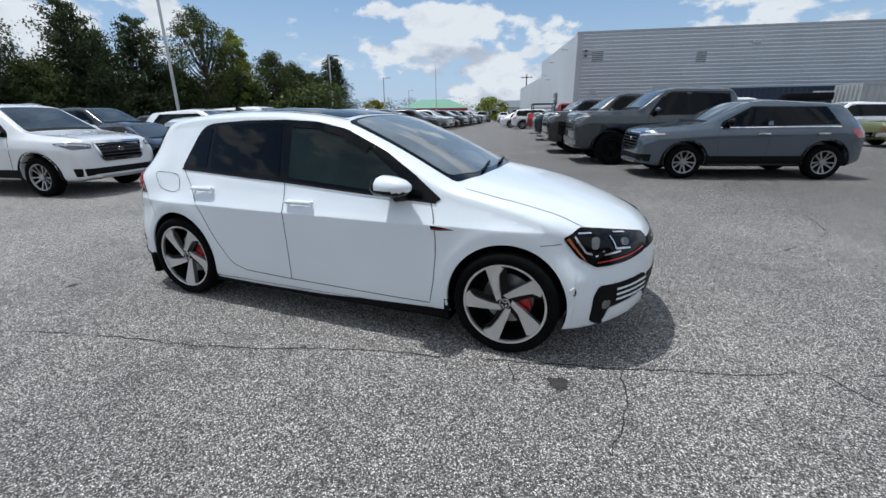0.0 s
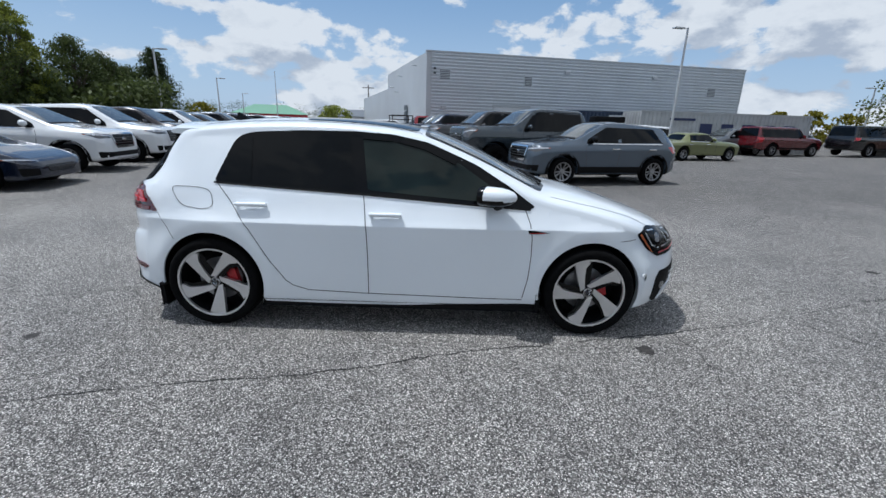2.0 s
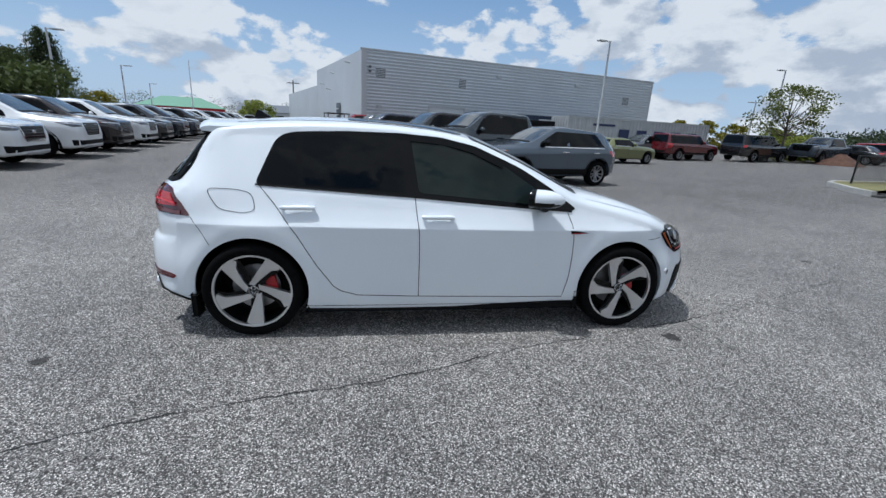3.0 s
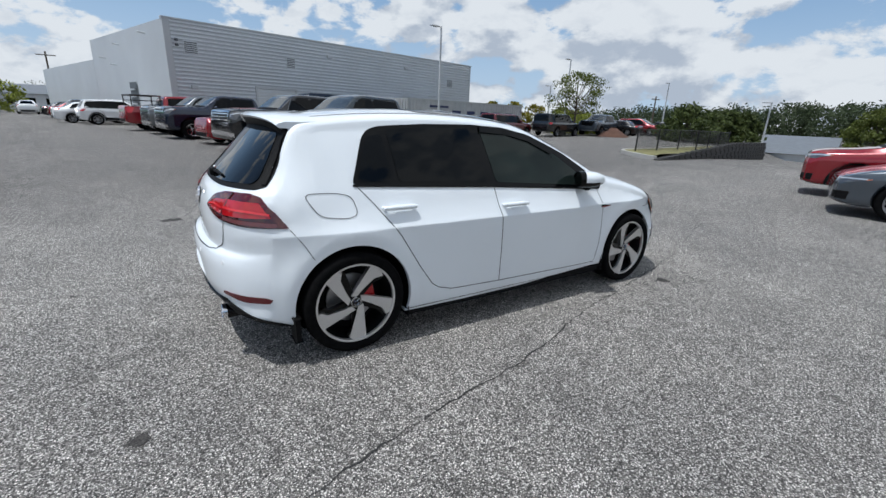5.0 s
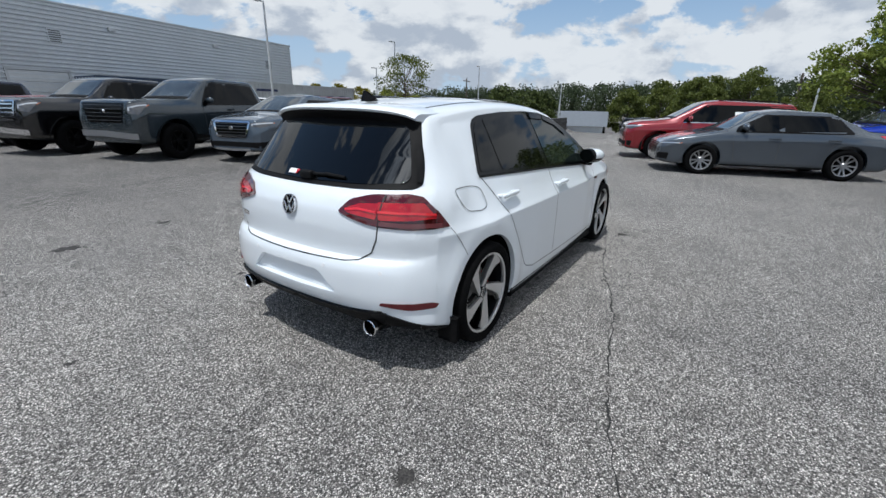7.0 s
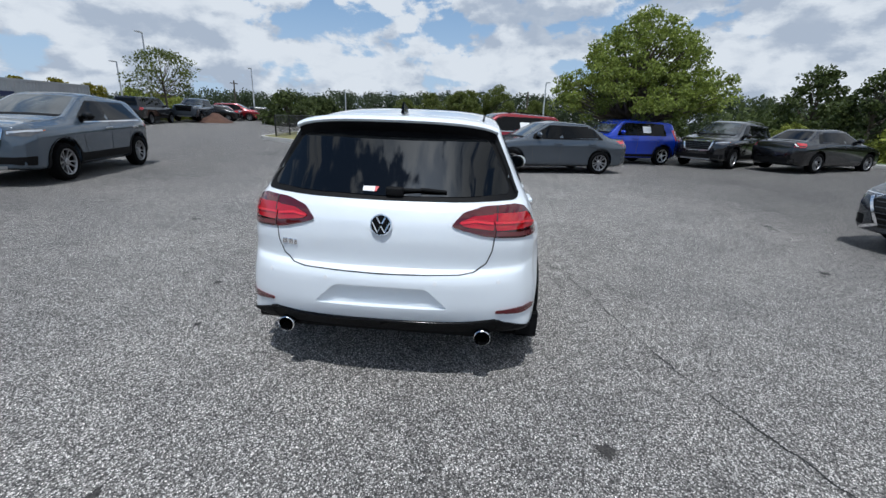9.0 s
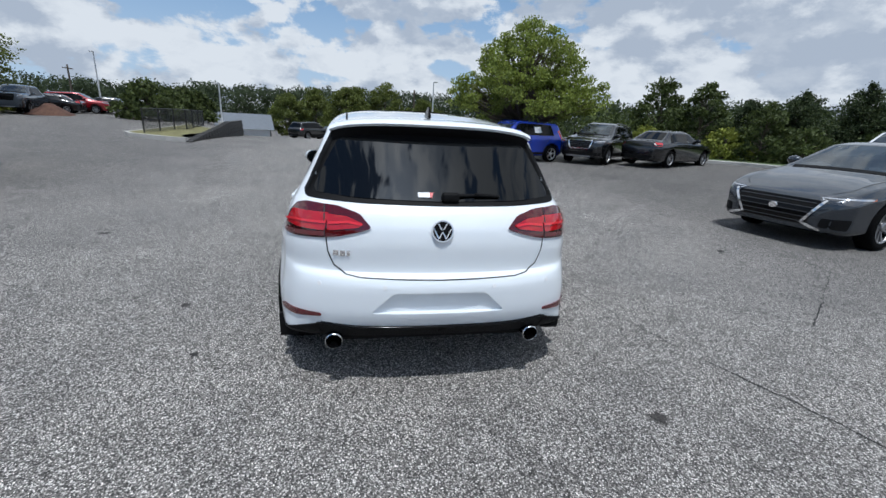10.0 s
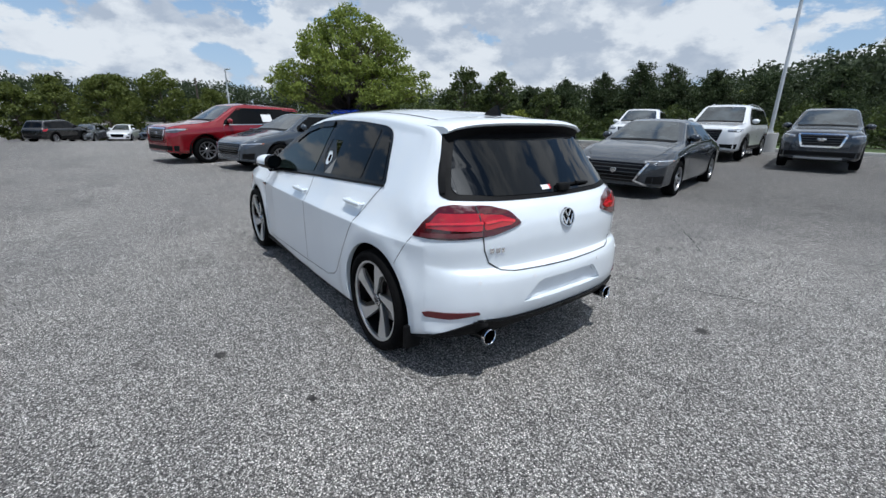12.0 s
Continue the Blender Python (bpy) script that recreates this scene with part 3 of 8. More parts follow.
def tree(name, label, x, y, top, radius, leaf, count, size, kind="broad", bare=0.12, z=None, seed=1, clumps=44, airy=0.3, trunk=0.0, spire=False):
    rng = np.random.default_rng(seed)
    base = ground_z(x, y) if z is None else z
    root = tagged(new(name), label, "tree" if name != "shrub" else "shrub", "trees round the lot" if name != "shrub" else "shrubs round the lot")
    root.matrix_basis = pose(x, y, base, 0, 0, seed * 37 % 360)
    height = top - base
    girth = trunk or max(0.05, height * 0.022)
    bm = bmesh.new()
    lean = rng.normal(size=2) * 0.02 * height
    if kind == "pine":
        tube(bm, (0, 0, -0.1), (lean[0], lean[1], height * 0.97), girth, girth * 0.15, 8)
        pts = []
        branches = int(height * 26)
        per = max(8, count // branches)
        for k in range(branches):
            q = (k + rng.uniform(0, 1)) / branches
            u = bare + (0.985 - bare) * (1 - (1 - q) ** 0.62)
            reach = radius * (1 - u) ** 0.72 * rng.uniform(0.55, 1.12) + 0.12
            ang = k * 2.399963 + rng.uniform(-0.6, 0.6)
            foot = np.array([lean[0] * u, lean[1] * u, u * height])
            tip = foot + np.array([math.cos(ang) * reach, math.sin(ang) * reach, reach * (0.55 * u - 0.12)])
            tube(bm, foot, foot + (tip - foot) * 0.85, 0.02 * (1.1 - u) + 0.006, 0.004, 4, False)
            t = rng.uniform(0.1, 1.05, per)[:, None] ** 0.75
            pts.append(foot + (tip - foot) * t + rng.normal(size=(per, 3)) * (0.07 + 0.10 * reach * t) * np.array([1, 1, 0.7]))
        pts = np.concatenate(pts)
    else:
        centres = []
        low = height * bare
        for k in range(clumps):
            u = (k + 0.5) / clumps
            prof = radius * math.sqrt(max(0.03, 1 - ((u - 0.36) / 0.66) ** 2)) * (1.0 if u < 0.5 else 1 - 0.30 * (u - 0.5))
            ang = k * 2.399963 + rng.uniform(-0.5, 0.5)
            if spire:
                u = 1 - (1 - u) ** 0.55
                prof = radius * min(1.0, 0.72 + u * 2.0) * (1 - u) ** 0.78 + 0.12
                r = prof * rng.uniform(0.08, 1.0) ** 0.5 * rng.uniform(0.85, 1.08)
            else:
                r = max(0.0, prof - radius * 0.16) * rng.uniform(0.25, 1.0) ** 0.6
            centres.append((math.cos(ang) * r, math.sin(ang) * r, low + (height * 0.97 - low) * u + rng.normal() * 0.025 * height))
        tube(bm, (0, 0, -0.1), (lean[0] * 0.4, lean[1] * 0.4, height * 0.42), girth, girth * 0.6, 10)
        tube(bm, (lean[0] * 0.4, lean[1] * 0.4, height * 0.42), (lean[0], lean[1], height * 0.9), girth * 0.6, girth * 0.1, 8)
        for c in centres:
            f = min(0.85, max(bare * 0.8, (c[2] / height) * 0.62))
            foot = Vector((lean[0] * f, lean[1] * f, height * f))
            mid = foot.lerp(Vector(c), 0.5) + Vector((0, 0, -0.03 * height))
            tube(bm, foot, mid, girth * 0.3 * (1 - f) + 0.012, girth * 0.15 + 0.006, 5, False)
            tube(bm, mid, c, girth * 0.15 + 0.006, 0.006, 5, False)
        centres = np.array(centres)
        which = rng.integers(0, len(centres), count)
        spread = radius * (0.105 if spire else 0.25 + airy * 0.10) * rng.uniform(0.65, 1.15, len(centres))
        ball = rng.normal(size=(count, 3))
        ball *= (rng.uniform(0, 1, count) ** 0.45 / np.linalg.norm(ball, axis=1))[:, None]
        pts = centres[which] + ball * spread[which][:, None] * np.array([1, 1, 0.6])
        pts[:, 2] = np.maximum(pts[:, 2], low * 0.5)
    part("trunk", bm, bark, root, smooth=True)
    crown = quads("crown", pts, size * rng.uniform(0.6, 1.35, len(pts)), rng)
    part_of("crown", crown, leaf, root)
    return root


def stand(name, label, rows, leaf, per, size, seed, category="woodland"):
    """A far wood as one thing: rows of x, y, base, top and radius, each a ragged crown of leaf clumps."""
    rng = np.random.default_rng(seed)
    pts, sizes = [], []
    for x, y, base, top, r in rows:
        k = 16
        ang, u = rng.uniform(0, math.tau, k), np.sqrt(rng.uniform(0, 1, k))
        zc = base + (top - base) * rng.uniform(0.15, 0.95, k)
        rr = r * u * np.sqrt(np.clip(1.05 - ((zc - base) / (top - base) * 1.1 - 0.3) ** 2, 0.05, 1))
        c = np.stack([x + rr * np.cos(ang), y + rr * np.sin(ang), zc], 1)
        w = rng.integers(0, k, per)
        ball = rng.normal(size=(per, 3))
        ball *= (rng.uniform(0, 1, per) ** 0.45 / np.linalg.norm(ball, axis=1))[:, None]
        p = c[w] + ball * np.array([r * 0.5, r * 0.5, min(r * 0.42, (top - base) * 0.2)])
        pts.append(p)
        sizes.append(size * rng.uniform(0.6, 1.4, per))
    pts = np.concatenate(pts)
    me = quads(name, pts, np.concatenate(sizes), rng)
    me.materials.append(leaf)
    return tagged(new(name, me), label, category, kind="stuff")


grass = material("grass", (0.055, 0.085, 0.022), 0.9, vary=0.35, vary_scale=1.2, fine=0.35, fine_scale=30, bump=0.6, bump_scale=60)
dry_grass = material("dry_grass", (0.16, 0.15, 0.06), 0.9, vary=0.35, vary_scale=1.5, fine=0.35, fine_scale=30, bump=0.6, bump_scale=60)
concrete = material("concrete", (0.38, 0.37, 0.35), 0.85, vary=0.15, vary_scale=1.5, fine=0.12, fine_scale=30, bump=0.15, bump_scale=80)
galvanised = material("pale_painted_steel", (0.55, 0.56, 0.57), 0.4, 0.3, vary=0.06, vary_scale=1)
block_dark = material("dark_block", (0.055, 0.053, 0.052), 0.9, vary=0.25, vary_scale=3, fine=0.2, fine_scale=25, bump=0.4, bump_scale=40)
black_metal = material("black_metal", (0.012, 0.012, 0.012), 0.45)
mulch = material("mulch", (0.09, 0.045, 0.03), 0.95, vary=0.3, vary_scale=5, fine=0.4, fine_scale=40, bump=0.6, bump_scale=50)


# kerb and verge along the south-east edge
KERB = [(-60, -46), (-20, -30), (0.0, -21.6), (12.6, -16.4), (15.5, -13.5), (18.5, -9.5), (22.5, -5.5), (30, -4.0), (60, -3.0)]


def strip(name, left, right, lift, mat, label, category):
    bm = bmesh.new()
    last = None
    for (ax, ay), (bx, by) in zip(left, right):
        pair = [bm.verts.new((ax, ay, ground_z(ax, ay) + lift)), bm.verts.new((bx, by, ground_z(bx, by) + lift))]
        if last:
            bm.faces.new((last[0], pair[0], pair[1], last[1]))
        last = pair
    bmesh.ops.recalc_face_normals(bm, faces=bm.faces[:])
    if sum((f.normal.z for f in bm.faces)) < 0:
        bmesh.ops.reverse_faces(bm, faces=bm.faces[:])
    return tagged(part(name, bm, mat, None, label), "", category, kind="structure")


def shifted(line, d):
    out = []
    for k, p in enumerate(line):
        t = (line[min(k + 1, len(line) - 1)] - line[max(k - 1, 0)]).normalized()
        out.append(p + Vector((t.y, -t.x)) * d)
    return out


kerb_line = along(KERB, 1.5)
bm = bmesh.new()
last = None
outer = shifted(kerb_line, 0.16)
for p, q in zip(kerb_line, outer):
    z0, z1 = ground_z(*p), ground_z(*q)
    ring = [bm.verts.new(v) for v in ((p.x, p.y, z0 - 0.05), (p.x, p.y, z0 + 0.11), (p.x * 0.85 + q.x * 0.15, p.y * 0.85 + q.y * 0.15, z0 + 0.14), (q.x, q.y, z1 + 0.14), (q.x, q.y, z1 - 0.05))]
    if last:
        for k in range(4):
            bm.faces.new((last[k], last[k + 1], ring[k + 1], ring[k]))
    last = ring
bmesh.ops.recalc_face_normals(bm, faces=bm.faces[:])
tagged(part("kerb", bm, concrete, None, "pale concrete kerb along the lot's edge"), "", "kerb", kind="structure")
strip("verge", [tuple(p) for p in outer], [tuple(p) for p in shifted(kerb_line, 9.0)], 0.125, grass, "rough green verge behind the kerb", "grass")

# trees
tree("tree", "broad green deciduous tree behind parked cars", 15.4, -6.9, 5.98, 4.2, leaf_bright, 36000, 0.12, seed=3, clumps=340, bare=0.33, airy=0.0, trunk=0.13, spire=True)
tree("tree", "dark green tree behind the kerb", 18.3, -16.0, 4.2, 1.9, leaf_dark, 4200, 0.19, seed=4, clumps=40, bare=0.05, airy=0.5)
tree("tree", "dark green tree behind the kerb", 16.9, -17.6, 4.05, 1.5, leaf_dark, 3400, 0.18, seed=5, clumps=36, bare=0.05, airy=0.5)
tree("tree", "small dark green tree behind the kerb", 13.7, -18.3, 3.0, 1.3, leaf_dark, 2400, 0.17, seed=6, clumps=30, bare=0.05, airy=0.5)
for k, (x, y, top, r) in enumerate(((12.4, -25.8, 5.0, 1.5), (14.4, -24.8, 4.3, 1.3), (11.4, -28.0, 4.9, 1.5), (16.2, -23.2, 3.9, 1.3), (9.6, -29.5, 4.5, 1.4), (13.3, -27.2, 4.6, 1.4), (17.8, -21.5, 3.4, 1.2), (7.4, -31.0, 4.3, 1.5), (4.2, -32.5, 4.6, 1.5), (0.6, -33.5, 4.9, 1.6), (-3.0, -34.0, 5.2, 1.6), (10.4, -26.6, 4.0, 1.5), (8.6, -27.8, 4.4, 1.6), (6.2, -29.0, 4.0, 1.6), (3.2, -29.8, 4.3, 1.6), (15.4, -22.0, 3.6, 1.4), (19.4, -20.0, 3.3, 1.4))):
    tree("pine", "young dark green pine beyond the kerb", x, y, top, r * 1.55, needle, 14000, 0.13, "pine", 0.02, seed=20 + k)
for k, (x, y, top, r) in enumerate(((15.0, -17.6, 1.7, 1.5), (12.6, -19.5, 1.9, 1.6), (10.5, -21.0, 1.9, 1.6), (17.2, -14.6, 1.6, 1.4), (19.5, -13.2, 1.8, 1.6), (8.2, -22.5, 2.0, 1.7), (5.6, -23.6, 2.1, 1.7), (3.0, -24.8, 2.3, 1.8), (0.0, -26.2, 2.4, 1.9), (-3.4, -27.6, 2.5, 1.9), (21.0, -11.0, 1.7, 1.6), (23.0, -9.0, 1.6, 1.5), (-6.5, -29.5, 2.6, 2.0))):
    tree("shrub", "dense green shrub behind the kerb", x, y, top, r, leaf_dark if k % 3 else leaf_green, 2200, 0.17, seed=50 + k, clumps=26, bare=0.0, airy=0.3, trunk=0.04)
tree("shrub", "pale green tall shrub", 8.3, -33.0, 4.1, 1.3, leaf_green, 1800, 0.2, seed=71, clumps=24, bare=0.0)
# west trees
for k, (x, y, top, r, kind) in enumerate(((-24.2, 11.7, 7.0, 2.5, "pine"), (-24.2, 15.3, 6.9, 2.5, "pine"), (-24.5, 8.4, 6.2, 2.4, "pine"), (-22.4, 31.2, 6.4, 2.0, "pine"), (-25.5, 13.4, 6.0, 2.2, "pine"))):
    tree("pine", "tall dark green pine at the lot's edge", x, y, top, r * 1.25, needle, 30000, 0.125, kind, 0.02, seed=80 + k)
for k, (x, y, top, r, leaf) in enumerate(((-23.1, 18.5, 7.7, 2.4, leaf_dark), (-22.6, 20.6, 6.6, 1.7, leaf_green), (-22.4, 23.8, 5.8, 2.1, leaf_dark), (-22.6, 26.4, 5.2, 2.0, leaf_dark), (-23.0, 29.0, 4.8, 1.9, leaf_dark), (-24.4, 22.0, 4.5, 2.2, leaf_dark), (-23.8, 16.9, 4.2, 2.0, leaf_dark), (-24.0, 10.0, 4.0, 2.0, leaf_dark))):
    tree("tree", "leafy green tree at the lot's edge", x, y, top, r * 1.15, leaf, 20000, 0.115, seed=90 + k, clumps=130, bare=0.04, airy=0.0)
tree("shrub", "yellow-green bush far across the lot", -33.4, 57.9, 3.3, 3.2, leaf_yellow, 1800, 0.35, seed=101, clumps=20, bare=0.0)
tree("tree", "round green tree far across the lot", -18.1, 69.2, 3.8, 3.4, leaf_green, 1800, 0.4, seed=102, clumps=24, bare=0.05)
# north-east
tree("tree", "thin airy tree with bare limbs", 29.9, 24.6, 5.9, 3.2, leaf_mid, 2600, 0.19, seed=103, clumps=34, bare=0.42, airy=0.05, trunk=0.12)
for k, (x, y, top, r, leaf) in enumerate(((35.4, 43.6, 3.8, 1.6, leaf_yellow), (37.7, 41.7, 3.8, 2.0, leaf_yellow), (39.6, 39.9, 3.5, 2.2, leaf_yellow), (42.5, 38.0, 3.2, 2.2, leaf_green))):
    tree("shrub", "yellow-green rounded small tree", x, y, top, r, leaf, 1600, 0.3, seed=110 + k, clumps=22, bare=0.02)
for k, (x, y, top, r) in enumerate(((32.6, 27.4, 2.4, 3.0), (35.5, 27.8, 2.2, 2.4))):
    tree("shrub", "green bush beside the lot", x, y, top, r, leaf_green, 1800, 0.28, seed=116 + k, clumps=22, bare=0.0)
for k, (x, y, top, r) in enumerate(((34.6, 16.9, 3.0, 2.7), (38.0, 15.8, 2.8, 2.6), (40.4, 15.3, 2.7, 2.2))):
    tree("tree", "rounded dark green tree on the slope", x, y, top, r, leaf_dark, 3000, 0.3, seed=120 + k, clumps=34, bare=0.0)
for k, (x, y, top, r) in enumerate(((55.7, 6.2, 4.4, 3.0), (48.4, -2.2, 4.9, 3.3), (48.5, 2.1, 4.4, 3.0), (48.2, 8.3, 3.3, 2.6), (54.0, 1.0, 4.8, 2.6), (50.0, -7.0, 3.6, 3.0))):
    tree("tree", "full round green tree beside the drive", x, y, top, r, leaf_mid, 8000, 0.24, seed=130 + k, clumps=36, bare=0.06)

rng = np.random.default_rng(7)
rows = []
for deg in np.arange(-62, 44, 0.8):
    for ring in range(2):
        d = 150 + ring * 22 + rng.uniform(-8, 8)
        a = radians(deg + rng.uniform(-0.4, 0.4))
        hill = float(np.interp(deg, [-62, -40, -25, 0, 15, 25, 44], [11.5, 10.5, 9.6, 9.6, 8.6, 7.0, 4.0])) + rng.uniform(-1.3, 1.0) + ring * 1.4
        rows.append((d * math.cos(a), d * math.sin(a), -8, hill, 4.6))
stand("far_wood", "dark wooded ridge along the horizon", rows, forest_leaf, 800, 0.75, 8)
rows = []
for deg in np.arange(-100, -58, 1.1):
    for ring in range(3):
        d = 62 + ring * 11 + rng.uniform(-3, 3)
        a = radians(deg + rng.uniform(-0.5, 0.5))
        hill = float(np.interp(deg, [-100, -85, -75, -68, -58], [16.0, 13.5, 9.6, 7.0, 4.8])) * (0.72 + 0.14 * ring) + rng.uniform(-0.9, 0.9)
        rows.append((d * math.cos(a), d * math.sin(a), -1, hill, 3.2))
stand("hillside_wood", "dark green wooded hillside beyond the lot", rows, forest_leaf, 800, 0.48, 9)
rows = []
for k in range(70):
    a = radians(rng.uniform(-62, -30))
    d = rng.uniform(34, 60)
    rows.append((d * math.cos(a), d * math.sin(a), -2, rng.uniform(1.6, 3.6), 2.4))
stand("thicket", "thick green undergrowth beyond the verge", rows, leaf_dark, 460, 0.38, 10)
rows = []
for deg in np.arange(98, 140, 1.5):
    d = 150 + rng.uniform(-15, 15)
    a = radians(deg)
    rows.append((d * math.cos(a), d * math.sin(a), 0, rng.uniform(4.0, 6.5), 4.5))
for k in range(110):
    a = radians(rng.uniform(127, 172))
    d = rng.uniform(29, 37)
    rows.append((d * math.cos(a), d * math.sin(a), 0, rng.uniform(2.0, 3.6), 2.1))
stand("tree_belt", "dark trees along the west side of the lot", rows, leaf_dark, 620, 0.32, 11)


# ---- lamp posts, fence, wall ----
def lamp_post(x, y, top, arm_heading, label="tall pale steel lamp post with one flat lamp head", base_h=0.75, arms=1, z=None):
    z0 = ground_z(x, y) if z is None else z
    root = tagged(new("street_lamp"), label, "lamp", "lot lamp posts")
    root.matrix_basis = pose(x, y, z0, 0, 0, arm_heading)
    h = top - z0
    bm = bmesh.new()
    tube(bm, (0, 0, base_h), (0, 0, h), 0.075, 0.05, 12)
    part("pole", bm, galvanised, root, smooth=True, angle=40)
    bm = bmesh.new()
    lathe(bm, [(0.0005, 0), (0.31, 0), (0.31, base_h - 0.02), (0.29, base_h), (0.0005, base_h)], 20)
    for v in bm.verts:
        v.co = Vector((v.co.x, v.co.z, v.co.y))
    bmesh.ops.recalc_face_normals(bm, faces=bm.faces[:])
    part("base", bm, concrete, root, "round concrete base", smooth=True, angle=40)
    bm = bmesh.new()
    soft_box(bm, -0.12, 0.12, -0.12, 0.12, base_h, base_h + 0.07, 0.01)
    part("foot_cover", bm, galvanised, root)
    for k in range(arms):
        m = pose(0, 0, 0, 0, 0, 180 * k)
        bm = bmesh.new()
        tube(bm, m @ Vector((0, 0, h - 0.06)), m @ Vector((0.28, 0, h - 0.04)), 0.028, n=8)
        part("arm", bm, galvanised, root)
        bm = bmesh.new()
        soft_box(bm, 0.25, 0.80, -0.14, 0.14, h - 0.08, h - 0.01, 0.02, m)
        part("lamp_head", bm, galvanised, root, "flat lamp head")
    return root


lamp_post(12.4, 20.25, 6.48, 190)
lamp_post(29.2, 25.3, 6.75, 190)
lamp_post(32.2, 30.3, 4.95, 190)
lamp_post(44.8, 25.2, 5.9, 190)
lamp_post(52.6, 20.8, 3.7, 190)
lamp_post(37.0, -6.1, 4.75, 190)
lamp_post(3.05, -20.0, 9.0, 100, base_h=0.78)
lamp_post(-17.1, 11.6, 8.3, 10)
lamp_post(-17.6, 24.3, 5.37, 0)
lamp_post(-21.6, 39.3, 5.05, 0)
lamp_post(-28.8, 60.2, 4.85, 0)
lamp_post(38.0, 12.5, 3.5, 160)


def wooden_pole(x, y, top):
    root = tagged(new("utility_pole"), "wooden utility pole with a crossarm", "pole", "utility poles")
    root.matrix_basis = pose(x, y, ground_z(x, y))
    h = top - ground_z(x, y)
    bm = bmesh.new()
    tube(bm, (0, 0, 0), (0, 0, h), 0.14, 0.09, 8)
    part("pole", bm, bark, root)
    bm = bmesh.new()
    box(bm, -1.0, 1.0, -0.05, 0.05, h - 0.5, h - 0.38)
    part("crossarm", bm, bark, root)


wooden_pole(-13.5, 75.2, 7.6)
wooden_pole(60.0, 36.0, 5.6)
wooden_pole(54.0, -6.3, 5.0)
bm = bmesh.new()
tube(bm, (-21.1, 52.6, 0), (-21.1, 52.6, 7.13), 0.07, 0.04, 8)
tagged(part("flag_pole", bm, galvanised, None, "tall thin pale pole"), "", "pole")
"""planted strip, retaining wall and fence at the drive"""
TIP, END = Vector((16.4, 9.6)), Vector((27.0, 9.0))
island = [(15.2, 8.0), (16.6, 10.0), (17.6, 10.6), (22.0, 11.2), (30.0, 12.4)]
island_in = [(14.9, 7.3), (16.6, 8.0), (18.0, 8.2), (22.0, 8.3), (27.5, 8.6)]
strip("planted_strip", island, island_in, 0.16, dry_grass, "strip of dry grass above the retaining wall", "grass")
bm = bmesh.new()
ends = [(14.85, 7.2)] + island + [(27.6, 8.5)]
for a, b in zip(ends, ends[1:]):
    d = Vector((b[0] - a[0], b[1] - a[1])).normalized()
    n = Vector((d.y, -d.x)) * 0.075
    za, zb = ground_z(*a), ground_z(*b)
    v = [bm.verts.new(c) for c in ((a[0] - n.x, a[1] - n.y, za - 0.05), (a[0] + n.x, a[1] + n.y, za - 0.05), (b[0] + n.x, b[1] + n.y, zb - 0.05), (b[0] - n.x, b[1] - n.y, zb - 0.05),
                                   (a[0] - n.x, a[1] - n.y, za + 0.17), (a[0] + n.x, a[1] + n.y, za + 0.17), (b[0] + n.x, b[1] + n.y, zb + 0.17), (b[0] - n.x, b[1] - n.y, zb + 0.17))]
    for f in ((4, 5, 6, 7), (0, 1, 5, 4), (1, 2, 6, 5), (2, 3, 7, 6), (3, 0, 4, 7)):
        bm.faces.new([v[i] for i in f])
bmesh.ops.recalc_face_normals(bm, faces=bm.faces[:])
tagged(part("island_kerb", bm, concrete, None, "curved concrete kerb round the planted strip"), "", "kerb", kind="structure")
wall_line = along([(14.8, 7.15), (16.6, 7.3), (20.0, 7.5), (24.0, 7.9), (27.8, 8.45)], 0.45)
wall_root = tagged(new("retaining_wall"), "low dark block retaining wall", "wall", kind="structure")
bm = bmesh.new()
soft_box(bm, -0.215, 0.215, -0.14, 0.14, 0.0, 0.195, 0.018)
block = mesh_of(bm, "block", False)
for k, (a, b) in enumerate(zip(wall_line, wall_line[1:])):
    mid = (a + b) / 2
    ang = math.degrees(math.atan2(b.y - a.y, b.x - a.x))
    frac = k / len(wall_line)
    crest = 0.12 + 0.62 * min(1.0, frac / 0.55) - 0.05 * max(0.0, frac - 0.55)
    low = ground_z(mid.x, mid.y - 0.8) - 0.1
    course = 0
    z = crest - 0.2
    while z > low - 0.2 and course < 12:
        part_of("block", block, block_dark, wall_root, at=pose(mid.x + (0.1 if course % 2 else 0), mid.y - 0.012 * course, z, 0, 0, ang))
        z -= 0.2
        course += 1
fence = tagged(new("chain_link_fence"), "low black chain-link fence on posts", "fence")
posts = along([(17.2, 9.7), (19.5, 10.0), (24.5, 10.6), (30.5, 11.6)], 1.9)
for p in posts:
    bm = bmesh.new()
    tube(bm, (p.x, p.y, ground_z(*p)), (p.x, p.y, ground_z(*p) + 1.2), 0.035, n=8)
    part("post", bm, black_metal, fence)
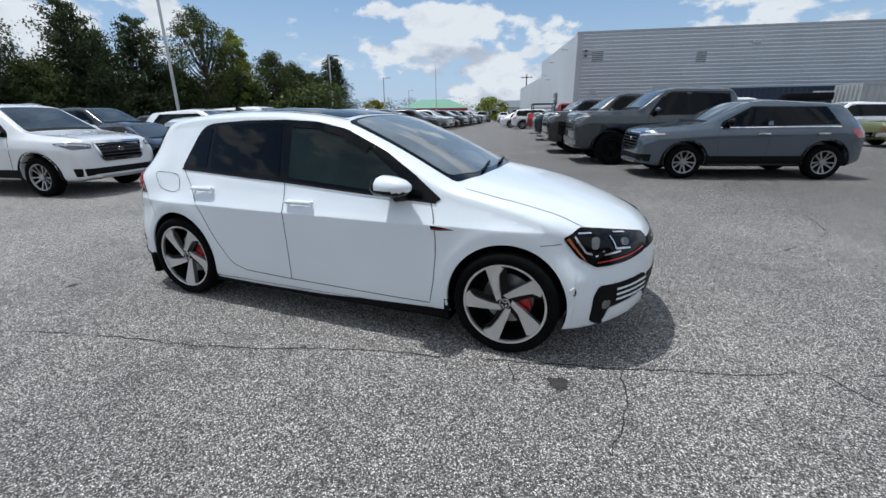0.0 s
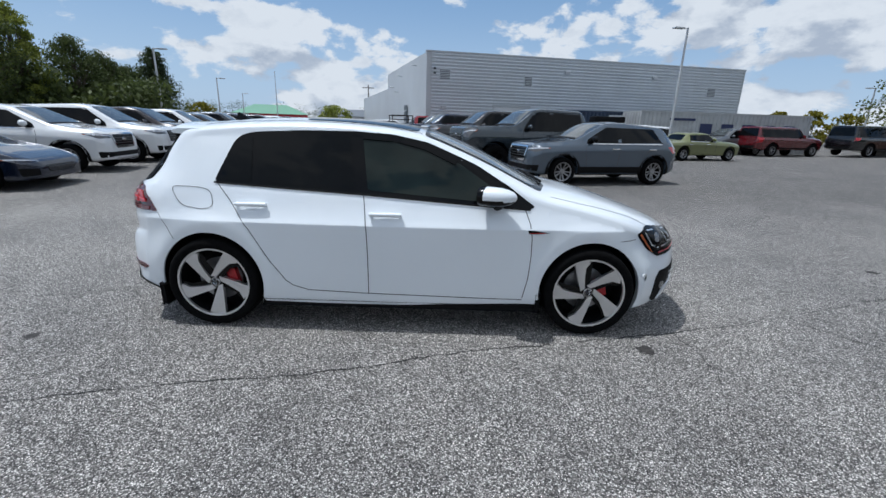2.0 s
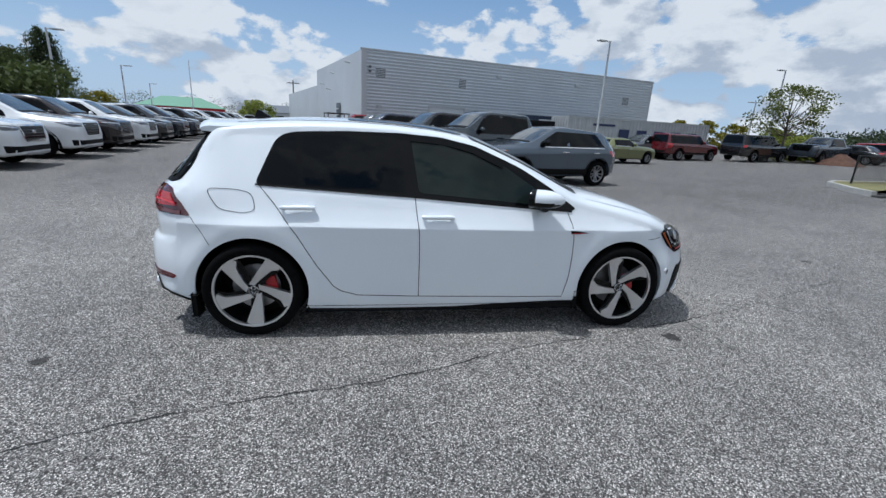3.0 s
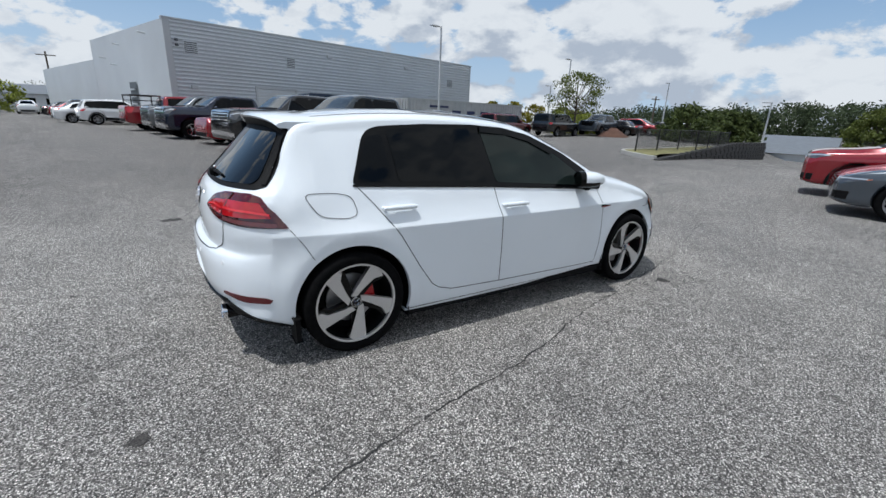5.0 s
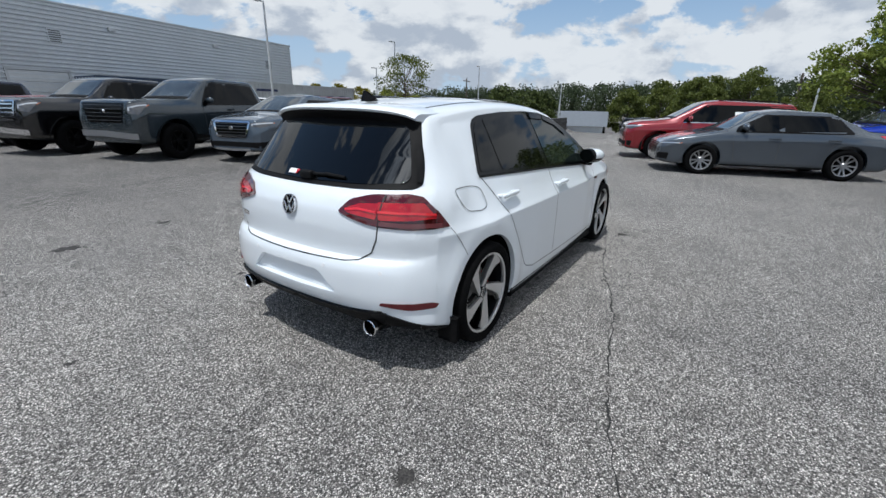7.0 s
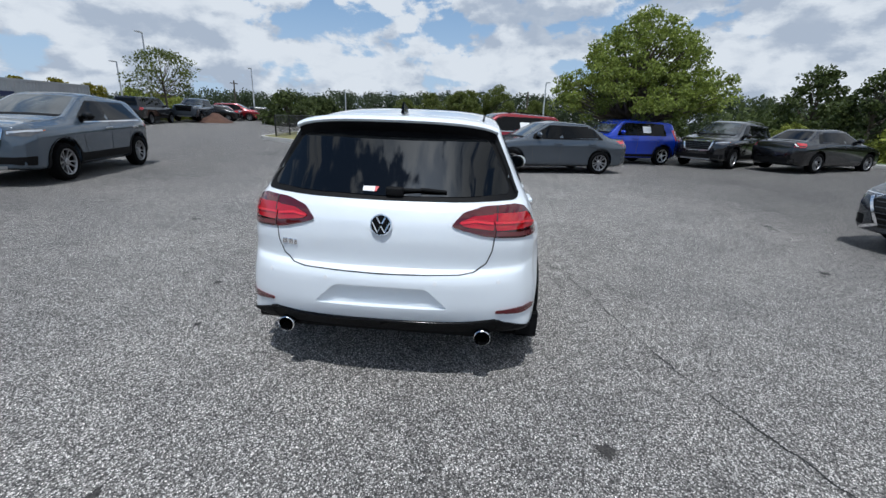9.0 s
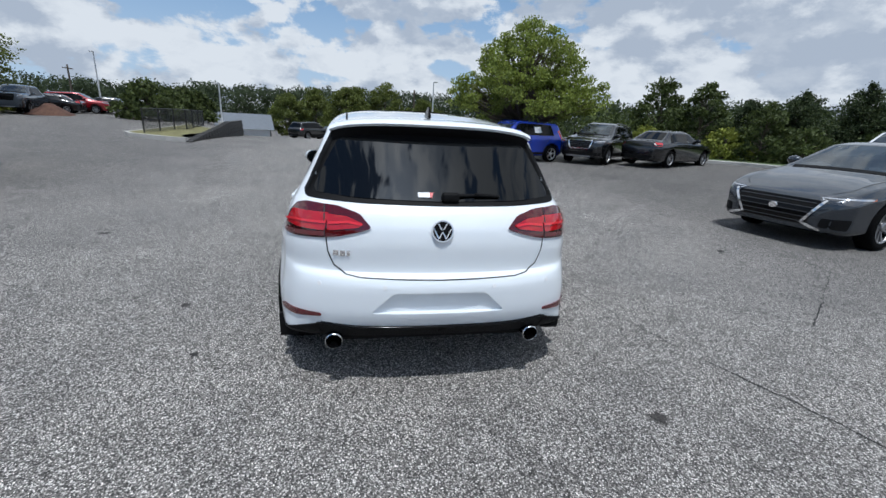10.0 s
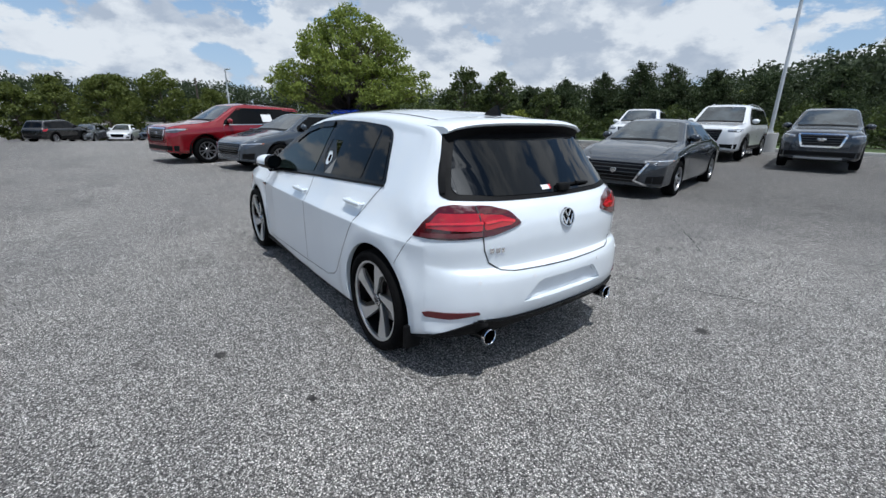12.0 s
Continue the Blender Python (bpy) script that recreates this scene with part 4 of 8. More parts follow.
for a, b in zip(posts, posts[1:]):
    za, zb = ground_z(*a), ground_z(*b)
    bm = bmesh.new()
    tube(bm, (a.x, a.y, za + 1.18), (b.x, b.y, zb + 1.18), 0.02, n=6)
    part("top_rail", bm, black_metal, fence)
    bm = bmesh.new()
    n = 15
    for k in range(-9, n):
        for lean in (1, -1):
            t0, t1 = k / n, (k + 9) / n
            z0, z1 = 0.08, 1.17
            if lean < 0:
                z0, z1 = z1, z0
            c0, c1 = max(0.0, t0), min(1.0, t1)
            if c1 <= c0:
                continue
            zz = lambda t: z0 + (z1 - z0) * (t - t0) / (t1 - t0)
            pa, pb = a.lerp(b, c0), a.lerp(b, c1)
            tube(bm, (pa.x, pa.y, za + zz(c0)), (pb.x, pb.y, zb + zz(c1)), 0.006, n=3, caps=False)
    part("wire_mesh", bm, black_metal, fence)


# ---- containers and far buildings ----
def container(x, y, heading, length, mat, label, marks):
    root = tagged(new("shipping_container"), label, "container", "shipping containers")
    root.matrix_basis = pose(x, y, ground_z(x, y), 0, 0, heading)
    high, deep = 2.6, 2.44
    bm = bmesh.new()
    rows = []
    n = int(length / 0.28)
    xs = []
    for k in range(n):
        for f, d in ((0.0, 0.0), (0.36, 0.0), (0.5, 0.036), (0.86, 0.036)):
            xs.append(((k + f) / n * length, d))
    xs.append((length, 0.0))
    lo = [bm.verts.new((px, d, 0.16)) for px, d in xs]
    hi = [bm.verts.new((px, d, high - 0.12)) for px, d in xs]
    for k in range(len(xs) - 1):
        bm.faces.new((lo[k], lo[k + 1], hi[k + 1], hi[k]))
    part("side_panel", bm, mat, root)
    bm = bmesh.new()
    box(bm, 0.02, length - 0.02, 0.06, deep, 0.12, high - 0.02)
    part("body", bm, mat, root)
    for z0, z1, nm in ((0.0, 0.16, "bottom_rail"), (high - 0.12, high, "top_rail")):
        bm = bmesh.new()
        box(bm, 0, length, -0.02, 0.08, z0, z1)
        part(nm, bm, mat, root)
    for px in (0.0, length - 0.12):
        bm = bmesh.new()
        box(bm, px, px + 0.12, -0.025, 0.085, 0.005, high + 0.005)
        part("corner_post", bm, mat, root)
    for k in range(6):
        bm = bmesh.new()
        box(bm, -0.06, -0.02, 0.25 + k * 0.36, 0.31 + k * 0.36, 0.2, high - 0.1)
        part("door_bar", bm, galvanised, root)
    for x0, x1, z0, z1, m2 in marks:
        bm = bmesh.new()
        box(bm, x0, x1, -0.034, -0.026, z0, z1)
        part("painted_mark", bm, m2, root)
    return root


cont_grey = material("container_grey", (0.42, 0.43, 0.43), 0.55, vary=0.12, vary_scale=1.2, fine=0.1)
mark_navy = material("navy_mark", (0.02, 0.03, 0.09), 0.6)
container(12.9, 25.3, 6, 12.2, cont_grey, "grey shipping container with dark painted marks", [(4.2 + 1.5 * k, 5.05 + 1.5 * k, 1.2, 1.9, mark_navy) for k in range(5)] + [(2.0, 3.8, 2.05, 2.2, mark_navy)])
cont_blue = material("container_blue", (0.03, 0.05, 0.09), 0.6, vary=0.12, vary_scale=1.0)
container(6.8, 28.0, 5, 7.6, cont_blue, "dark blue shipping container beside the building", [(5.2, 6.4, 2.2, 2.34, white_plastic)])
container(9.6, 29.5, 7, 12.0, cont_blue, "dark blue shipping container beside the building", [])


def store():
    red = material("red_fascia", (0.38, 0.02, 0.025), 0.5)
    green = material("green_metal_roof", (0.16, 0.32, 0.22), 0.5, vary=0.06)
    pale = material("pale_wall", (0.5, 0.5, 0.48), 0.7, vary=0.05)
    root = tagged(new("store_building"), "distant store with red fascia and green hipped roof", "building")
    root.matrix_basis = pose(-44, 84, 0, 0, 0, 18)
    bm = bmesh.new()
    box(bm, 0, 16, 0, 12, 0, 2.5)
    part("wall", bm, pale, root)
    bm = bmesh.new()
    box(bm, 4.8, 16.1, -0.12, 0.0, 1.2, 2.45)
    part("fascia", bm, red, root, "red fascia band")
    bm = bmesh.new()
    a = [bm.verts.new(v) for v in ((1.5, -0.3, 2.5), (16.3, -0.3, 2.5), (16.3, 12, 2.5), (1.5, 12, 2.5), (5.5, 5, 4.4), (12, 5, 4.4))]
    for f in ((0, 1, 5, 4), (1, 2, 5), (2, 3, 4, 5), (3, 0, 4)):
        bm.faces.new([a[i] for i in f])
    part("roof", bm, green, root, "green metal roof")
    bm = bmesh.new()
    box(bm, 12.6, 14.4, -0.16, -0.13, 1.6, 1.95)
    part("sign", bm, white_plastic, root)


store()


def low_building(x, y, heading, length, deep, high, wall_mat, roof_mat, label, z=None):
    z = ground_z(x, y) if z is None else z
    root = tagged(new("low_building"), label, "building", "far buildings")
    root.matrix_basis = pose(x, y, z, 0, 0, heading)
    bm = bmesh.new()
    box(bm, 0, length, 0, deep, -0.5, high)
    part("wall", bm, wall_mat, root)
    bm = bmesh.new()
    a = [bm.verts.new(v) for v in ((-0.4, -0.4, high), (length + 0.4, -0.4, high), (length + 0.4, deep + 0.4, high), (-0.4, deep + 0.4, high), (-0.4, deep / 2, high + deep * 0.18), (length + 0.4, deep / 2, high + deep * 0.18))]
    for f in ((0, 1, 5, 4), (2, 3, 4, 5), (1, 2, 5), (3, 0, 4), (3, 2, 1, 0)):
        bm.faces.new([a[i] for i in f])
    bmesh.ops.recalc_face_normals(bm, faces=bm.faces[:])
    part("roof", bm, roof_mat, root)
    for k in range(int(length / 2.2)):
        bm = bmesh.new()
        box(bm, 0.7 + k * 2.2, 1.7 + k * 2.2, -0.04, 0.02, high * 0.35, high * 0.75)
        part("window", bm, dark_glass, root)
    return root


roof_grey = material("grey_roof", (0.13, 0.145, 0.165), 0.6, vary=0.08)
tan_wall = material("tan_wall", (0.30, 0.24, 0.18), 0.8, vary=0.08)
brown_roof = material("brown_roof", (0.16, 0.11, 0.08), 0.8, vary=0.1)
wall_white = material("white_wall", (0.72, 0.74, 0.76), 0.6, vary=0.03)
low_building(50.6, 11.4, 104, 4.6, 8.0, 0.6, wall_white, roof_grey, "low white building with a grey roof down the slope", z=-1.0)
low_building(-46, 8, 68, 14, 8, 3.2, tan_wall, brown_roof, "low tan brick building behind the trees")
low_building(-26, 88, 4, 40, 8, 2.4, siding_light, roof_grey, "long low grey building far across the lot")
bm = bmesh.new()
lathe(bm, [(0.0005, 0.78), (0.25, 0.74), (0.6, 0.52), (1.0, 0.27), (1.35, 0.08), (1.55, -0.06)], 22)
for v in bm.verts:
    x, h, y = v.co
    bump = 0.14 * noise.noise(Vector((x * 1.7, y * 1.7, h * 3)))
    v.co = Vector((32.6 + x * (1 + bump), 22.4 + y * (1 + bump), ground_z(32.6, 22.4) + h + bump * 0.5))
bmesh.ops.recalc_face_normals(bm, faces=bm.faces[:])
tagged(part("earth_mound", bm, mulch, None, "rounded mound of reddish-brown mulch on the lot", smooth=True), "", "mulch")


# ---- cars ----
def body_mesh(name, tables, arches, crown=0.03, levels=1, spacing=0.16):
    """A closed car body: sections across the car at stations along x, with tables of
    top, belt, sill, half width and roof half width over x, and wheel arches cut out."""
    keys = sorted({round(x, 3) for t in tables.values() for x, _ in t})
    xs = []
    for a, b in zip(keys, keys[1:]):
        count = max(1, math.ceil((b - a) / spacing - 0.01))
        xs += [a + (b - a) * k / count for k in range(count)]
    xs.append(keys[-1])
    tab = {k: (np.array(sorted(t))[:, 0], np.array(sorted(t))[:, 1]) for k, t in tables.items()}
    at = lambda k, x: float(np.interp(x, *tab[k]))
    bm = bmesh.new()
    rings = []
    for x in xs:
        top, belt, sill, w, wr = (at(k, x) for k in ("top", "belt", "sill", "wide", "roof"))
        belt = min(belt, top - 0.012)
        sill = min(sill, belt - 0.05)
        pts = [(0, sill), (0.5 * w, sill), (0.86 * w, sill)]
        for u, k in ((0.05, 0.94), (0.13, 0.972), (0.32, 0.972), (0.58, 0.988), (0.76, 1.0), (0.80, 0.998), (0.90, 0.975), (0.975, 0.95)):
            pts.append((k * w, sill + u * (belt - sill)))
        shoulder = 0.93 * w
        wr = min(wr, shoulder - 0.01)
        for u, k in ((0.05, 0.0), (0.35, 0.36), (0.68, 0.74), (0.90, 0.97)):
            pts.append((shoulder + (wr - shoulder) * k, belt + u * (top - belt)))
        c = min(crown, 0.5 * (top - belt))
        pts += [(wr * 0.90, top - c * 0.75), (wr * 0.6, top - c * 0.3), (0, top)]
        left = [bm.verts.new((x, y, z)) for y, z in pts]
        right = [bm.verts.new((x, -y, z)) for y, z in pts[1:-1]]
        rings.append(left + right[::-1])
    n = len(rings[0])
    for p, q in zip(rings, rings[1:]):
        for k in range(n):
            bm.faces.new((p[k], p[(k + 1) % n], q[(k + 1) % n], q[k]))
    for ring in (rings[0], rings[-1]):
        half = n // 2
        for k in range(half):
            a, b, c, d = ring[k], ring[k + 1], ring[(n - k - 1) % n], ring[(n - k) % n]
            corners = [v for i, v in enumerate((a, b, c, d)) if v not in (a, b, c, d)[:i]]
            if len(corners) > 2:
                bm.faces.new(corners)
    bmesh.ops.recalc_face_normals(bm, faces=bm.faces[:])
    ob = bpy.data.objects.new("work", mesh_of(bm, "work"))
    scene.collection.objects.link(ob)
    if levels:
        sub = ob.modifiers.new("sub", "SUBSURF")
        sub.levels = sub.render_levels = levels
    cutters = []
    for x, r, depth in arches:
        cut = bmesh.new()
        for s in (-1, 1):
            tube(cut, (x, s * 1.3, r * 0.93), (x, s * depth, r * 0.93), r, n=40)
        c = bpy.data.objects.new("cut", mesh_of(cut, "cut"))
        scene.collection.objects.link(c)
        cutters.append(c)
        mod = ob.modifiers.new("cut", "BOOLEAN")
        mod.object, mod.operation, mod.solver = c, "DIFFERENCE", "EXACT"
    me = bpy.data.meshes.new_from_object(ob.evaluated_get(bpy.context.evaluated_depsgraph_get()))
    for o in [ob, *cutters]:
        bpy.data.objects.remove(o)
    me.name = name
    me.materials.clear()
    me.polygons.foreach_set("use_smooth", [True] * len(me.polygons))
    me.set_sharp_from_angle(angle=radians(38))
    return me


def wheel_meshes(r, width, spokes, rim_r, twist=0.0):
    """Tyre, rim with its spokes, dark barrel: all round y, outer side at -y."""
    h = width / 2
    bm = bmesh.new()
    lathe(bm, [(rim_r, -h * 0.8), (rim_r + 0.012, -h * 0.98), (rim_r + (r - rim_r) * 0.45, -h * 1.06), (r - 0.02, -h * 0.95), (r - 0.004, -h * 0.8),
               (r, -h * 0.4), (r, h * 0.4), (r - 0.004, h * 0.8), (r - 0.02, h * 0.95), (rim_r + 0.01, h), (rim_r, h * 0.8)], 48)
    tyre = mesh_of(bm, "tyre", True, 50)
    bm = bmesh.new()
    lathe(bm, [(rim_r * 0.90, -h * 0.72), (rim_r * 0.93, -h * 0.9), (rim_r * 1.0, -h * 0.94), (rim_r * 1.01, -h * 0.86), (rim_r * 0.96, -h * 0.5), (rim_r * 0.90, -h * 0.72)], 48)
    lathe(bm, [(0.0005, -h * 0.80), (0.05, -h * 0.80), (0.062, -h * 0.7), (0.062, -h * 0.3)], 24)
    for k in range(spokes):
        a0 = (k + (0.22 if k % 2 else 0.0) - 0.11) * math.tau / spokes if spokes % 2 == 0 and spokes > 6 else k * math.tau / spokes
        loops = []
        for f, wide, sink in ((0.16, 0.018, 0.50), (0.55, 0.012, 0.62), (0.95, 0.017, 0.80)):
            a = a0 + twist * f
            rr = rim_r * f
            c, s = math.cos(a), math.sin(a)
            row = []
            for dy, dw in ((-h * sink, -wide), (-h * sink, wide), (-h * sink + 0.03, wide), (-h * sink + 0.03, -wide)):
                row.append(bm.verts.new((rr * c - dw * s, dy, rr * s + dw * c)))
            loops.append(row)
        for p, q in zip(loops, loops[1:]):
            for i in range(4):
                bm.faces.new((p[i], p[(i + 1) % 4], q[(i + 1) % 4], q[i]))
    bmesh.ops.recalc_face_normals(bm, faces=bm.faces[:])
    rim = mesh_of(bm, "rim", True, 35)
    bm = bmesh.new()
    lathe(bm, [(rim_r * 0.97, -h * 0.5), (rim_r * 0.93, h * 0.2), (0.0005, h * 0.2)], 32)
    barrel = mesh_of(bm, "barrel", True, 50)
    return tyre, rim, barrel


KITS = {}


def car_kit(kind):
    """All meshes of one kind of car, made once."""
    if kind in KITS:
        return KITS[kind]
    s = SPECS[kind]
    wb, r = s["wb"], s["r"]
    f, b = wb / 2 + s["fo"], -wb / 2 - s["ro"]
    H, hood, belt, sill, w = s["H"], s["hood"], s["belt"], s["sill"], s["W"] / 2
    cowl, wtop, rtop, rend = s["cowl"], s["wtop"], s["rtop"], s["rend"]
    if s["style"] == "pickup":
        top = [(f, hood - 0.50), (f - 0.006, hood - 0.20), (f - 0.03, hood - 0.075), (f - 0.10, hood - 0.028), (f - 0.3, hood - 0.005), (f - 0.7, hood)]
    elif s["style"] == "sedan":
        d = s.get("drop", 0.0)
        top = [(f, sill + 0.26), (f - 0.01, hood - 0.33 - d), (f - 0.05, hood - 0.235 - d), (f - 0.14, hood - 0.175 - d), (f - 0.42, hood - 0.085 - d * 0.7), (f - 0.8, hood - d * 0.3)]
    else:
        top = [(f, sill + 0.30), (f - 0.006, hood - 0.32), (f - 0.03, hood - 0.16), (f - 0.09, hood - 0.085), (f - 0.2, hood - 0.05), (f - 0.45, hood - 0.01), (f - 0.8, hood + 0.015)]
    top += [(cowl, s["cowlz"]), (wtop, H - 0.05), (wtop - 0.35, H), (rtop, H - s["fall"])]
    if s["style"] == "pickup":
        top += [(rtop - 0.12, H - 0.25), (rtop - 0.2, belt + 0.07), (b + 0.1, belt + 0.06), (b + 0.03, belt - 0.02), (b, sill + 0.32)]
    elif s["style"] == "sedan":
        top += [(rend, s["deck"]), (b + 0.12, s["deck"] - 0.03), (b + 0.03, s["deck"] - 0.14), (b, sill + 0.3)]
    else:
        top += [(rend, belt + 0.02), (b + 0.06, belt - 0.1), (b, sill + 0.3)]
    nose = {"pickup": (0.80, 0.91, 0.965), "suv": (0.66, 0.84, 0.945)}.get(s["style"], (0.58, 0.79, 0.925))
    wide = [(f, w * nose[0]), (f - 0.07, w * nose[1]), (f - 0.25, w * nose[2]), (f - 0.7, w * 0.99), (0.3, w), (b + 0.8, w), (b + 0.3, w * 0.955), (b + 0.08, w * 0.84), (b, w * 0.68)]
    wr = s["roof"] / 2
    roofw = [(f, w * nose[0] * 0.85), (f - 0.1, w * nose[1] * 0.84), (cowl + 0.2, w * 0.80), (cowl, w * 0.82), (wtop, wr), (rtop, wr * 0.97)]
    if s["style"] == "pickup":
        roofw += [(rtop - 0.15, wr), (rtop - 0.2, w * 0.9), (b, w * 0.85)]
    elif s["style"] == "sedan":
        roofw += [(rend, w * 0.72), (b, w * 0.6)]
    else:
        roofw += [(rend, w * 0.74), (b, w * 0.62)]
    tables = {"top": top, "belt": [(f, hood - 0.3), (f - 0.3, hood - 0.12), (cowl, belt - 0.02), (rtop, belt + s.get("rise", 0.02)), (b, belt - 0.12)],
              "sill": [(f, sill + 0.06), (f - 0.3, sill), (b + 0.3, sill), (b, sill + 0.1)], "wide": wide, "roof": roofw}
    body = body_mesh("body", tables, [(wb / 2, r * 1.17, w - 0.3), (-wb / 2, r * 1.17, w - 0.3)])
    skin = Skin(body)
    kit = {"body": body, "skin": skin, "f": f, "b": b, "w": w}
    wheels = wheel_meshes(r, s.get("tyre", 0.22), s.get("spokes", 10), r * s.get("rim", 0.68), s.get("twist", 0.0))
    kit["wheel"] = wheels
    # side windows
    zl, zh = belt + 0.025, H - s["fall"] * 0.5 - 0.13
    slope = (cowl - wtop) / max(0.2, H - s["cowlz"])
    ax0, ax1 = cowl - 0.28, wtop - 0.10
    bp = s.get("bpillar", -0.05)
    rear_low, rear_high = s["rwin"]
    front = [(bp + 0.05, zl), (ax0, zl), (ax0 - 0.05, zl + 0.07), (ax1, zh), (bp + 0.05, zh)]
    cp = s.get("cpillar")
    kit["glass"] = [("front_window", front)]
    if rear_low is not None:
        if cp:
            kit["glass"].append(("rear_window_side", [(cp + 0.04, zl + 0.01), (bp - 0.05, zl), (bp - 0.05, zh), (cp + 0.04, zh - 0.02)]))
            kit["glass"].append(("quarter_window", [(rear_low, zl + 0.06), (cp - 0.04, zl + 0.01), (cp - 0.04, zh - 0.02), (rear_high, zh - 0.04)]))
        else:
            kit["glass"].append(("rear_window_side", [(rear_low, zl + 0.03), (bp - 0.05, zl), (bp - 0.05, zh), (rear_high, zh - 0.03)]))
    ends = [p[0] for _, o in kit["glass"] for p in o]
    back_low = min(ends) - 0.03
    back_high = (rear_high if rear_low is not None else bp + 0.05) - 0.03
    house = [(back_low, zl - 0.01), (ax0 + 0.05, zl - 0.025), (ax0 - 0.01, zl + 0.08), (ax1 + 0.04, zh + 0.03), (back_high, zh + 0.012)]
    kit["house"] = {v: skin.patch("window_surround", v, rounded(house, 0.03), 0.002, 0.14) for v in ("right", "left")}
    kit["side"] = {v: [(n, skin.patch(n, v, rounded(o, 0.03), 0.004, 0.14)) for n, o in kit["glass"]] for v in ("right", "left")}
    tops = [(cowl - 0.05, w * 0.72), (wtop + 0.03, wr * 0.84), (wtop + 0.03, -wr * 0.84), (cowl - 0.05, -w * 0.72)]
    kit["windscreen"] = skin.patch("windscreen", "top", rounded(tops, 0.06), 0.004, 0.14)
    if s["style"] == "sedan":
        back = [(rtop - 0.1, wr * 0.78), (rend + 0.04, w * 0.62), (rend + 0.04, -w * 0.62), (rtop - 0.1, -wr * 0.78)]
        kit["backlight"] = skin.patch("rear_window", "top", rounded(back, 0.05), 0.004, 0.14)
    else:
        back = [(wr * 0.80, H - s["fall"] - 0.12), (w * 0.74, belt + 0.06), (-w * 0.74, belt + 0.06), (-wr * 0.80, H - s["fall"] - 0.12)]
        kit["backlight"] = skin.patch("rear_window", "rear", rounded(back, 0.05), 0.004, 0.14)
    # lamps and grille
    hz = hood - s.get("lampz", {"pickup": 0.17, "sedan": 0.25}.get(s["style"], 0.19))
    lh = s.get("lamph", {"pickup": 0.10, "sedan": 0.05}.get(s["style"], 0.06))
    wrap = s.get("wrap", 0.46)
    u0, u1 = (f - wrap - 0.985 * w) / math.sqrt(2), (f - 0.05 - s.get("lampin", 0.60) * w) / math.sqrt(2)
    um = (u0 + u1) / 2
    kit["head"], kit["head_strip"], kit["marker"], kit["fog"] = {}, {}, {}, {}
    for v in ("right", "left"):
        kit["head"][v] = skin.patch("headlight", "front_" + v, rounded([(u0, hz + lh * 0.9), (um, hz + lh), (u1, hz + lh * 0.6), (u1 + 0.01, hz - lh * 0.8), (um, hz - lh), (u0 + 0.10, hz + lh * 0.1)], 0.02, 2), 0.004, 0.05)
        kit["head_strip"][v] = skin.seam("lamp_strip", "front_" + v, [(u0 + 0.06, hz + lh * 0.55), (um, hz + lh * 0.45), (u1 - 0.02, hz + lh * 0.1), (u1 - 0.02, hz - lh * 0.4)], 0.034 if s["style"] != "sedan" else 0.024, 0.008, 0.05)
        kit["marker"][v] = skin.seam("side_marker", "front_" + v, [(u0 + 0.015, hz + lh * 0.6), (u0 + 0.07, hz + lh * 0.3)], 0.014, 0.007, 0.04)
        kit["fog"][v] = skin.patch("bumper_vent", "front_" + v, rounded([(um - 0.05, sill + 0.25), (u1 - 0.02, sill + 0.24), (u1 - 0.01, sill + 0.12), (um - 0.02, sill + 0.10)], 0.02, 2), 0.005, 0.06)
    tz = s.get("tailz", belt - 0.12)
    th = s.get("tailh", 0.09)
    kit["tail"] = {v: skin.patch("tail_light", v, rounded([(b + 0.45, tz + th * 0.8), (b + 0.01, tz + th), (b + 0.01, tz - th), (b + 0.28, tz - th * 0.9)], 0.03), 0.004, 0.06) for v in ("right", "left")}
    gw, g0, g1 = s.get("grille", (0.5, 0.24, 0.50) if s["style"] == "sedan" else (0.5, 0.14, 0.46))
    kit["grille"] = skin.patch("grille", "front", rounded([(-gw, hood - g0), (gw, hood - g0), (gw * 0.8, hood - g1), (-gw * 0.8, hood - g1)], 0.05), 0.006, 0.08)
    top_in = 0.24 if s["style"] == "suv" else 0.16
    kit["intake"] = skin.patch("lower_intake", "front", rounded([(-w * 0.78, sill + top_in), (w * 0.78, sill + top_in), (w * 0.72, sill + 0.02), (-w * 0.72, sill + 0.02)], 0.03), 0.005, 0.1)
    kit["skid"] = skin.seam("skid_plate", "front", [(-w * 0.55, sill + 0.075), (0, sill + 0.065), (w * 0.55, sill + 0.075)], 0.05, 0.016, 0.1)
    kit["hood_gaps"] = [skin.seam("bonnet_gap", "top", [(cowl + 0.02, e * w * 0.80), (cowl + 0.4, e * w * 0.80), (f - 0.38, e * w * 0.735), (f - 0.24, e * w * 0.60)], 0.010, 0.002, 0.08) for e in (-1, 1)]
    kit["cowl"] = skin.patch("cowl_panel", "top", [(cowl + 0.03, w * 0.70), (cowl - 0.06, w * 0.72), (cowl - 0.06, -w * 0.72), (cowl + 0.03, -w * 0.70)], 0.005, 0.14)
    kit["waist"] = {v: skin.seam("waist_moulding", v, [(back_low + 0.03, zl - 0.012), (bp, zl - 0.018), (ax0 + 0.03, zl - 0.026)], 0.022, 0.008, 0.1) for v in ("right", "left")}
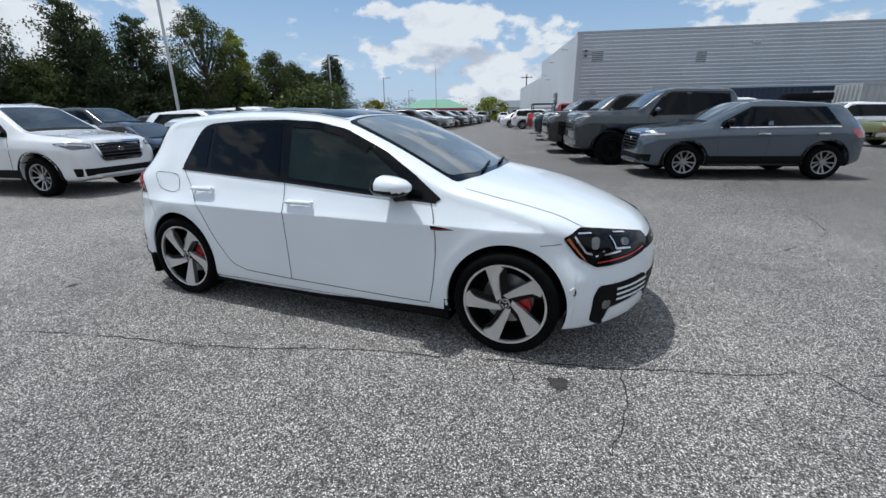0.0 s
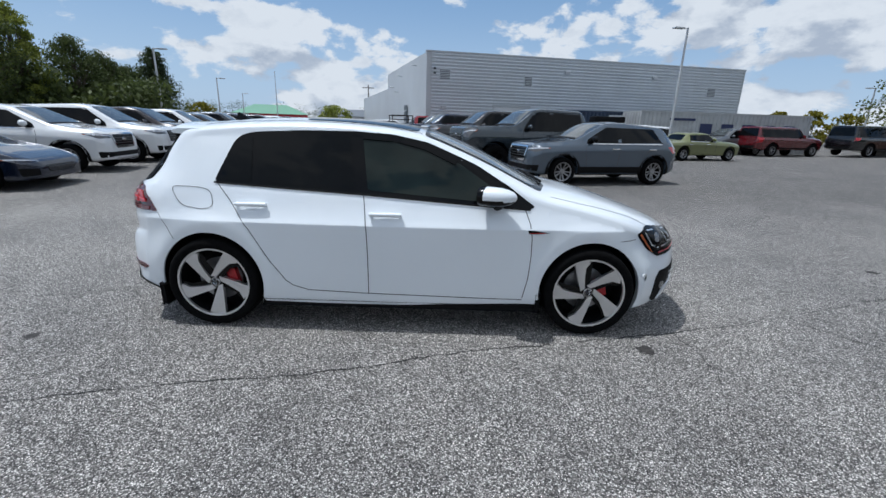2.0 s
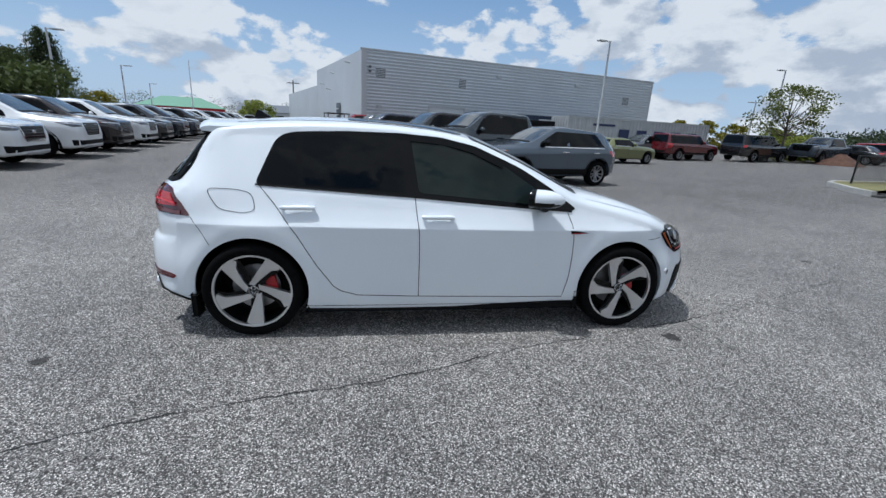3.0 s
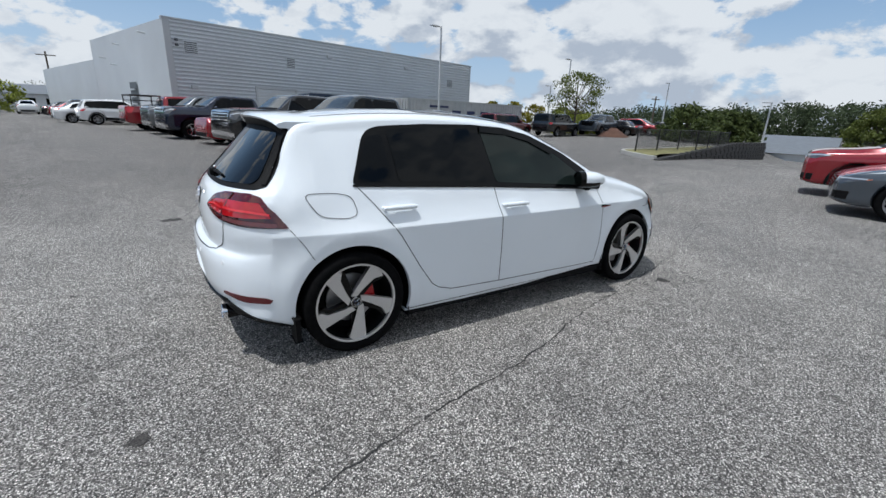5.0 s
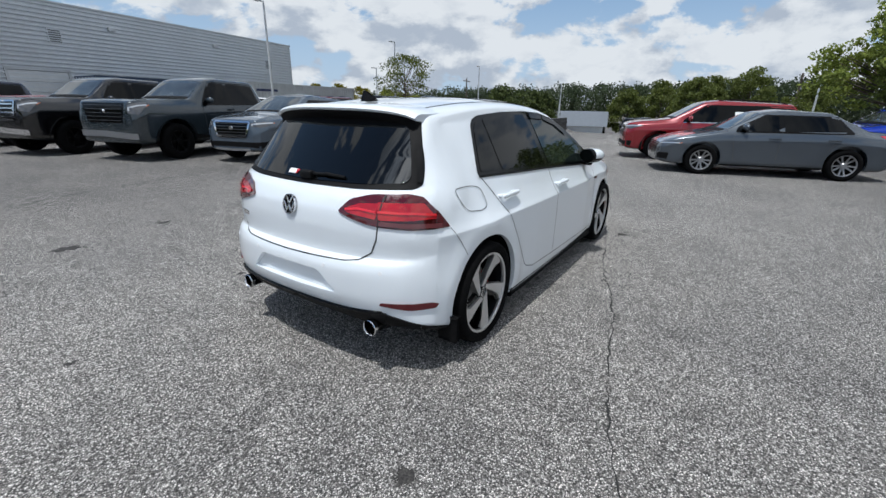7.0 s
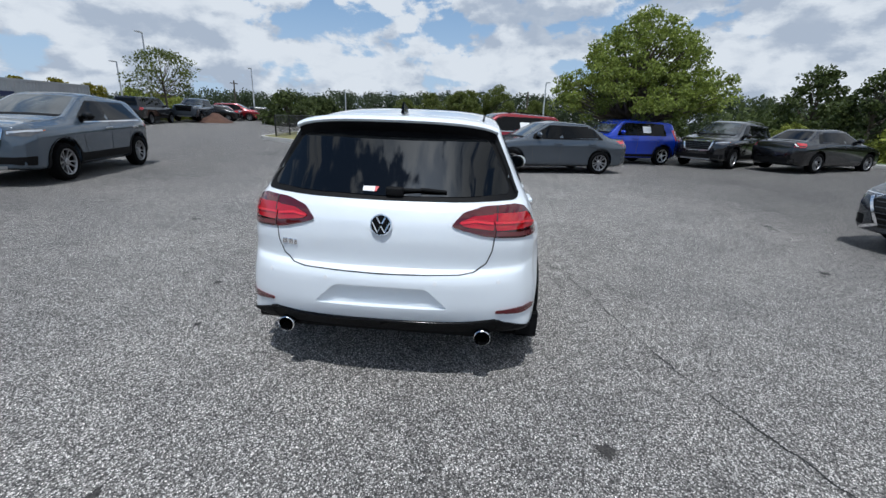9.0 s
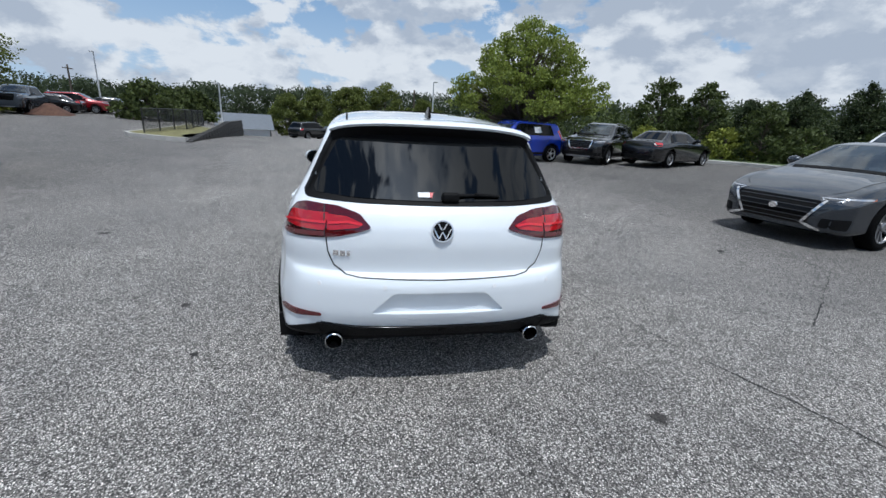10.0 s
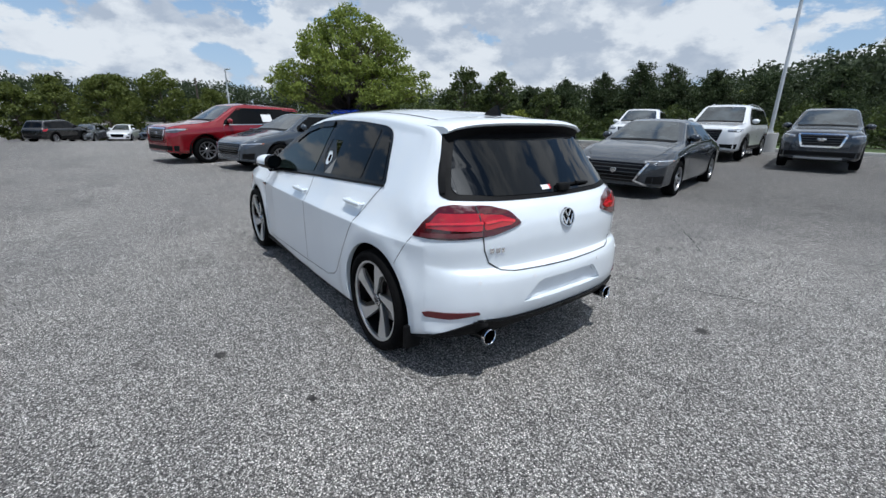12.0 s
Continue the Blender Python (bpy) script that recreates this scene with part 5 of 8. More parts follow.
    kit["diffuser"] = skin.patch("rear_valance", "rear", rounded([(-w * 0.8, sill + 0.25), (w * 0.8, sill + 0.25), (w * 0.8, sill + 0.11), (-w * 0.8, sill + 0.11)], 0.03), 0.005, 0.1)
    # cladding and seams
    zc = sill + s.get("clad", 0.17)
    kit["sill"] = {v: skin.patch("sill_trim", v, [(-wb / 2 + r * 1.2, zc), (-wb / 2 + r * 1.2, sill + 0.02), (wb / 2 - r * 1.2, sill + 0.02), (wb / 2 - r * 1.2, zc)], 0.010, 0.06) for v in ("right", "left")}
    seams = [[(cowl - 0.25, zl), (cowl - 0.2, belt - 0.15), (cowl - 0.28, sill + 0.15)], [(bp, zl), (bp + 0.02, sill + 0.15)]]
    if rear_low is not None:
        seams.append([(max(rear_low, -wb / 2 - 0.1) + 0.1, zl), (-wb / 2 + r * 1.0, belt - 0.25), (-wb / 2 + r * 1.35, sill + 0.2)])
    kit["seams"] = {v: [skin.seam("door_gap", v, line, 0.012, 0.002, 0.08) for line in seams] for v in ("right", "left")}
    kit["arch_trim"] = {}
    if s["style"] != "sedan":
        for v in ("right", "left"):
            arcs = []
            for hx in (wb / 2, -wb / 2):
                band = []
                for rr, way in ((r * 1.17 + 0.012, 1), (r * 1.17 + s.get("arch", 0.075), -1)):
                    for a in range(-14, 195, 8)[::way]:
                        band.append((hx + rr * math.cos(radians(a)), max(sill + 0.03, r * 0.93 + rr * math.sin(radians(a)))))
                arcs.append(skin.patch("arch_trim", v, band, 0.014, 0.035))
            kit["arch_trim"][v] = arcs
    kit["roof_panel"] = skin.patch("roof_panel", "top", rounded([(wtop - 0.06, wr * 0.97), (rtop + 0.02, wr * 0.95), (rtop + 0.02, -wr * 0.95), (wtop - 0.06, -wr * 0.97)], 0.06), 0.004, 0.2)
    kit["handles"] = [bp + 0.12] + ([bp - 0.95] if rear_low is not None else [])
    bm = bmesh.new()
    soft_box(bm, -0.11, 0.11, -0.018, 0.018, -0.016, 0.016, 0.008)
    kit["handle"] = mesh_of(bm, "door_handle", True, 50)
    bm = bmesh.new()
    bmesh.ops.create_uvsphere(bm, u_segments=14, v_segments=8, radius=1.0)
    for v in bm.verts:
        x, y, z = v.co
        v.co = (x * (0.085 if x > 0 else 0.035), y * 0.115, z * 0.078)
    kit["mirror"] = mesh_of(bm, "mirror_housing", True)
    KITS[kind] = kit
    return kit


def car(kind, name, label, paint_name, x, y, heading, group="parked cars", rim_mat=None, roof_mat=None, tall_rack=False, clad_mat=None, category="car", z=None, lamp=None, chrome_trim=False, plate=False, sticker=None, grille_mat=None, dark_arches=False, bars=0, bumper_mat=None, badge=False):
    s, kit = SPECS[kind], car_kit(kind)
    body_paint = PAINTS[paint_name]
    z = ground_z(x, y) if z is None else z
    root = new(name)
    root.matrix_basis = pose(x, y, z, 0, 0, heading)
    tagged(root, label, category, group)
    part_of("body", kit["body"], body_paint, root)
    wb, r, w = s["wb"], s["r"], kit["w"]
    for sx in (wb / 2, -wb / 2):
        for sy in (-1, 1):
            hub = new("wheel")
            hub.parent = root
            hub.matrix_basis = pose(sx, sy * (w - 0.125), r, 0, 0, 0 if sy < 0 else 180)
            tyre, rim, barrel = kit["wheel"]
            part_of("tyre", tyre, rubber, hub)
            part_of("rim", rim, rim_mat or silver_alloy, hub)
            part_of("brake_backing", barrel, dark_alloy, hub)
    for v, sy in (("right", -1), ("left", 1)):
        part_of("window_surround", kit["house"][v], gloss_black, root)
        for n, me in kit["side"][v]:
            part_of(n, me, dark_glass, root)
        light = part_of("headlight", kit["head"][v], lamp or lamp_glass, root)
        part_of("lamp_strip", kit["head_strip"][v], lamp_clear, light, "bright lamp reflector")
        part_of("side_marker", kit["marker"][v], amber, light)
        if not bumper_mat:
            part_of("bumper_vent", kit["fog"][v], black_plastic, root)
        part_of("tail_light", kit["tail"][v], tail_red, root)
        part_of("sill_trim", kit["sill"][v], clad_mat or black_plastic, root)
        for me in kit["seams"][v]:
            part_of("door_gap", me, seam_dark, root)
        for hx in kit["handles"]:
            p, n = kit["skin"].meet(v, hx, s["belt"] - 0.12)
            if p is not None:
                part_of("door_handle", kit["handle"], chrome if chrome_trim else body_paint, root, at=Matrix.Translation(p + n * 0.012))
        p, n = kit["skin"].meet(v, s["cowl"] - 0.42, s["belt"] + 0.10)
        if p is not None:
            part_of("wing_mirror", kit["mirror"], gloss_black if roof_mat else body_paint, root, at=pose(p.x, p.y + sy * 0.12, p.z + 0.01))
            bm = bmesh.new()
            tube(bm, p - Vector((0, sy * 0.03, 0.03)), p + Vector((0, sy * 0.09, -0.02)), 0.022, n=8)
            part("mirror_arm", bm, black_plastic, root)
    for v in kit["arch_trim"]:
        for me in kit["arch_trim"][v]:
            part_of("arch_trim", me, body_paint if (s["style"] == "pickup" and not dark_arches) else black_plastic, root)
    if roof_mat:
        part_of("roof_panel", kit["roof_panel"], roof_mat, root, "black roof")
    if tall_rack:
        for sy in (-1, 1):
            bm = bmesh.new()
            pts = []
            for t in np.linspace(0, 1, 7):
                px = (s["wtop"] - 0.35) * (1 - t) + (s["rtop"] + 0.15) * t
                hit = kit["skin"].meet("top", px, sy * s["roof"] * 0.5 * 0.82)[0]
                pts.append(hit + Vector((0, 0, 0.045 if 0 < t < 1 else 0.0)))
            for a, b in zip(pts, pts[1:]):
                tube(bm, a, b, 0.016, n=6)
            part("roof_rail", bm, tall_rack, root)
    part_of("windscreen", kit["windscreen"], screen_glass, root)
    part_of("rear_window", kit["backlight"], dark_glass, root)
    grille = part_of("grille", kit["grille"], grille_mat or gloss_black, root)
    gw, g0, g1 = s.get("grille", (0.5, 0.24, 0.50) if s["style"] == "sedan" else (0.5, 0.14, 0.46))
    hood = s["hood"]
    if not bars and group == "parked cars":
        for k in range(5):
            gz = hood - g0 - (g1 - g0) * (k + 0.6) / 5.2
            gy = gw * (0.93 - 0.16 * (k + 0.6) / 5.2)
            part_of("grille_slat", kit["skin"].seam("grille_slat", "front", [(-gy, gz), (0, gz), (gy, gz)], 0.012, 0.013, 0.1), dark_alloy if grille_mat else seam_grey, grille)
    for k in range(bars):
        z = hood - g0 - (g1 - g0) * (k + 0.7) / (bars + 0.4)
        part_of("grille_bar", kit["skin"].seam("grille_bar", "front", [(-gw * 0.9, z), (0, z), (gw * 0.9, z)], 0.03, 0.015, 0.1), chrome, grille)
    if chrome_trim:
        part_of("grille_frame", kit["skin"].seam("grille_frame", "front", rounded([(-gw, hood - g0), (gw, hood - g0), (gw * 0.8, hood - g1), (-gw * 0.8, hood - g1)], 0.05), 0.045, 0.012, 0.08, closed=True), chrome, grille, "chrome grille frame")
    if badge:
        z = hood - g0 - (g1 - g0) * 0.42
        p, n = kit["skin"].meet("front", 0, z)
        bm = bmesh.new()
        lathe(bm, [(0.0005, -0.012), (0.055, -0.012), (0.062, -0.004), (0.062, 0.02)], 20)
        for v in bm.verts:
            v.co = Vector((p.x + 0.012 - v.co.y, v.co.x * badge, p.z + v.co.z * 0.75))
        bmesh.ops.recalc_face_normals(bm, faces=bm.faces[:])
        part("front_emblem", bm, chrome, root, "plain chrome emblem", smooth=True, angle=40)
    if bumper_mat:
        part_of("front_bumper", kit["skin"].seam("front_bumper", "front", [(-kit["w"] * 0.86, s["sill"] + 0.24), (0, s["sill"] + 0.24), (kit["w"] * 0.86, s["sill"] + 0.20)], 0.13, 0.025, 0.1), bumper_mat, root, "bright metal bumper")
        part_of("rear_bumper", kit["skin"].seam("rear_bumper", "rear", [(-kit["w"] * 0.86, s["sill"] + 0.22), (0, s["sill"] + 0.22), (kit["w"] * 0.86, s["sill"] + 0.22)], 0.14, 0.025, 0.1), bumper_mat, root, "bright metal bumper")
    if sticker:
        v, px, pz = sticker
        part_of("window_paper", kit["skin"].patch("window_paper", v, [(px - 0.17, pz - 0.11), (px + 0.17, pz - 0.11), (px + 0.17, pz + 0.11), (px - 0.17, pz + 0.11)], 0.010, 0.2), paper, root, "white paper in the window")
    part_of("lower_intake", kit["intake"], black_plastic, root)
    part_of("cowl_panel", kit["cowl"], black_plastic, root)
    for me in kit["hood_gaps"]:
        part_of("bonnet_gap", me, seam_dark, root)
    if s["style"] != "sedan" and not bumper_mat:
        part_of("skid_plate", kit["skid"], silver_alloy, root)
    for v in ("right", "left"):
        part_of("waist_moulding", kit["waist"][v], chrome if chrome_trim else gloss_black, root)
    part_of("rear_valance", kit["diffuser"], black_plastic, root)
    return root


SPECS = {
    "capped_pickup": dict(style="suv", W=1.86, H=1.79, wb=3.20, fo=0.93, ro=1.15, r=0.385, hood=1.15, belt=1.14, sill=0.40, cowl=1.05, cowlz=1.20, wtop=0.50, rtop=-2.55, rend=-2.68, fall=0.0, roof=1.40, rwin=(-2.5, -2.45), bpillar=0.0, cpillar=-0.95, spokes=6, tyre=0.25, rim=0.62, tailz=0.98, tailh=0.16),
    "small_suv": dict(style="suv", W=1.76, H=1.56, wb=2.62, fo=0.86, ro=0.80, r=0.335, hood=1.05, belt=1.01, sill=0.24, cowl=0.95, cowlz=1.13, wtop=0.16, rtop=-1.60, rend=-1.98, fall=0.10, roof=1.20, rise=0.07, rwin=(-1.48, -1.25), bpillar=-0.22, spokes=10, clad=0.22),
    "suv": dict(style="suv", W=1.84, H=1.67, wb=2.74, fo=0.93, ro=0.95, r=0.355, hood=1.09, belt=1.05, sill=0.26, cowl=1.05, cowlz=1.17, wtop=0.30, rtop=-1.85, rend=-2.15, fall=0.08, roof=1.26, rwin=(-1.95, -1.78), bpillar=-0.15, cpillar=-1.15, spokes=10, clad=0.22),
    "big_suv": dict(style="suv", W=1.98, H=1.80, wb=2.90, fo=0.95, ro=1.10, r=0.375, hood=1.13, belt=1.13, sill=0.28, cowl=1.10, cowlz=1.20, wtop=0.42, rtop=-2.10, rend=-2.42, fall=0.06, roof=1.40, rwin=(-2.15, -2.05), bpillar=-0.1, cpillar=-1.2, spokes=12, grille=(0.46, 0.16, 0.52), lamph=0.05),
    "long_suv": dict(style="suv", W=2.0, H=1.90, wb=3.30, fo=0.95, ro=1.30, r=0.385, hood=1.20, belt=1.18, sill=0.36, cowl=1.25, cowlz=1.24, wtop=0.65, rtop=-2.75, rend=-2.92, fall=0.03, roof=1.50, rwin=(-2.72, -2.66), bpillar=0.05, cpillar=-1.1, spokes=6),
    "boxy": dict(style="suv", W=1.80, H=1.61, wb=2.60, fo=0.82, ro=0.78, r=0.335, hood=1.05, belt=1.05, sill=0.23, cowl=0.95, cowlz=1.12, wtop=0.45, rtop=-1.72, rend=-1.98, fall=0.05, roof=1.28, rwin=(-1.35, -1.28), bpillar=-0.15, tailz=1.1, tailh=0.2, spokes=5, twist=0.2),
    "sedan": dict(style="sedan", W=1.80, H=1.44, wb=2.70, fo=0.90, ro=0.97, r=0.325, hood=0.90, belt=0.95, sill=0.20, cowl=1.00, cowlz=0.98, wtop=0.25, rtop=-1.05, rend=-1.72, deck=1.03, fall=0.04, roof=1.12, rwin=(-1.38, -1.10), bpillar=-0.1, spokes=10, tailz=0.88, tailh=0.075, clad=0.05),
    "wide_sedan": dict(style="sedan", W=1.85, H=1.45, wb=2.825, fo=0.98, ro=1.07, r=0.335, hood=0.93, belt=0.97, sill=0.19, cowl=1.02, cowlz=1.01, wtop=0.28, rtop=-1.10, rend=-1.78, deck=1.07, fall=0.04, roof=1.16, rwin=(-1.42, -1.12), bpillar=-0.12, spokes=10, tailz=0.92, grille=(0.56, 0.28, 0.62), clad=0.05, drop=0.05, lamph=0.055, wrap=0.55),
    "coupe": dict(style="sedan", W=1.78, H=1.29, wb=2.57, fo=0.83, ro=0.84, r=0.315, hood=0.80, belt=0.88, sill=0.17, cowl=0.78, cowlz=0.90, wtop=0.02, rtop=-0.75, rend=-1.65, deck=0.93, fall=0.05, roof=1.02, rwin=(-1.15, -0.75), bpillar=-0.45, spokes=14, tailz=0.78, grille=(0.45, 0.34, 0.46), drop=0.03, clad=0.05, rim=0.74),
    "classic": dict(style="sedan", W=1.80, H=1.35, wb=2.80, fo=0.85, ro=1.15, r=0.325, hood=0.92, belt=0.90, sill=0.24, cowl=0.72, cowlz=0.95, wtop=0.22, rtop=-0.95, rend=-1.42, deck=0.93, fall=0.03, roof=1.14, rwin=(-1.05, -0.92), bpillar=-0.15, spokes=8, rim=0.6, tailz=0.68, tailh=0.07, grille=(0.6, 0.16, 0.3), clad=0.04, lampz=0.2, lamph=0.07, wrap=0.1, drop=-0.08),
    "pickup": dict(style="pickup", W=2.03, H=1.93, wb=3.68, fo=0.95, ro=1.22, r=0.415, hood=1.37, belt=1.25, sill=0.37, cowl=1.22, cowlz=1.40, wtop=0.62, rtop=-1.05, rend=-2.4, fall=0.03, roof=1.46, rwin=(-0.98, -0.92), bpillar=0.02, spokes=6, tyre=0.27, rim=0.62, grille=(0.66, 0.10, 0.52), lamph=0.13, lampz=0.21, lampin=0.70, wrap=0.34, tailz=1.1, tailh=0.18),
    "small_pickup": dict(style="pickup", W=1.87, H=1.80, wb=3.20, fo=0.93, ro=1.15, r=0.375, hood=1.15, belt=1.12, sill=0.38, cowl=1.05, cowlz=1.20, wtop=0.50, rtop=-1.0, rend=-2.2, fall=0.03, roof=1.38, rwin=(-0.95, -0.88), bpillar=0.0, spokes=6, tyre=0.25, rim=0.62, tailz=1.0, tailh=0.16),
}


def beside(hub_x, hub_y, heading, kind, which="front", side="left"):
    """The middle of a car whose hub on that side stands at hub_x, hub_y."""
    s = SPECS[kind]
    h = Vector((math.cos(radians(heading)), math.sin(radians(heading))))
    left = Vector((-h.y, h.x)) * (1 if side == "left" else -1)
    c = Vector((hub_x, hub_y)) - left * (s["W"] / 2 - 0.06) - h * (s["wb"] / 2 if which == "front" else -s["wb"] / 2)
    return c.x, c.y


# ---- the white hatchback ----
def table(points):
    p = np.array(sorted(points))
    return lambda x: float(np.interp(x, p[:, 0], p[:, 1]))


SIDE_Z = table([(0.15, 0.83), (0.20, 0.86), (0.28, 0.872), (0.50, 0.876), (0.66, 0.878), (0.7635, 0.878), (0.7665, 0.8765), (0.785, 0.864), (0.81, 0.850), (0.85, 0.828), (0.875, 0.815), (0.90, 0.806), (0.95, 0.787), (0.99, 0.768), (1.10, 0.715), (1.25, 0.640), (1.36, 0.58), (1.46, 0.52)])
SIDE_X = table([(2.2, 0.74), (2.0, 0.78), (1.8, 0.838), (1.7, 0.872), (1.57, 0.918), (1.3, 0.955), (1.0, 0.968), (0.6, 1.0), (-0.6, 1.0), (-1.3, 0.977), (-1.5, 0.955), (-1.8, 0.90)])
TAIL_Z = table([(0.15, 0.83), (0.20, 0.852), (0.26, 0.858), (0.34, 0.858), (0.50, 0.866), (0.66, 0.874), (0.7635, 0.878), (0.7665, 0.8772), (0.785, 0.870), (0.81, 0.861), (0.90, 0.847), (0.95, 0.834), (0.99, 0.815), (1.10, 0.757), (1.25, 0.672), (1.36, 0.605), (1.46, 0.54)])
TAIL_X = table([(-1.3, 1.0), (-1.45, 0.987), (-1.55, 0.968), (-1.65, 0.938), (-1.75, 0.903), (-1.85, 0.868), (-2.0, 0.81), (-2.1, 0.77)])
CABIN_X = table([(-1.2, 0.985), (-1.5, 0.955), (-1.75, 0.92), (-2.0, 0.90)])


def half_width(x, z):
    """The doors and wings, running on behind the rear wheels into the narrower tail."""
    taper = SIDE_X(x)
    taper += (1 - taper) * 0.5 * (1 - smooth(0.45, 0.70, z))
    w = SIDE_Z(z) * taper
    if x < -1.35:
        taper = TAIL_X(x)
        taper += (1 - taper) * 0.45 * (1 - smooth(0.45, 0.72, z))
        tail = TAIL_Z(z) * taper * (1 - (1 - CABIN_X(x)) * smooth(0.92, 1.15, z))
        w += (tail - w) * smooth(-1.35, -1.80, x)
    for hx in (1.3155, -1.3155):
        d = math.hypot(x - hx, z - 0.318)
        w += 0.012 * math.exp(-((d - 0.41) / 0.055) ** 2) * smooth(0.15, 0.35, z)
    return w


OUTLINE = [(1.80, 0.185), (2.05, 0.215), (2.11, 0.27), (2.138, 0.36), (2.148, 0.46), (2.142, 0.56), (2.115, 0.64), (2.06, 0.705), (1.98, 0.757), (1.83, 0.818), (1.60, 0.89), (1.34, 0.955), (1.12, 0.998),
           (1.00, 1.022), (0.84, 1.098), (0.55, 1.238), (0.26, 1.352), (0.10, 1.397), (-0.12, 1.428), (-0.40, 1.446), (-0.75, 1.452), (-1.10, 1.438), (-1.40, 1.410), (-1.55, 1.388),
           (-1.61, 1.352), (-1.70, 1.262), (-1.82, 1.130), (-1.915, 1.025), (-1.95, 0.995), (-1.99, 0.950), (-2.022, 0.885), (-2.034, 0.80), (-2.028, 0.70), (-2.030, 0.660), (-2.066, 0.638), (-2.084, 0.59), (-2.08, 0.45), (-2.05, 0.37), (-1.98, 0.30), (-1.80, 0.235), (-1.5, 0.19), (0.0, 0.175)]
# along the outline: how far the edge falls back from the middle, and the power of that curve
SHAPE_ALONG = [(0.24, 2.5), (0.37, 2.25), (0.41, 2.2), (0.435, 2.2), (0.445, 2.2), (0.44, 2.2), (0.41, 2.2), (0.34, 2.25), (0.25, 2.3), (0.18, 2.4), (0.14, 2.7), (0.13, 2.8), (0.12, 2.7),
               (0.15, 2.5), (0.15, 2.5), (0.14, 2.5), (0.12, 2.6), (0.105, 2.7), (0.10, 2.8), (0.095, 2.9), (0.095, 2.9), (0.095, 2.9), (0.095, 2.9), (0.10, 2.8),
               (0.12, 2.6), (0.15, 2.6), (0.19, 2.55), (0.23, 2.55), (0.245, 2.5), (0.255, 2.5), (0.265, 2.5), (0.27, 2.5), (0.275, 2.5), (0.285, 2.5), (0.295, 2.5), (0.30, 2.5), (0.30, 2.5), (0.27, 2.6), (0.18, 2.8), (0.06, 3.0), (0.02, 3.0), (0.02, 3.0)]


def spline(points, per=4):
    """A closed centripetal curve through rows of numbers."""
    p = [np.array(q, float) for q in points]
    out, n = [], len(p)
    for k in range(n):
        a, b, c, d = p[k - 1], p[k], p[(k + 1) % n], p[(k + 2) % n]
        count = max(per, int(np.linalg.norm((c - b)[:2]) / 0.05))
        for s in range(count):
            t = s / count
            out.append(0.5 * (2 * b + (c - a) * t + (2 * a - 5 * b + 4 * c - d) * t * t + (3 * b - a - 3 * c + d) * t ** 3) * 0.5 + 0.5 * (b + (c - b) * t))
    return out


def inward(ring):
    n = len(ring)
    out = []
    for k in range(n):
        d = ring[(k + 1) % n] - ring[k - 1]
        d = d / (np.linalg.norm(d) + 1e-9)
        out.append(np.array([-d[1], d[0]]))
    return out


def fall_back(x, z):
    """The way in which the outline's edge falls back at the car's side: along the car at its ends, downwards on top."""
    if x > 1.75 and z < 0.72:
        return -1.0, 0.0
    if x < -1.35 and z > 0.6:
        down = 1 - 0.7 * smooth(1.42, 1.2, z) if z > 1.2 else 0.3 * smooth(0.9, 1.15, z)
        return smooth(1.43, 1.27, z), -down
    if x < -1.94:
        return 1.0, 0.0
    if x > 1.9:
        return -0.75, -0.65
    if x > 1.05:
        return -0.1, -1.0
    if x > 0.2 and z > 1.0:
        return -0.75, -0.65
    return (0.0, -1.0) if z > 0.6 else (0.0, 1.0)


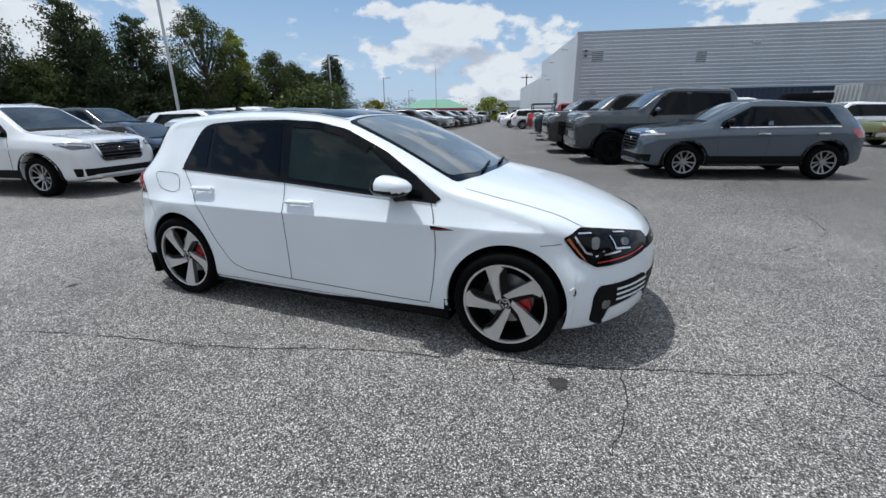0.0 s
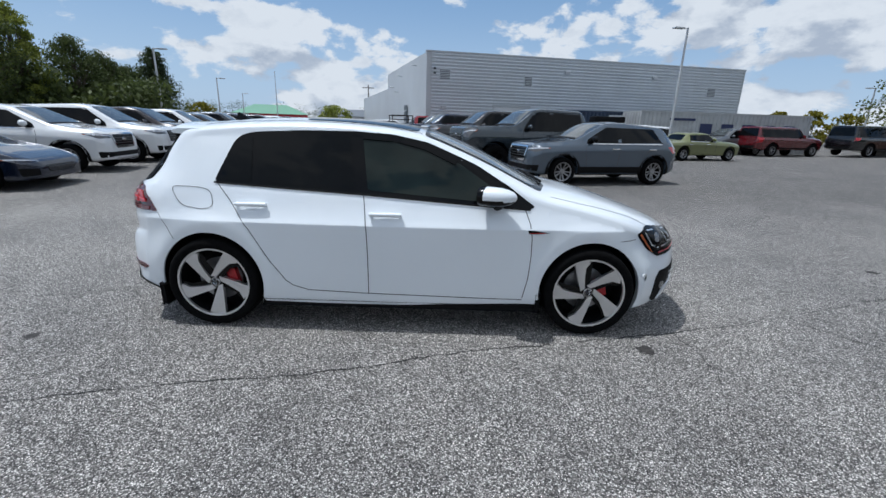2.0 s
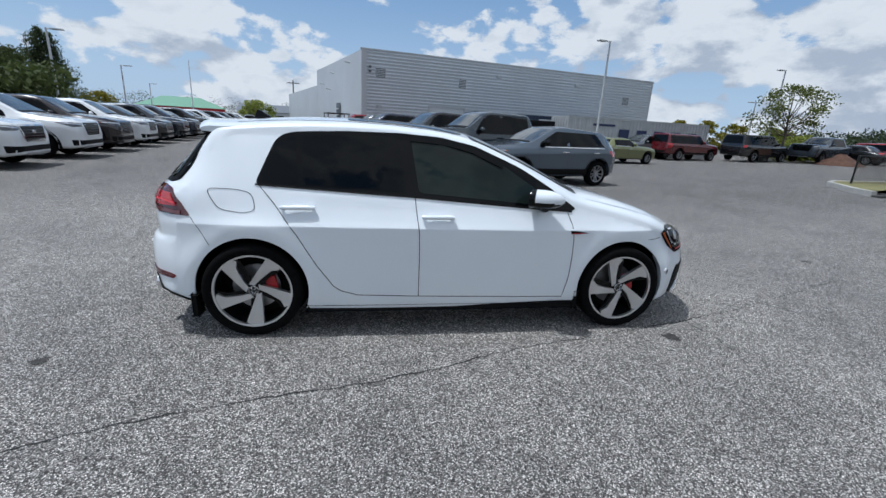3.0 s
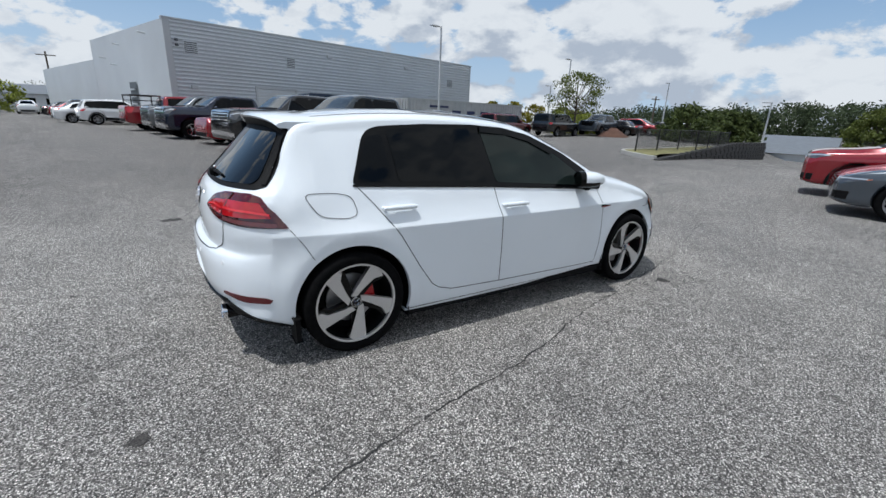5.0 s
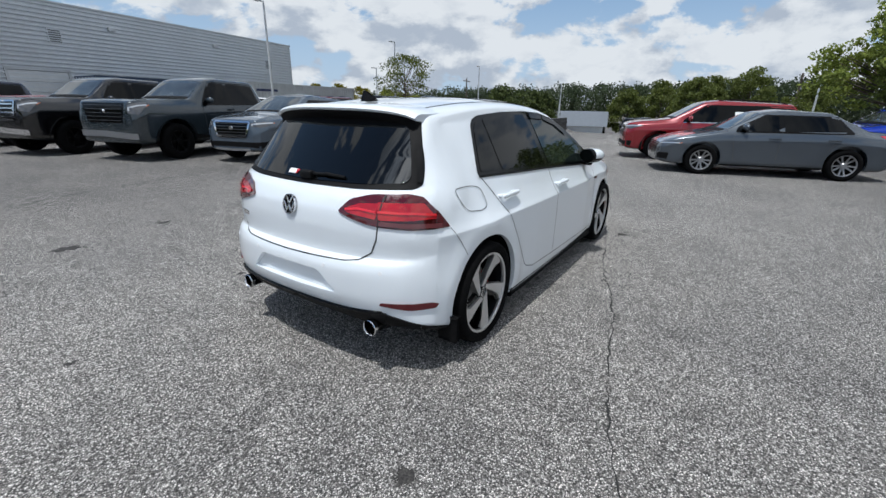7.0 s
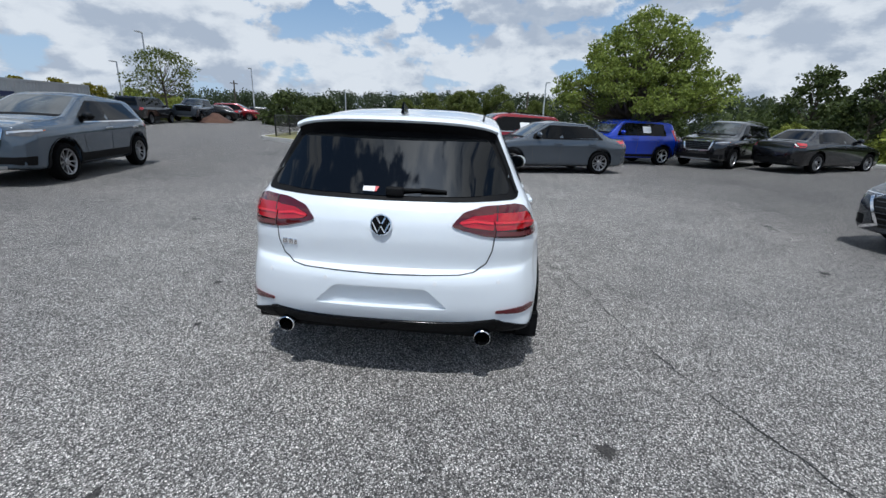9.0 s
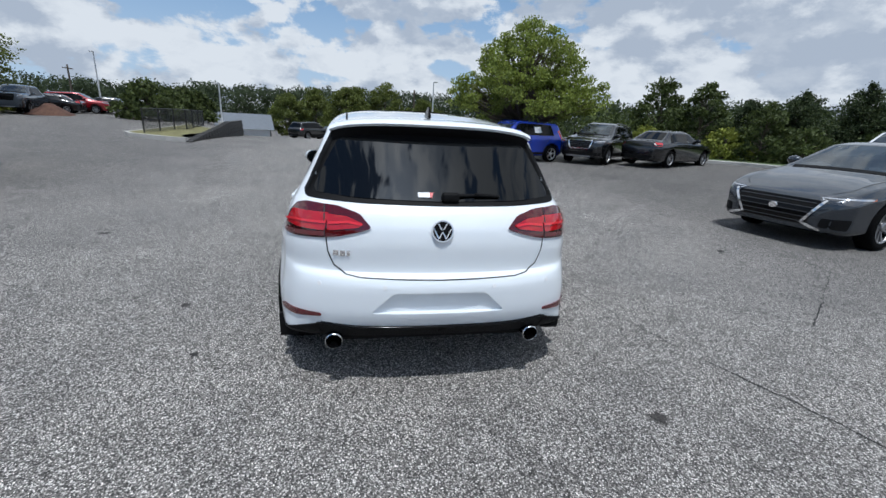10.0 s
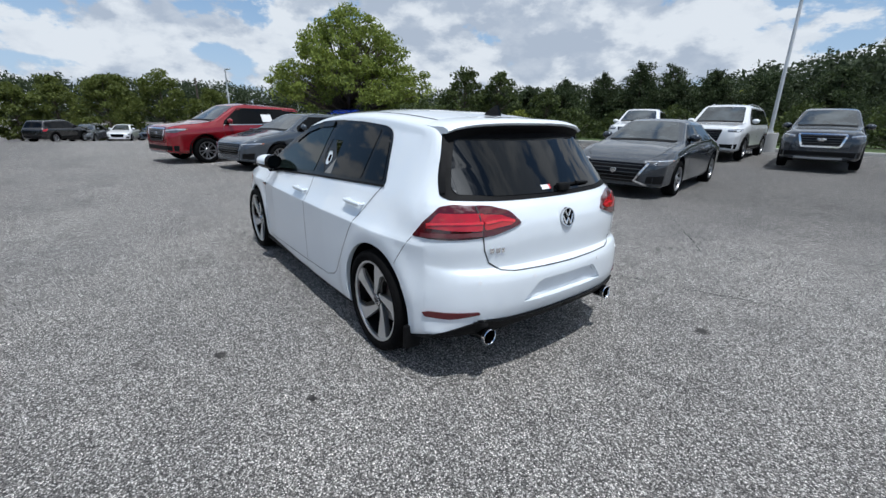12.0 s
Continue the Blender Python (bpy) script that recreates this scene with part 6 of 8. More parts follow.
def hatch_body():
    rows = spline([(*o, *s, *fall_back(*o)) for o, s in zip(OUTLINE, SHAPE_ALONG)])
    ring = [r[:2] for r in rows]
    area = sum(ring[k - 1][0] * ring[k][1] - ring[k][0] * ring[k - 1][1] for k in range(len(ring)))
    ins = inward(ring)
    if area < 0:
        ins = [-v for v in ins]
    bm = bmesh.new()
    angles = [radians(90 * k / 13) for k in range(14)]
    edge = []
    for r in rows:
        edge.append(r[:2] + r[4:6] * r[2])
    # soften the corner line a little
    for _ in range(9):
        edge = [(edge[k - 1] + 2 * edge[k] + edge[(k + 1) % len(edge)]) / 4 for k in range(len(edge))]
    grid = {}
    for s in (-1,):
        for j, a in enumerate(angles):
            for k, r in enumerate(rows):
                # at the ends the curve stops short of square, to run on into the tapering side
                cut = 1 - 0.115 * smooth(-1.62, -1.95, r[0]) * smooth(0.25, 0.4, r[1]) - 0.19 * smooth(1.75, 2.0, r[0]) * smooth(0.86, 0.72, r[1])
                last_t = math.sin(radians(90) * cut) ** (2 / r[3])
                last_back = 1 - max(0.0, math.cos(radians(90) * cut)) ** (2 / r[3])
                t = math.sin(a * cut) ** (2 / r[3]) / last_t if j < 13 else 1.0
                back = (1 - math.cos(a * cut) ** (2 / r[3])) / last_back if j < 13 else 1.0
                q = r[:2] + (edge[k] - r[:2]) * back
                grid[s, j, k] = bm.verts.new((q[0], s * half_width(*edge[k]) * t, q[1]))
    N, M = len(rows), len(angles)
    for s in (-1,):
        for j in range(M - 1):
            for k in range(N):
                quad = (grid[s, j, k], grid[s, j, (k + 1) % N], grid[s, j + 1, (k + 1) % N], grid[s, j + 1, k])
                bm.faces.new(quad if s > 0 else quad[::-1])
        last = [grid[s, M - 1, k] for k in range(N)]
        for v in last:
            v.co.y = s * 0.8
        face = bm.faces.new(last if s > 0 else last[::-1])
        made = bmesh.ops.triangulate(bm, faces=[face])["faces"]
        cuts = [(Vector((1, 0, 0)), v) for v in np.arange(-2.0, 2.1, 0.05)] + [(Vector((0, 0, 1)), v) for v in list(np.arange(0.22, 0.74, 0.045)) + [0.752, 0.7635, 0.7665, 0.785, 0.81] + list(np.arange(0.85, 1.4, 0.045))]
        region = set(made)
        for no, v in cuts:
            geom = list(region) + list({e for f in region for e in f.edges}) + list({w for f in region for w in f.verts})
            bmesh.ops.bisect_plane(bm, geom=geom, plane_co=no * v, plane_no=no, dist=1e-5)
            region = {f for f in bm.faces if all(abs(w.co.y - s * 0.8) < 1e-6 for w in f.verts)}
        for w in {w for f in region for w in f.verts}:
            w.co.y = s * half_width(w.co.x, w.co.z)
        # ease the line where the curves of nose and tail run into the side
        seam_verts = {w for f in region for w in f.verts if any(g not in region for g in w.link_faces)}
        seam_verts = {w for w in seam_verts if (w.co.x < -1.42 and 0.24 < w.co.z < 1.30) or (w.co.x > 1.60 and 0.22 < w.co.z < 0.72)}
        bmesh.ops.triangulate(bm, faces=list({f for w in seam_verts for f in w.link_faces if len(f.verts) > 4}))
        near = set(seam_verts)
        for _ in range(2):
            near |= {e.other_vert(w) for w in near for e in w.link_edges}
        near = [w for w in near if (w.co.x < -1.40 and 0.24 < w.co.z < 1.33 and abs(w.co.y) > 0.45) or (w.co.x > 1.56 and 0.22 < w.co.z < 0.72 and abs(w.co.y) > 0.5)]
        for _ in range(8):
            bmesh.ops.smooth_vert(bm, verts=near, factor=0.5, use_axis_x=True, use_axis_y=True, use_axis_z=True)
    bmesh.ops.remove_doubles(bm, verts=bm.verts[:], dist=0.002)
    # the left half mirrors the right
    twin = bmesh.ops.duplicate(bm, geom=bm.verts[:] + bm.edges[:] + bm.faces[:])["geom"]
    for v in twin:
        if isinstance(v, bmesh.types.BMVert):
            v.co.y = -v.co.y
    bmesh.ops.reverse_faces(bm, faces=[f for f in twin if isinstance(f, bmesh.types.BMFace)])
    bmesh.ops.remove_doubles(bm, verts=[v for v in bm.verts if abs(v.co.y) < 1e-5], dist=0.0004)
    bmesh.ops.recalc_face_normals(bm, faces=bm.faces[:])
    work = bpy.data.objects.new("work", mesh_of(bm, "work"))
    scene.collection.objects.link(work)
    cutters = []
    for x in (1.3155, -1.3155):
        cut = bmesh.new()
        for s in (-1, 1):
            tube(cut, (x, s * 1.3, 0.325), (x, s * 0.56, 0.325), 0.357, n=56)
        cutters.append(cut)
    plate = bmesh.new()
    shape = rounded([(0.25, 0.578), (-0.25, 0.578), (-0.375, 0.448), (0.375, 0.448)], 0.03, 3)
    a = [plate.verts.new((-2.3, y, z)) for y, z in shape]
    b = [plate.verts.new((-2.048, y * 0.93, 0.52 + (z - 0.52) * 0.84)) for y, z in shape]
    plate.faces.new(a)
    plate.faces.new(b[::-1])
    for k in range(len(a)):
        plate.faces.new((a[k], b[k], b[(k + 1) % len(b)], a[(k + 1) % len(a)]))
    bmesh.ops.recalc_face_normals(plate, faces=plate.faces[:])
    cutters.append(plate)
    obs = []
    for cut in cutters:
        c = bpy.data.objects.new("cut", mesh_of(cut, "cut"))
        scene.collection.objects.link(c)
        obs.append(c)
        mod = work.modifiers.new("cut", "BOOLEAN")
        mod.object, mod.operation, mod.solver = c, "DIFFERENCE", "EXACT"
    me = bpy.data.meshes.new_from_object(work.evaluated_get(bpy.context.evaluated_depsgraph_get()))
    for o in [work, *obs]:
        bpy.data.objects.remove(o)
    me.name = "body"
    me.materials.clear()
    me.polygons.foreach_set("use_smooth", [True] * len(me.polygons))
    me.set_sharp_from_angle(angle=radians(32))
    return me


def hatch_wheel(parent, x, side, turn):
    wheel = new("wheel")
    wheel.parent = parent
    wheel.matrix_basis = pose(x, side * 0.757, 0.318, 0, 0, 0 if side < 0 else 180)
    R, h = 0.25, 0.112
    bm = bmesh.new()
    lathe(bm, [(R - 0.01, -h * 0.78), (R + 0.004, -h * 0.93), (R + 0.012, -h * 0.99), (R + 0.035, -h * 1.04), (0.306, -h * 0.96), (0.314, -h * 0.84), (0.318, -h * 0.5), (0.318, h * 0.5), (0.314, h * 0.85), (0.30, h), (R, h), (R - 0.01, h * 0.7)], 64)
    part("tyre", bm, rubber, wheel, smooth=True, angle=50)
    bm = bmesh.new()
    lathe(bm, [(R - 0.014, -h * 0.80), (R - 0.012, -h * 0.88), (R + 0.001, -h * 0.90), (R + 0.003, -h * 0.80), (R - 0.012, -h * 0.6), (R - 0.014, -h * 0.80)], 64)
    part("rim_edge", bm, alloy, wheel, smooth=True, angle=40)
    bm = bmesh.new()
    lathe(bm, [(R - 0.012, -h * 0.75), (R - 0.02, -h * 0.3), (R - 0.03, h * 0.6), (0.0005, h * 0.6)], 48)
    part("barrel", bm, dark_alloy, wheel, smooth=True, angle=50)
    bm = bmesh.new()
    lathe(bm, [(0.0005, h * 0.1), (0.155, h * 0.1), (0.155, h * 0.25), (0.0005, h * 0.25)], 40)
    part("brake_disc", bm, silver_alloy, wheel, "dull steel brake disc", smooth=True, angle=40)
    bm = bmesh.new()
    for k in range(10):
        soft_box(bm, 0.075 + 0.013 * (k % 5), 0.088 + 0.013 * (k % 5), -h * 0.30, h * 0.3, -0.06, 0.06, 0.006) if k < 5 else None
    m = pose(0, 0, 0, 0, -12 if side < 0 else 192, 0)
    for v in bm.verts:
        v.co = m @ v.co
    part("brake_caliper", bm, red_caliper, wheel, "red painted brake caliper", smooth=True, angle=40)
    shape = [(-0.225, 0.925), (-0.21, 0.45), (-0.19, 0.07), (-0.06, 0.13), (-0.025, 0.40), (0.055, 0.73), (0.21, 0.88), (0.12, 0.945), (0.0, 0.96), (-0.12, 0.95)]
    for k in range(5):
        a = radians(turn + 72 * k)
        c, s = math.cos(a), math.sin(a)
        bm = bmesh.new()
        dish = lambda u, v: -h * (0.62 + 0.22 * min(1.0, math.hypot(u, v)))
        front, back = [], []
        for u, v in shape:
            p = (R * (u * c - v * s), R * (u * s + v * c))
            front.append(bm.verts.new((p[0], dish(u, v), p[1])))
            back.append(bm.verts.new((p[0] * 0.98, dish(u, v) + 0.035, p[1] * 0.98)))
        bm.faces.new(front)
        for i in range(len(front)):
            j = (i + 1) % len(front)
            bm.faces.new((front[i], back[i], back[j], front[j]))
        bmesh.ops.triangulate(bm, faces=[f for f in bm.faces if len(f.verts) > 4])
        bmesh.ops.recalc_face_normals(bm, faces=bm.faces[:])
        part("spoke", bm, alloy, wheel, angle=20)
        bm = bmesh.new()
        dark = [(-0.05, 0.12), (0.0, 0.42), (0.08, 0.73), (0.23, 0.87), (0.27, 0.83), (0.13, 0.62), (0.07, 0.05)]
        ring_f = [bm.verts.new((R * (u * c - v * s), dish(u, v) + 0.012, R * (u * s + v * c))) for u, v in dark]
        ring_b = [bm.verts.new((w.co.x, w.co.y + 0.03, w.co.z)) for w in ring_f]
        bm.faces.new(ring_f)
        for i in range(len(dark)):
            j = (i + 1) % len(dark)
            bm.faces.new((ring_f[i], ring_b[i], ring_b[j], ring_f[j]))
        bmesh.ops.triangulate(bm, faces=[f for f in bm.faces if len(f.verts) > 4])
        bmesh.ops.recalc_face_normals(bm, faces=bm.faces[:])
        part("dark_spoke", bm, gloss_black, wheel)
    bm = bmesh.new()
    lathe(bm, [(0.0005, -h * 0.70), (0.028, -h * 0.70), (0.034, -h * 0.66), (0.052, -h * 0.6), (0.058, -h * 0.4)], 28)
    part("hub", bm, gloss_black, wheel, smooth=True, angle=35)
    bm = bmesh.new()
    lathe(bm, [(0.027, -h * 0.70), (0.0275, -h * 0.725), (0.0315, -h * 0.725), (0.033, -h * 0.68)], 28)
    for z in (0.012, -0.012):
        for sx in (-1, 1):
            tube(bm, (sx * 0.016, -h * 0.715, z + 0.008), (sx * 0.004, -h * 0.715, z - 0.008), 0.0025, n=6)
    part("centre_cap", bm, chrome, wheel, "chrome-edged centre cap", smooth=True, angle=40)
    return wheel


def curve_strip(bm, points, rx, rz):
    """A rounded bar of elliptical section along points that run across the car."""
    rings = []
    for p in points:
        rings.append([bm.verts.new((p[0] + rx * math.cos(k * math.tau / 10), p[1], p[2] + rz * math.sin(k * math.tau / 10))) for k in range(10)])
    for a, b in zip(rings, rings[1:]):
        for k in range(10):
            bm.faces.new((a[k], a[(k + 1) % 10], b[(k + 1) % 10], b[k]))
    bm.faces.new(rings[0][::-1])
    bm.faces.new(rings[-1])
    bmesh.ops.recalc_face_normals(bm, faces=bm.faces[:])


mirror_tint = material("mirror_glass", (0.10, 0.105, 0.115), 0.03, 1.0)
liner_black = material("arch_liner", (0.004, 0.004, 0.004), 0.95, spec=0.05)
hatch_glass = material("hatch_glass", (0.002, 0.0025, 0.003), 0.015, spec=0.38)
# pale base: part of the screen's sky reflection is put into its colour
clear_screen = material("windscreen_glass", (0.15, 0.165, 0.17), 0.02, spec=1.0, vary=0.35, vary_scale=2.5)
reflector_red = material("reflector_red", (0.10, 0.004, 0.008), 0.2, coat=0.5)
front_glass = material("front_side_glass", (0.012, 0.018, 0.016), 0.02, spec=0.25, vary=0.3, vary_scale=3)
tail_clear = material("tail_lamp_clear", (0.13, 0.03, 0.034), 0.15, coat=1.0)


def hatchback():
    root = tagged(new("hatchback"), "white five-door hatchback with tinted windows and two-tone alloy wheels", "car")
    body = hatch_body()
    part_of("body", body, white_paint, root, "glossy white painted body")
    skin = Skin(body)
    for x, turn in ((1.3155, 16), (-1.3155, 36)):
        for side in (-1, 1):
            hatch_wheel(root, x, side, turn if side < 0 else turn + 20)
    glazing = [(-1.287, 1.012), (-0.27, 0.963), (0.87, 0.892), (0.90, 0.908), (0.73, 1.030), (0.50, 1.165), (0.395, 1.210), (0.16, 1.304), (-0.08, 1.350), (-0.36, 1.366), (-0.73, 1.362), (-1.06, 1.340), (-1.135, 1.318), (-1.178, 1.275), (-1.21, 1.20)]
    panes = {
        "front_window": [(-0.235, 0.985), (0.655, 0.925), (0.68, 0.965), (0.60, 1.030), (0.38, 1.172), (0.15, 1.278), (-0.08, 1.326), (-0.29, 1.338)],
        "rear_window_side": [(-0.985, 1.016), (-0.315, 0.987), (-0.385, 1.340), (-0.73, 1.338), (-1.012, 1.320)],
        "quarter_window": [(-1.250, 1.030), (-1.028, 1.018), (-1.052, 1.315), (-1.115, 1.300), (-1.155, 1.262), (-1.185, 1.195)],
    }
    for view, s in (("right", -1), ("left", 1)):
        part_of("window_frame", skin.patch("window_frame", view, rounded(glazing, 0.03, 3), 0.004, 0.03), gloss_black, root, "gloss black window surround")
        for n, o in panes.items():
            part_of(n, skin.patch(n, view, rounded(o, 0.025, 3), 0.007, 0.10, 0.002), front_glass if n == "front_window" else dark_glass, root, "dark tinted glass")
        part_of("belt_moulding", skin.seam("belt_moulding", view, [(-1.285, 1.007), (-0.27, 0.958), (0.87, 0.887)], 0.014, 0.006), black_plastic, root)
        part_of("wind_deflector", skin.seam("wind_deflector", view, [(-0.29, 1.330), (-0.06, 1.318), (0.15, 1.270), (0.36, 1.178)], 0.045, 0.016), gloss_black, root, "smoked wind deflector")
        for line in ([(-0.262, 0.955), (-0.25, 0.85), (-0.235, 0.735), (-0.228, 0.55), (-0.226, 0.28)],
                     [(0.835, 0.888), (0.868, 0.80), (0.884, 0.70), (0.886, 0.58), (0.874, 0.42), (0.846, 0.275)],
                     [(-1.262, 1.005), (-1.17, 0.90), (-1.03, 0.715), (-0.90, 0.50), (-0.835, 0.41), (-0.80, 0.36), (-0.75, 0.325), (-0.66, 0.30)],
                     [(-0.66, 0.295), (-0.226, 0.28), (0.846, 0.262)]):
            part_of("door_gap", skin.seam("door_gap", view, line, 0.0055, 0.0012, 0.025), seam_dark, root)
        part_of("bumper_gap", skin.seam("bumper_gap", view, [(-1.665, 0.80), (-1.60, 0.71), (-1.555, 0.63)], 0.004, 0.001), seam_dark, root)
        part_of("bumper_gap", skin.seam("bumper_gap", view, [(1.612, 0.706), (1.56, 0.697), (1.50, 0.692)], 0.004, 0.001), seam_dark, root)
        # door handles
        for hx, hz in ((-1.02, 0.878), (-0.11, 0.838)):
            p, n = skin.meet(view, hx, hz)
            bm = bmesh.new()
            for a, b, r0, r1 in ((-0.108, -0.085, 0.008, 0.014), (-0.085, 0.075, 0.014, 0.016), (0.075, 0.112, 0.016, 0.012)):
                tube(bm, (a, s * 0.03, 0), (b, s * 0.03, 0.002), r0, r1, 12)
            for e in (-0.095, 0.095):
                tube(bm, (e, s * 0.03, 0), (e, -s * 0.02, 0), 0.011, n=8)
            bmesh.ops.recalc_face_normals(bm, faces=bm.faces[:])
            part("door_handle", bm, white_paint, root, "white door handle", smooth=True, angle=40, at=Matrix.Translation(p))
            part_of("handle_recess", skin.patch("handle_recess", view, rounded([(hx - 0.05, hz + 0.012), (hx + 0.055, hz + 0.012), (hx + 0.045, hz - 0.038), (hx - 0.035, hz - 0.038)], 0.02), 0.002, 0.03), white_paint, root)
        if s < 0:
            part_of("fuel_flap_gap", skin.seam("fuel_flap_gap", view, rounded([(-1.58, 0.978), (-1.40, 0.974), (-1.30, 0.955), (-1.278, 0.850), (-1.35, 0.832), (-1.50, 0.852)], 0.05, 5), 0.004, 0.003, closed=True), seam_dark, root)
        part_of("fender_badge", skin.patch("fender_badge", view, [(0.853, 0.762), (0.91, 0.758), (1.0, 0.744), (0.91, 0.736), (0.858, 0.738)], 0.004, 0.05), gloss_black, root, "small chrome fender badge with a red line")
        part_of("badge_line", skin.seam("badge_line", view, [(0.862, 0.743), (0.97, 0.744)], 0.0045, 0.007), red_caliper, root)
        # sill, mud flaps
        bm = bmesh.new()
        soft_box(bm, -0.97, 0.97, s * 0.70, s * 0.853, 0.172, 0.214, 0.014)
        part("side_skirt", bm, black_plastic, root, "satin black side skirt", smooth=True, angle=40)
        for hx in (1.3155, -1.3155):
            bm = bmesh.new()
            lathe(bm, [(0.0005, s * 0.57), (0.352, s * 0.57), (0.3555, s * 0.60), (0.3555, s * 0.845)], 56)
            for v in bm.verts:
                v.co += Vector((hx, 0, 0.325))
                if abs(v.co.y) > 0.8:
                    v.co.y = s * min(0.845, half_width(v.co.x, max(0.2, v.co.z)) - (0.045 if v.co.x > 1.58 else 0.012))
            bmesh.ops.delete(bm, geom=[f for f in bm.faces if f.calc_center_median().z < 0.20], context="FACES")
            part("wheel_arch_liner", bm, liner_black, root, "black wheel arch liner", smooth=True, angle=50)
        for hx, low, wide in ((0.962, 0.11, 0.03), (-1.674, 0.095, 0.03)):
            bm = bmesh.new()
            soft_box(bm, hx - wide * 0.5, hx + wide * 0.5, s * 0.76, s * 0.860, low + 0.06, 0.30, 0.010)
            for v in bm.verts:
                v.co.x += (0.34 - v.co.z) * (-0.05 if hx > 0 else 0.03)
            part("mud_flap", bm, black_plastic, root, "black rubber mud flap", smooth=True, angle=40)
        # tail lights: one piece on the wing, one on the hatch
        outer = [(-1.655, 0.808), (-1.715, 0.905), (-1.775, 0.972), (-1.93, 0.958), (-1.93, 0.825), (-1.80, 0.808)]
        corner = "rear_" + view
        split_at = skin.meet("rear", s * 0.566, 0.90)[0]
        cut = (split_at.x + abs(split_at.y)) / math.sqrt(2) + 0.004
        outer = [(-0.612, 0.806), (-0.672, 0.885), (-0.755, 0.966), (-0.82, 0.980), (cut - 0.02, 0.975), (cut - 0.02, 0.826), (-0.80, 0.812)]
        tail = part_of("tail_light", skin.patch("tail_light", corner, rounded(outer, 0.010, 2), 0.006, 0.03), tail_dark, root, "dark red tail lamp")
        part_of("red_band", skin.patch("red_band", corner, rounded([(-0.69, 0.862), (-0.755, 0.938), (cut - 0.01, 0.940), (cut - 0.01, 0.860)], 0.01, 2), 0.012, 0.03), tail_red, tail, "lit red reflector band")
        part_of("light_bar", skin.seam("light_bar", corner, [(-0.70, 0.880), (-0.80, 0.893), (cut - 0.01, 0.897)], 0.012, 0.016), tail_bright, tail)
        part_of("clear_band", skin.seam("clear_band", corner, [(-0.665, 0.824), (-0.80, 0.834), (cut - 0.01, 0.845)], 0.022, 0.0115), tail_clear, tail)
        rim_y = s
        inner = [(rim_y * 0.572, 0.975), (rim_y * 0.50, 0.972), (rim_y * 0.40, 0.945), (rim_y * 0.345, 0.885), (rim_y * 0.40, 0.865), (rim_y * 0.50, 0.838), (rim_y * 0.572, 0.826)]
        tail = part_of("tail_light", skin.patch("tail_light", "rear", rounded(inner, 0.012, 2), 0.009, 0.03), tail_dark, root, "dark red tail lamp")
        part_of("lamp_gap", skin.seam("lamp_gap", "rear", [(rim_y * 0.569, 0.972), (rim_y * 0.569, 0.828)], 0.008, 0.0115), seam_dark, tail)
        part_of("red_band", skin.patch("red_band", "rear", rounded([(rim_y * 0.555, 0.935), (rim_y * 0.46, 0.93), (rim_y * 0.38, 0.90), (rim_y * 0.40, 0.885), (rim_y * 0.555, 0.862)], 0.01, 2), 0.012, 0.03), tail_red, tail, "lit red reflector band")
        part_of("light_bar", skin.seam("light_bar", "rear", [(rim_y * 0.55, 0.895), (rim_y * 0.46, 0.905), (rim_y * 0.39, 0.897)], 0.012, 0.016), tail_bright, tail)
        part_of("rear_reflector", skin.patch("rear_reflector", corner, rounded([(-0.682, 0.418), (-0.70, 0.398), (-0.84, 0.404), (-0.99, 0.426), (-0.985, 0.441), (-0.84, 0.440), (-0.72, 0.432)], 0.006, 2), 0.006, 0.03), reflector_red, root, "slim red rear reflector")
        for y, z in ((0.60, 0.60), (0.28, 0.600)):
            p, n = skin.meet("rear", s * y, z)
            bm = bmesh.new()
            tube(bm, p - n * 0.004, p + n * 0.0025, 0.011, n=14)
            part("parking_sensor", bm, white_plastic, root)
        out = Vector((0.5, s * 0.86, 0)).normalized()
        p = skin.meet(view, 1.693, 0.49)[0] or Vector((1.693, s * 0.81, 0.49))
        bm = bmesh.new()
        tube(bm, Vector((1.698, p.y, 0.452)) - out * 0.03, Vector((1.698, p.y, 0.452)) + out * 0.004, 0.019, n=16)
        part("parking_sensor", bm, white_plastic, root)
        for x, z in ((-1.63, 0.51),):
            p, n = skin.meet(view, x, z)
            bm = bmesh.new()
            tube(bm, p - n * 0.004, p + n * 0.001, 0.011, n=14)
            part("parking_sensor", bm, white_plastic, root)
        # tail pipes
        for nm, mat, prof in (("tail_pipe", gloss_black, [(0.040, -1.93), (0.043, -2.045), (0.043, -2.058), (0.037, -2.055), (0.036, -1.95), (0.0005, -1.95)]),
                              ("pipe_rim", chrome, [(0.0435, -2.040), (0.0445, -2.062), (0.041, -2.066), (0.0375, -2.060), (0.037, -2.03)])):
            bm = bmesh.new()
            lathe(bm, prof, 28)
            for v in bm.verts:
                v.co = Vector((v.co.y + 0.05, v.co.x + s * 0.535, v.co.z + 0.286))
            bmesh.ops.recalc_face_normals(bm, faces=bm.faces[:])
            part(nm, bm, mat, root, "tail pipe with a bright rim" if nm == "tail_pipe" else "", smooth=True, angle=40)
        # wing mirror
        def oval(size, x):
            row = []
            for q in range(28):
                a = q * math.tau / 28
                c, d = math.cos(a), math.sin(a)
                y = 0.088 * size * math.copysign(abs(c) ** 0.95, c)
                z = 0.064 * size * math.copysign(abs(d) ** 0.95, d) * (1 + 0.10 * y * s / 0.088)
                row.append((x - 0.012 * y * s / 0.088, y, z))
            return row

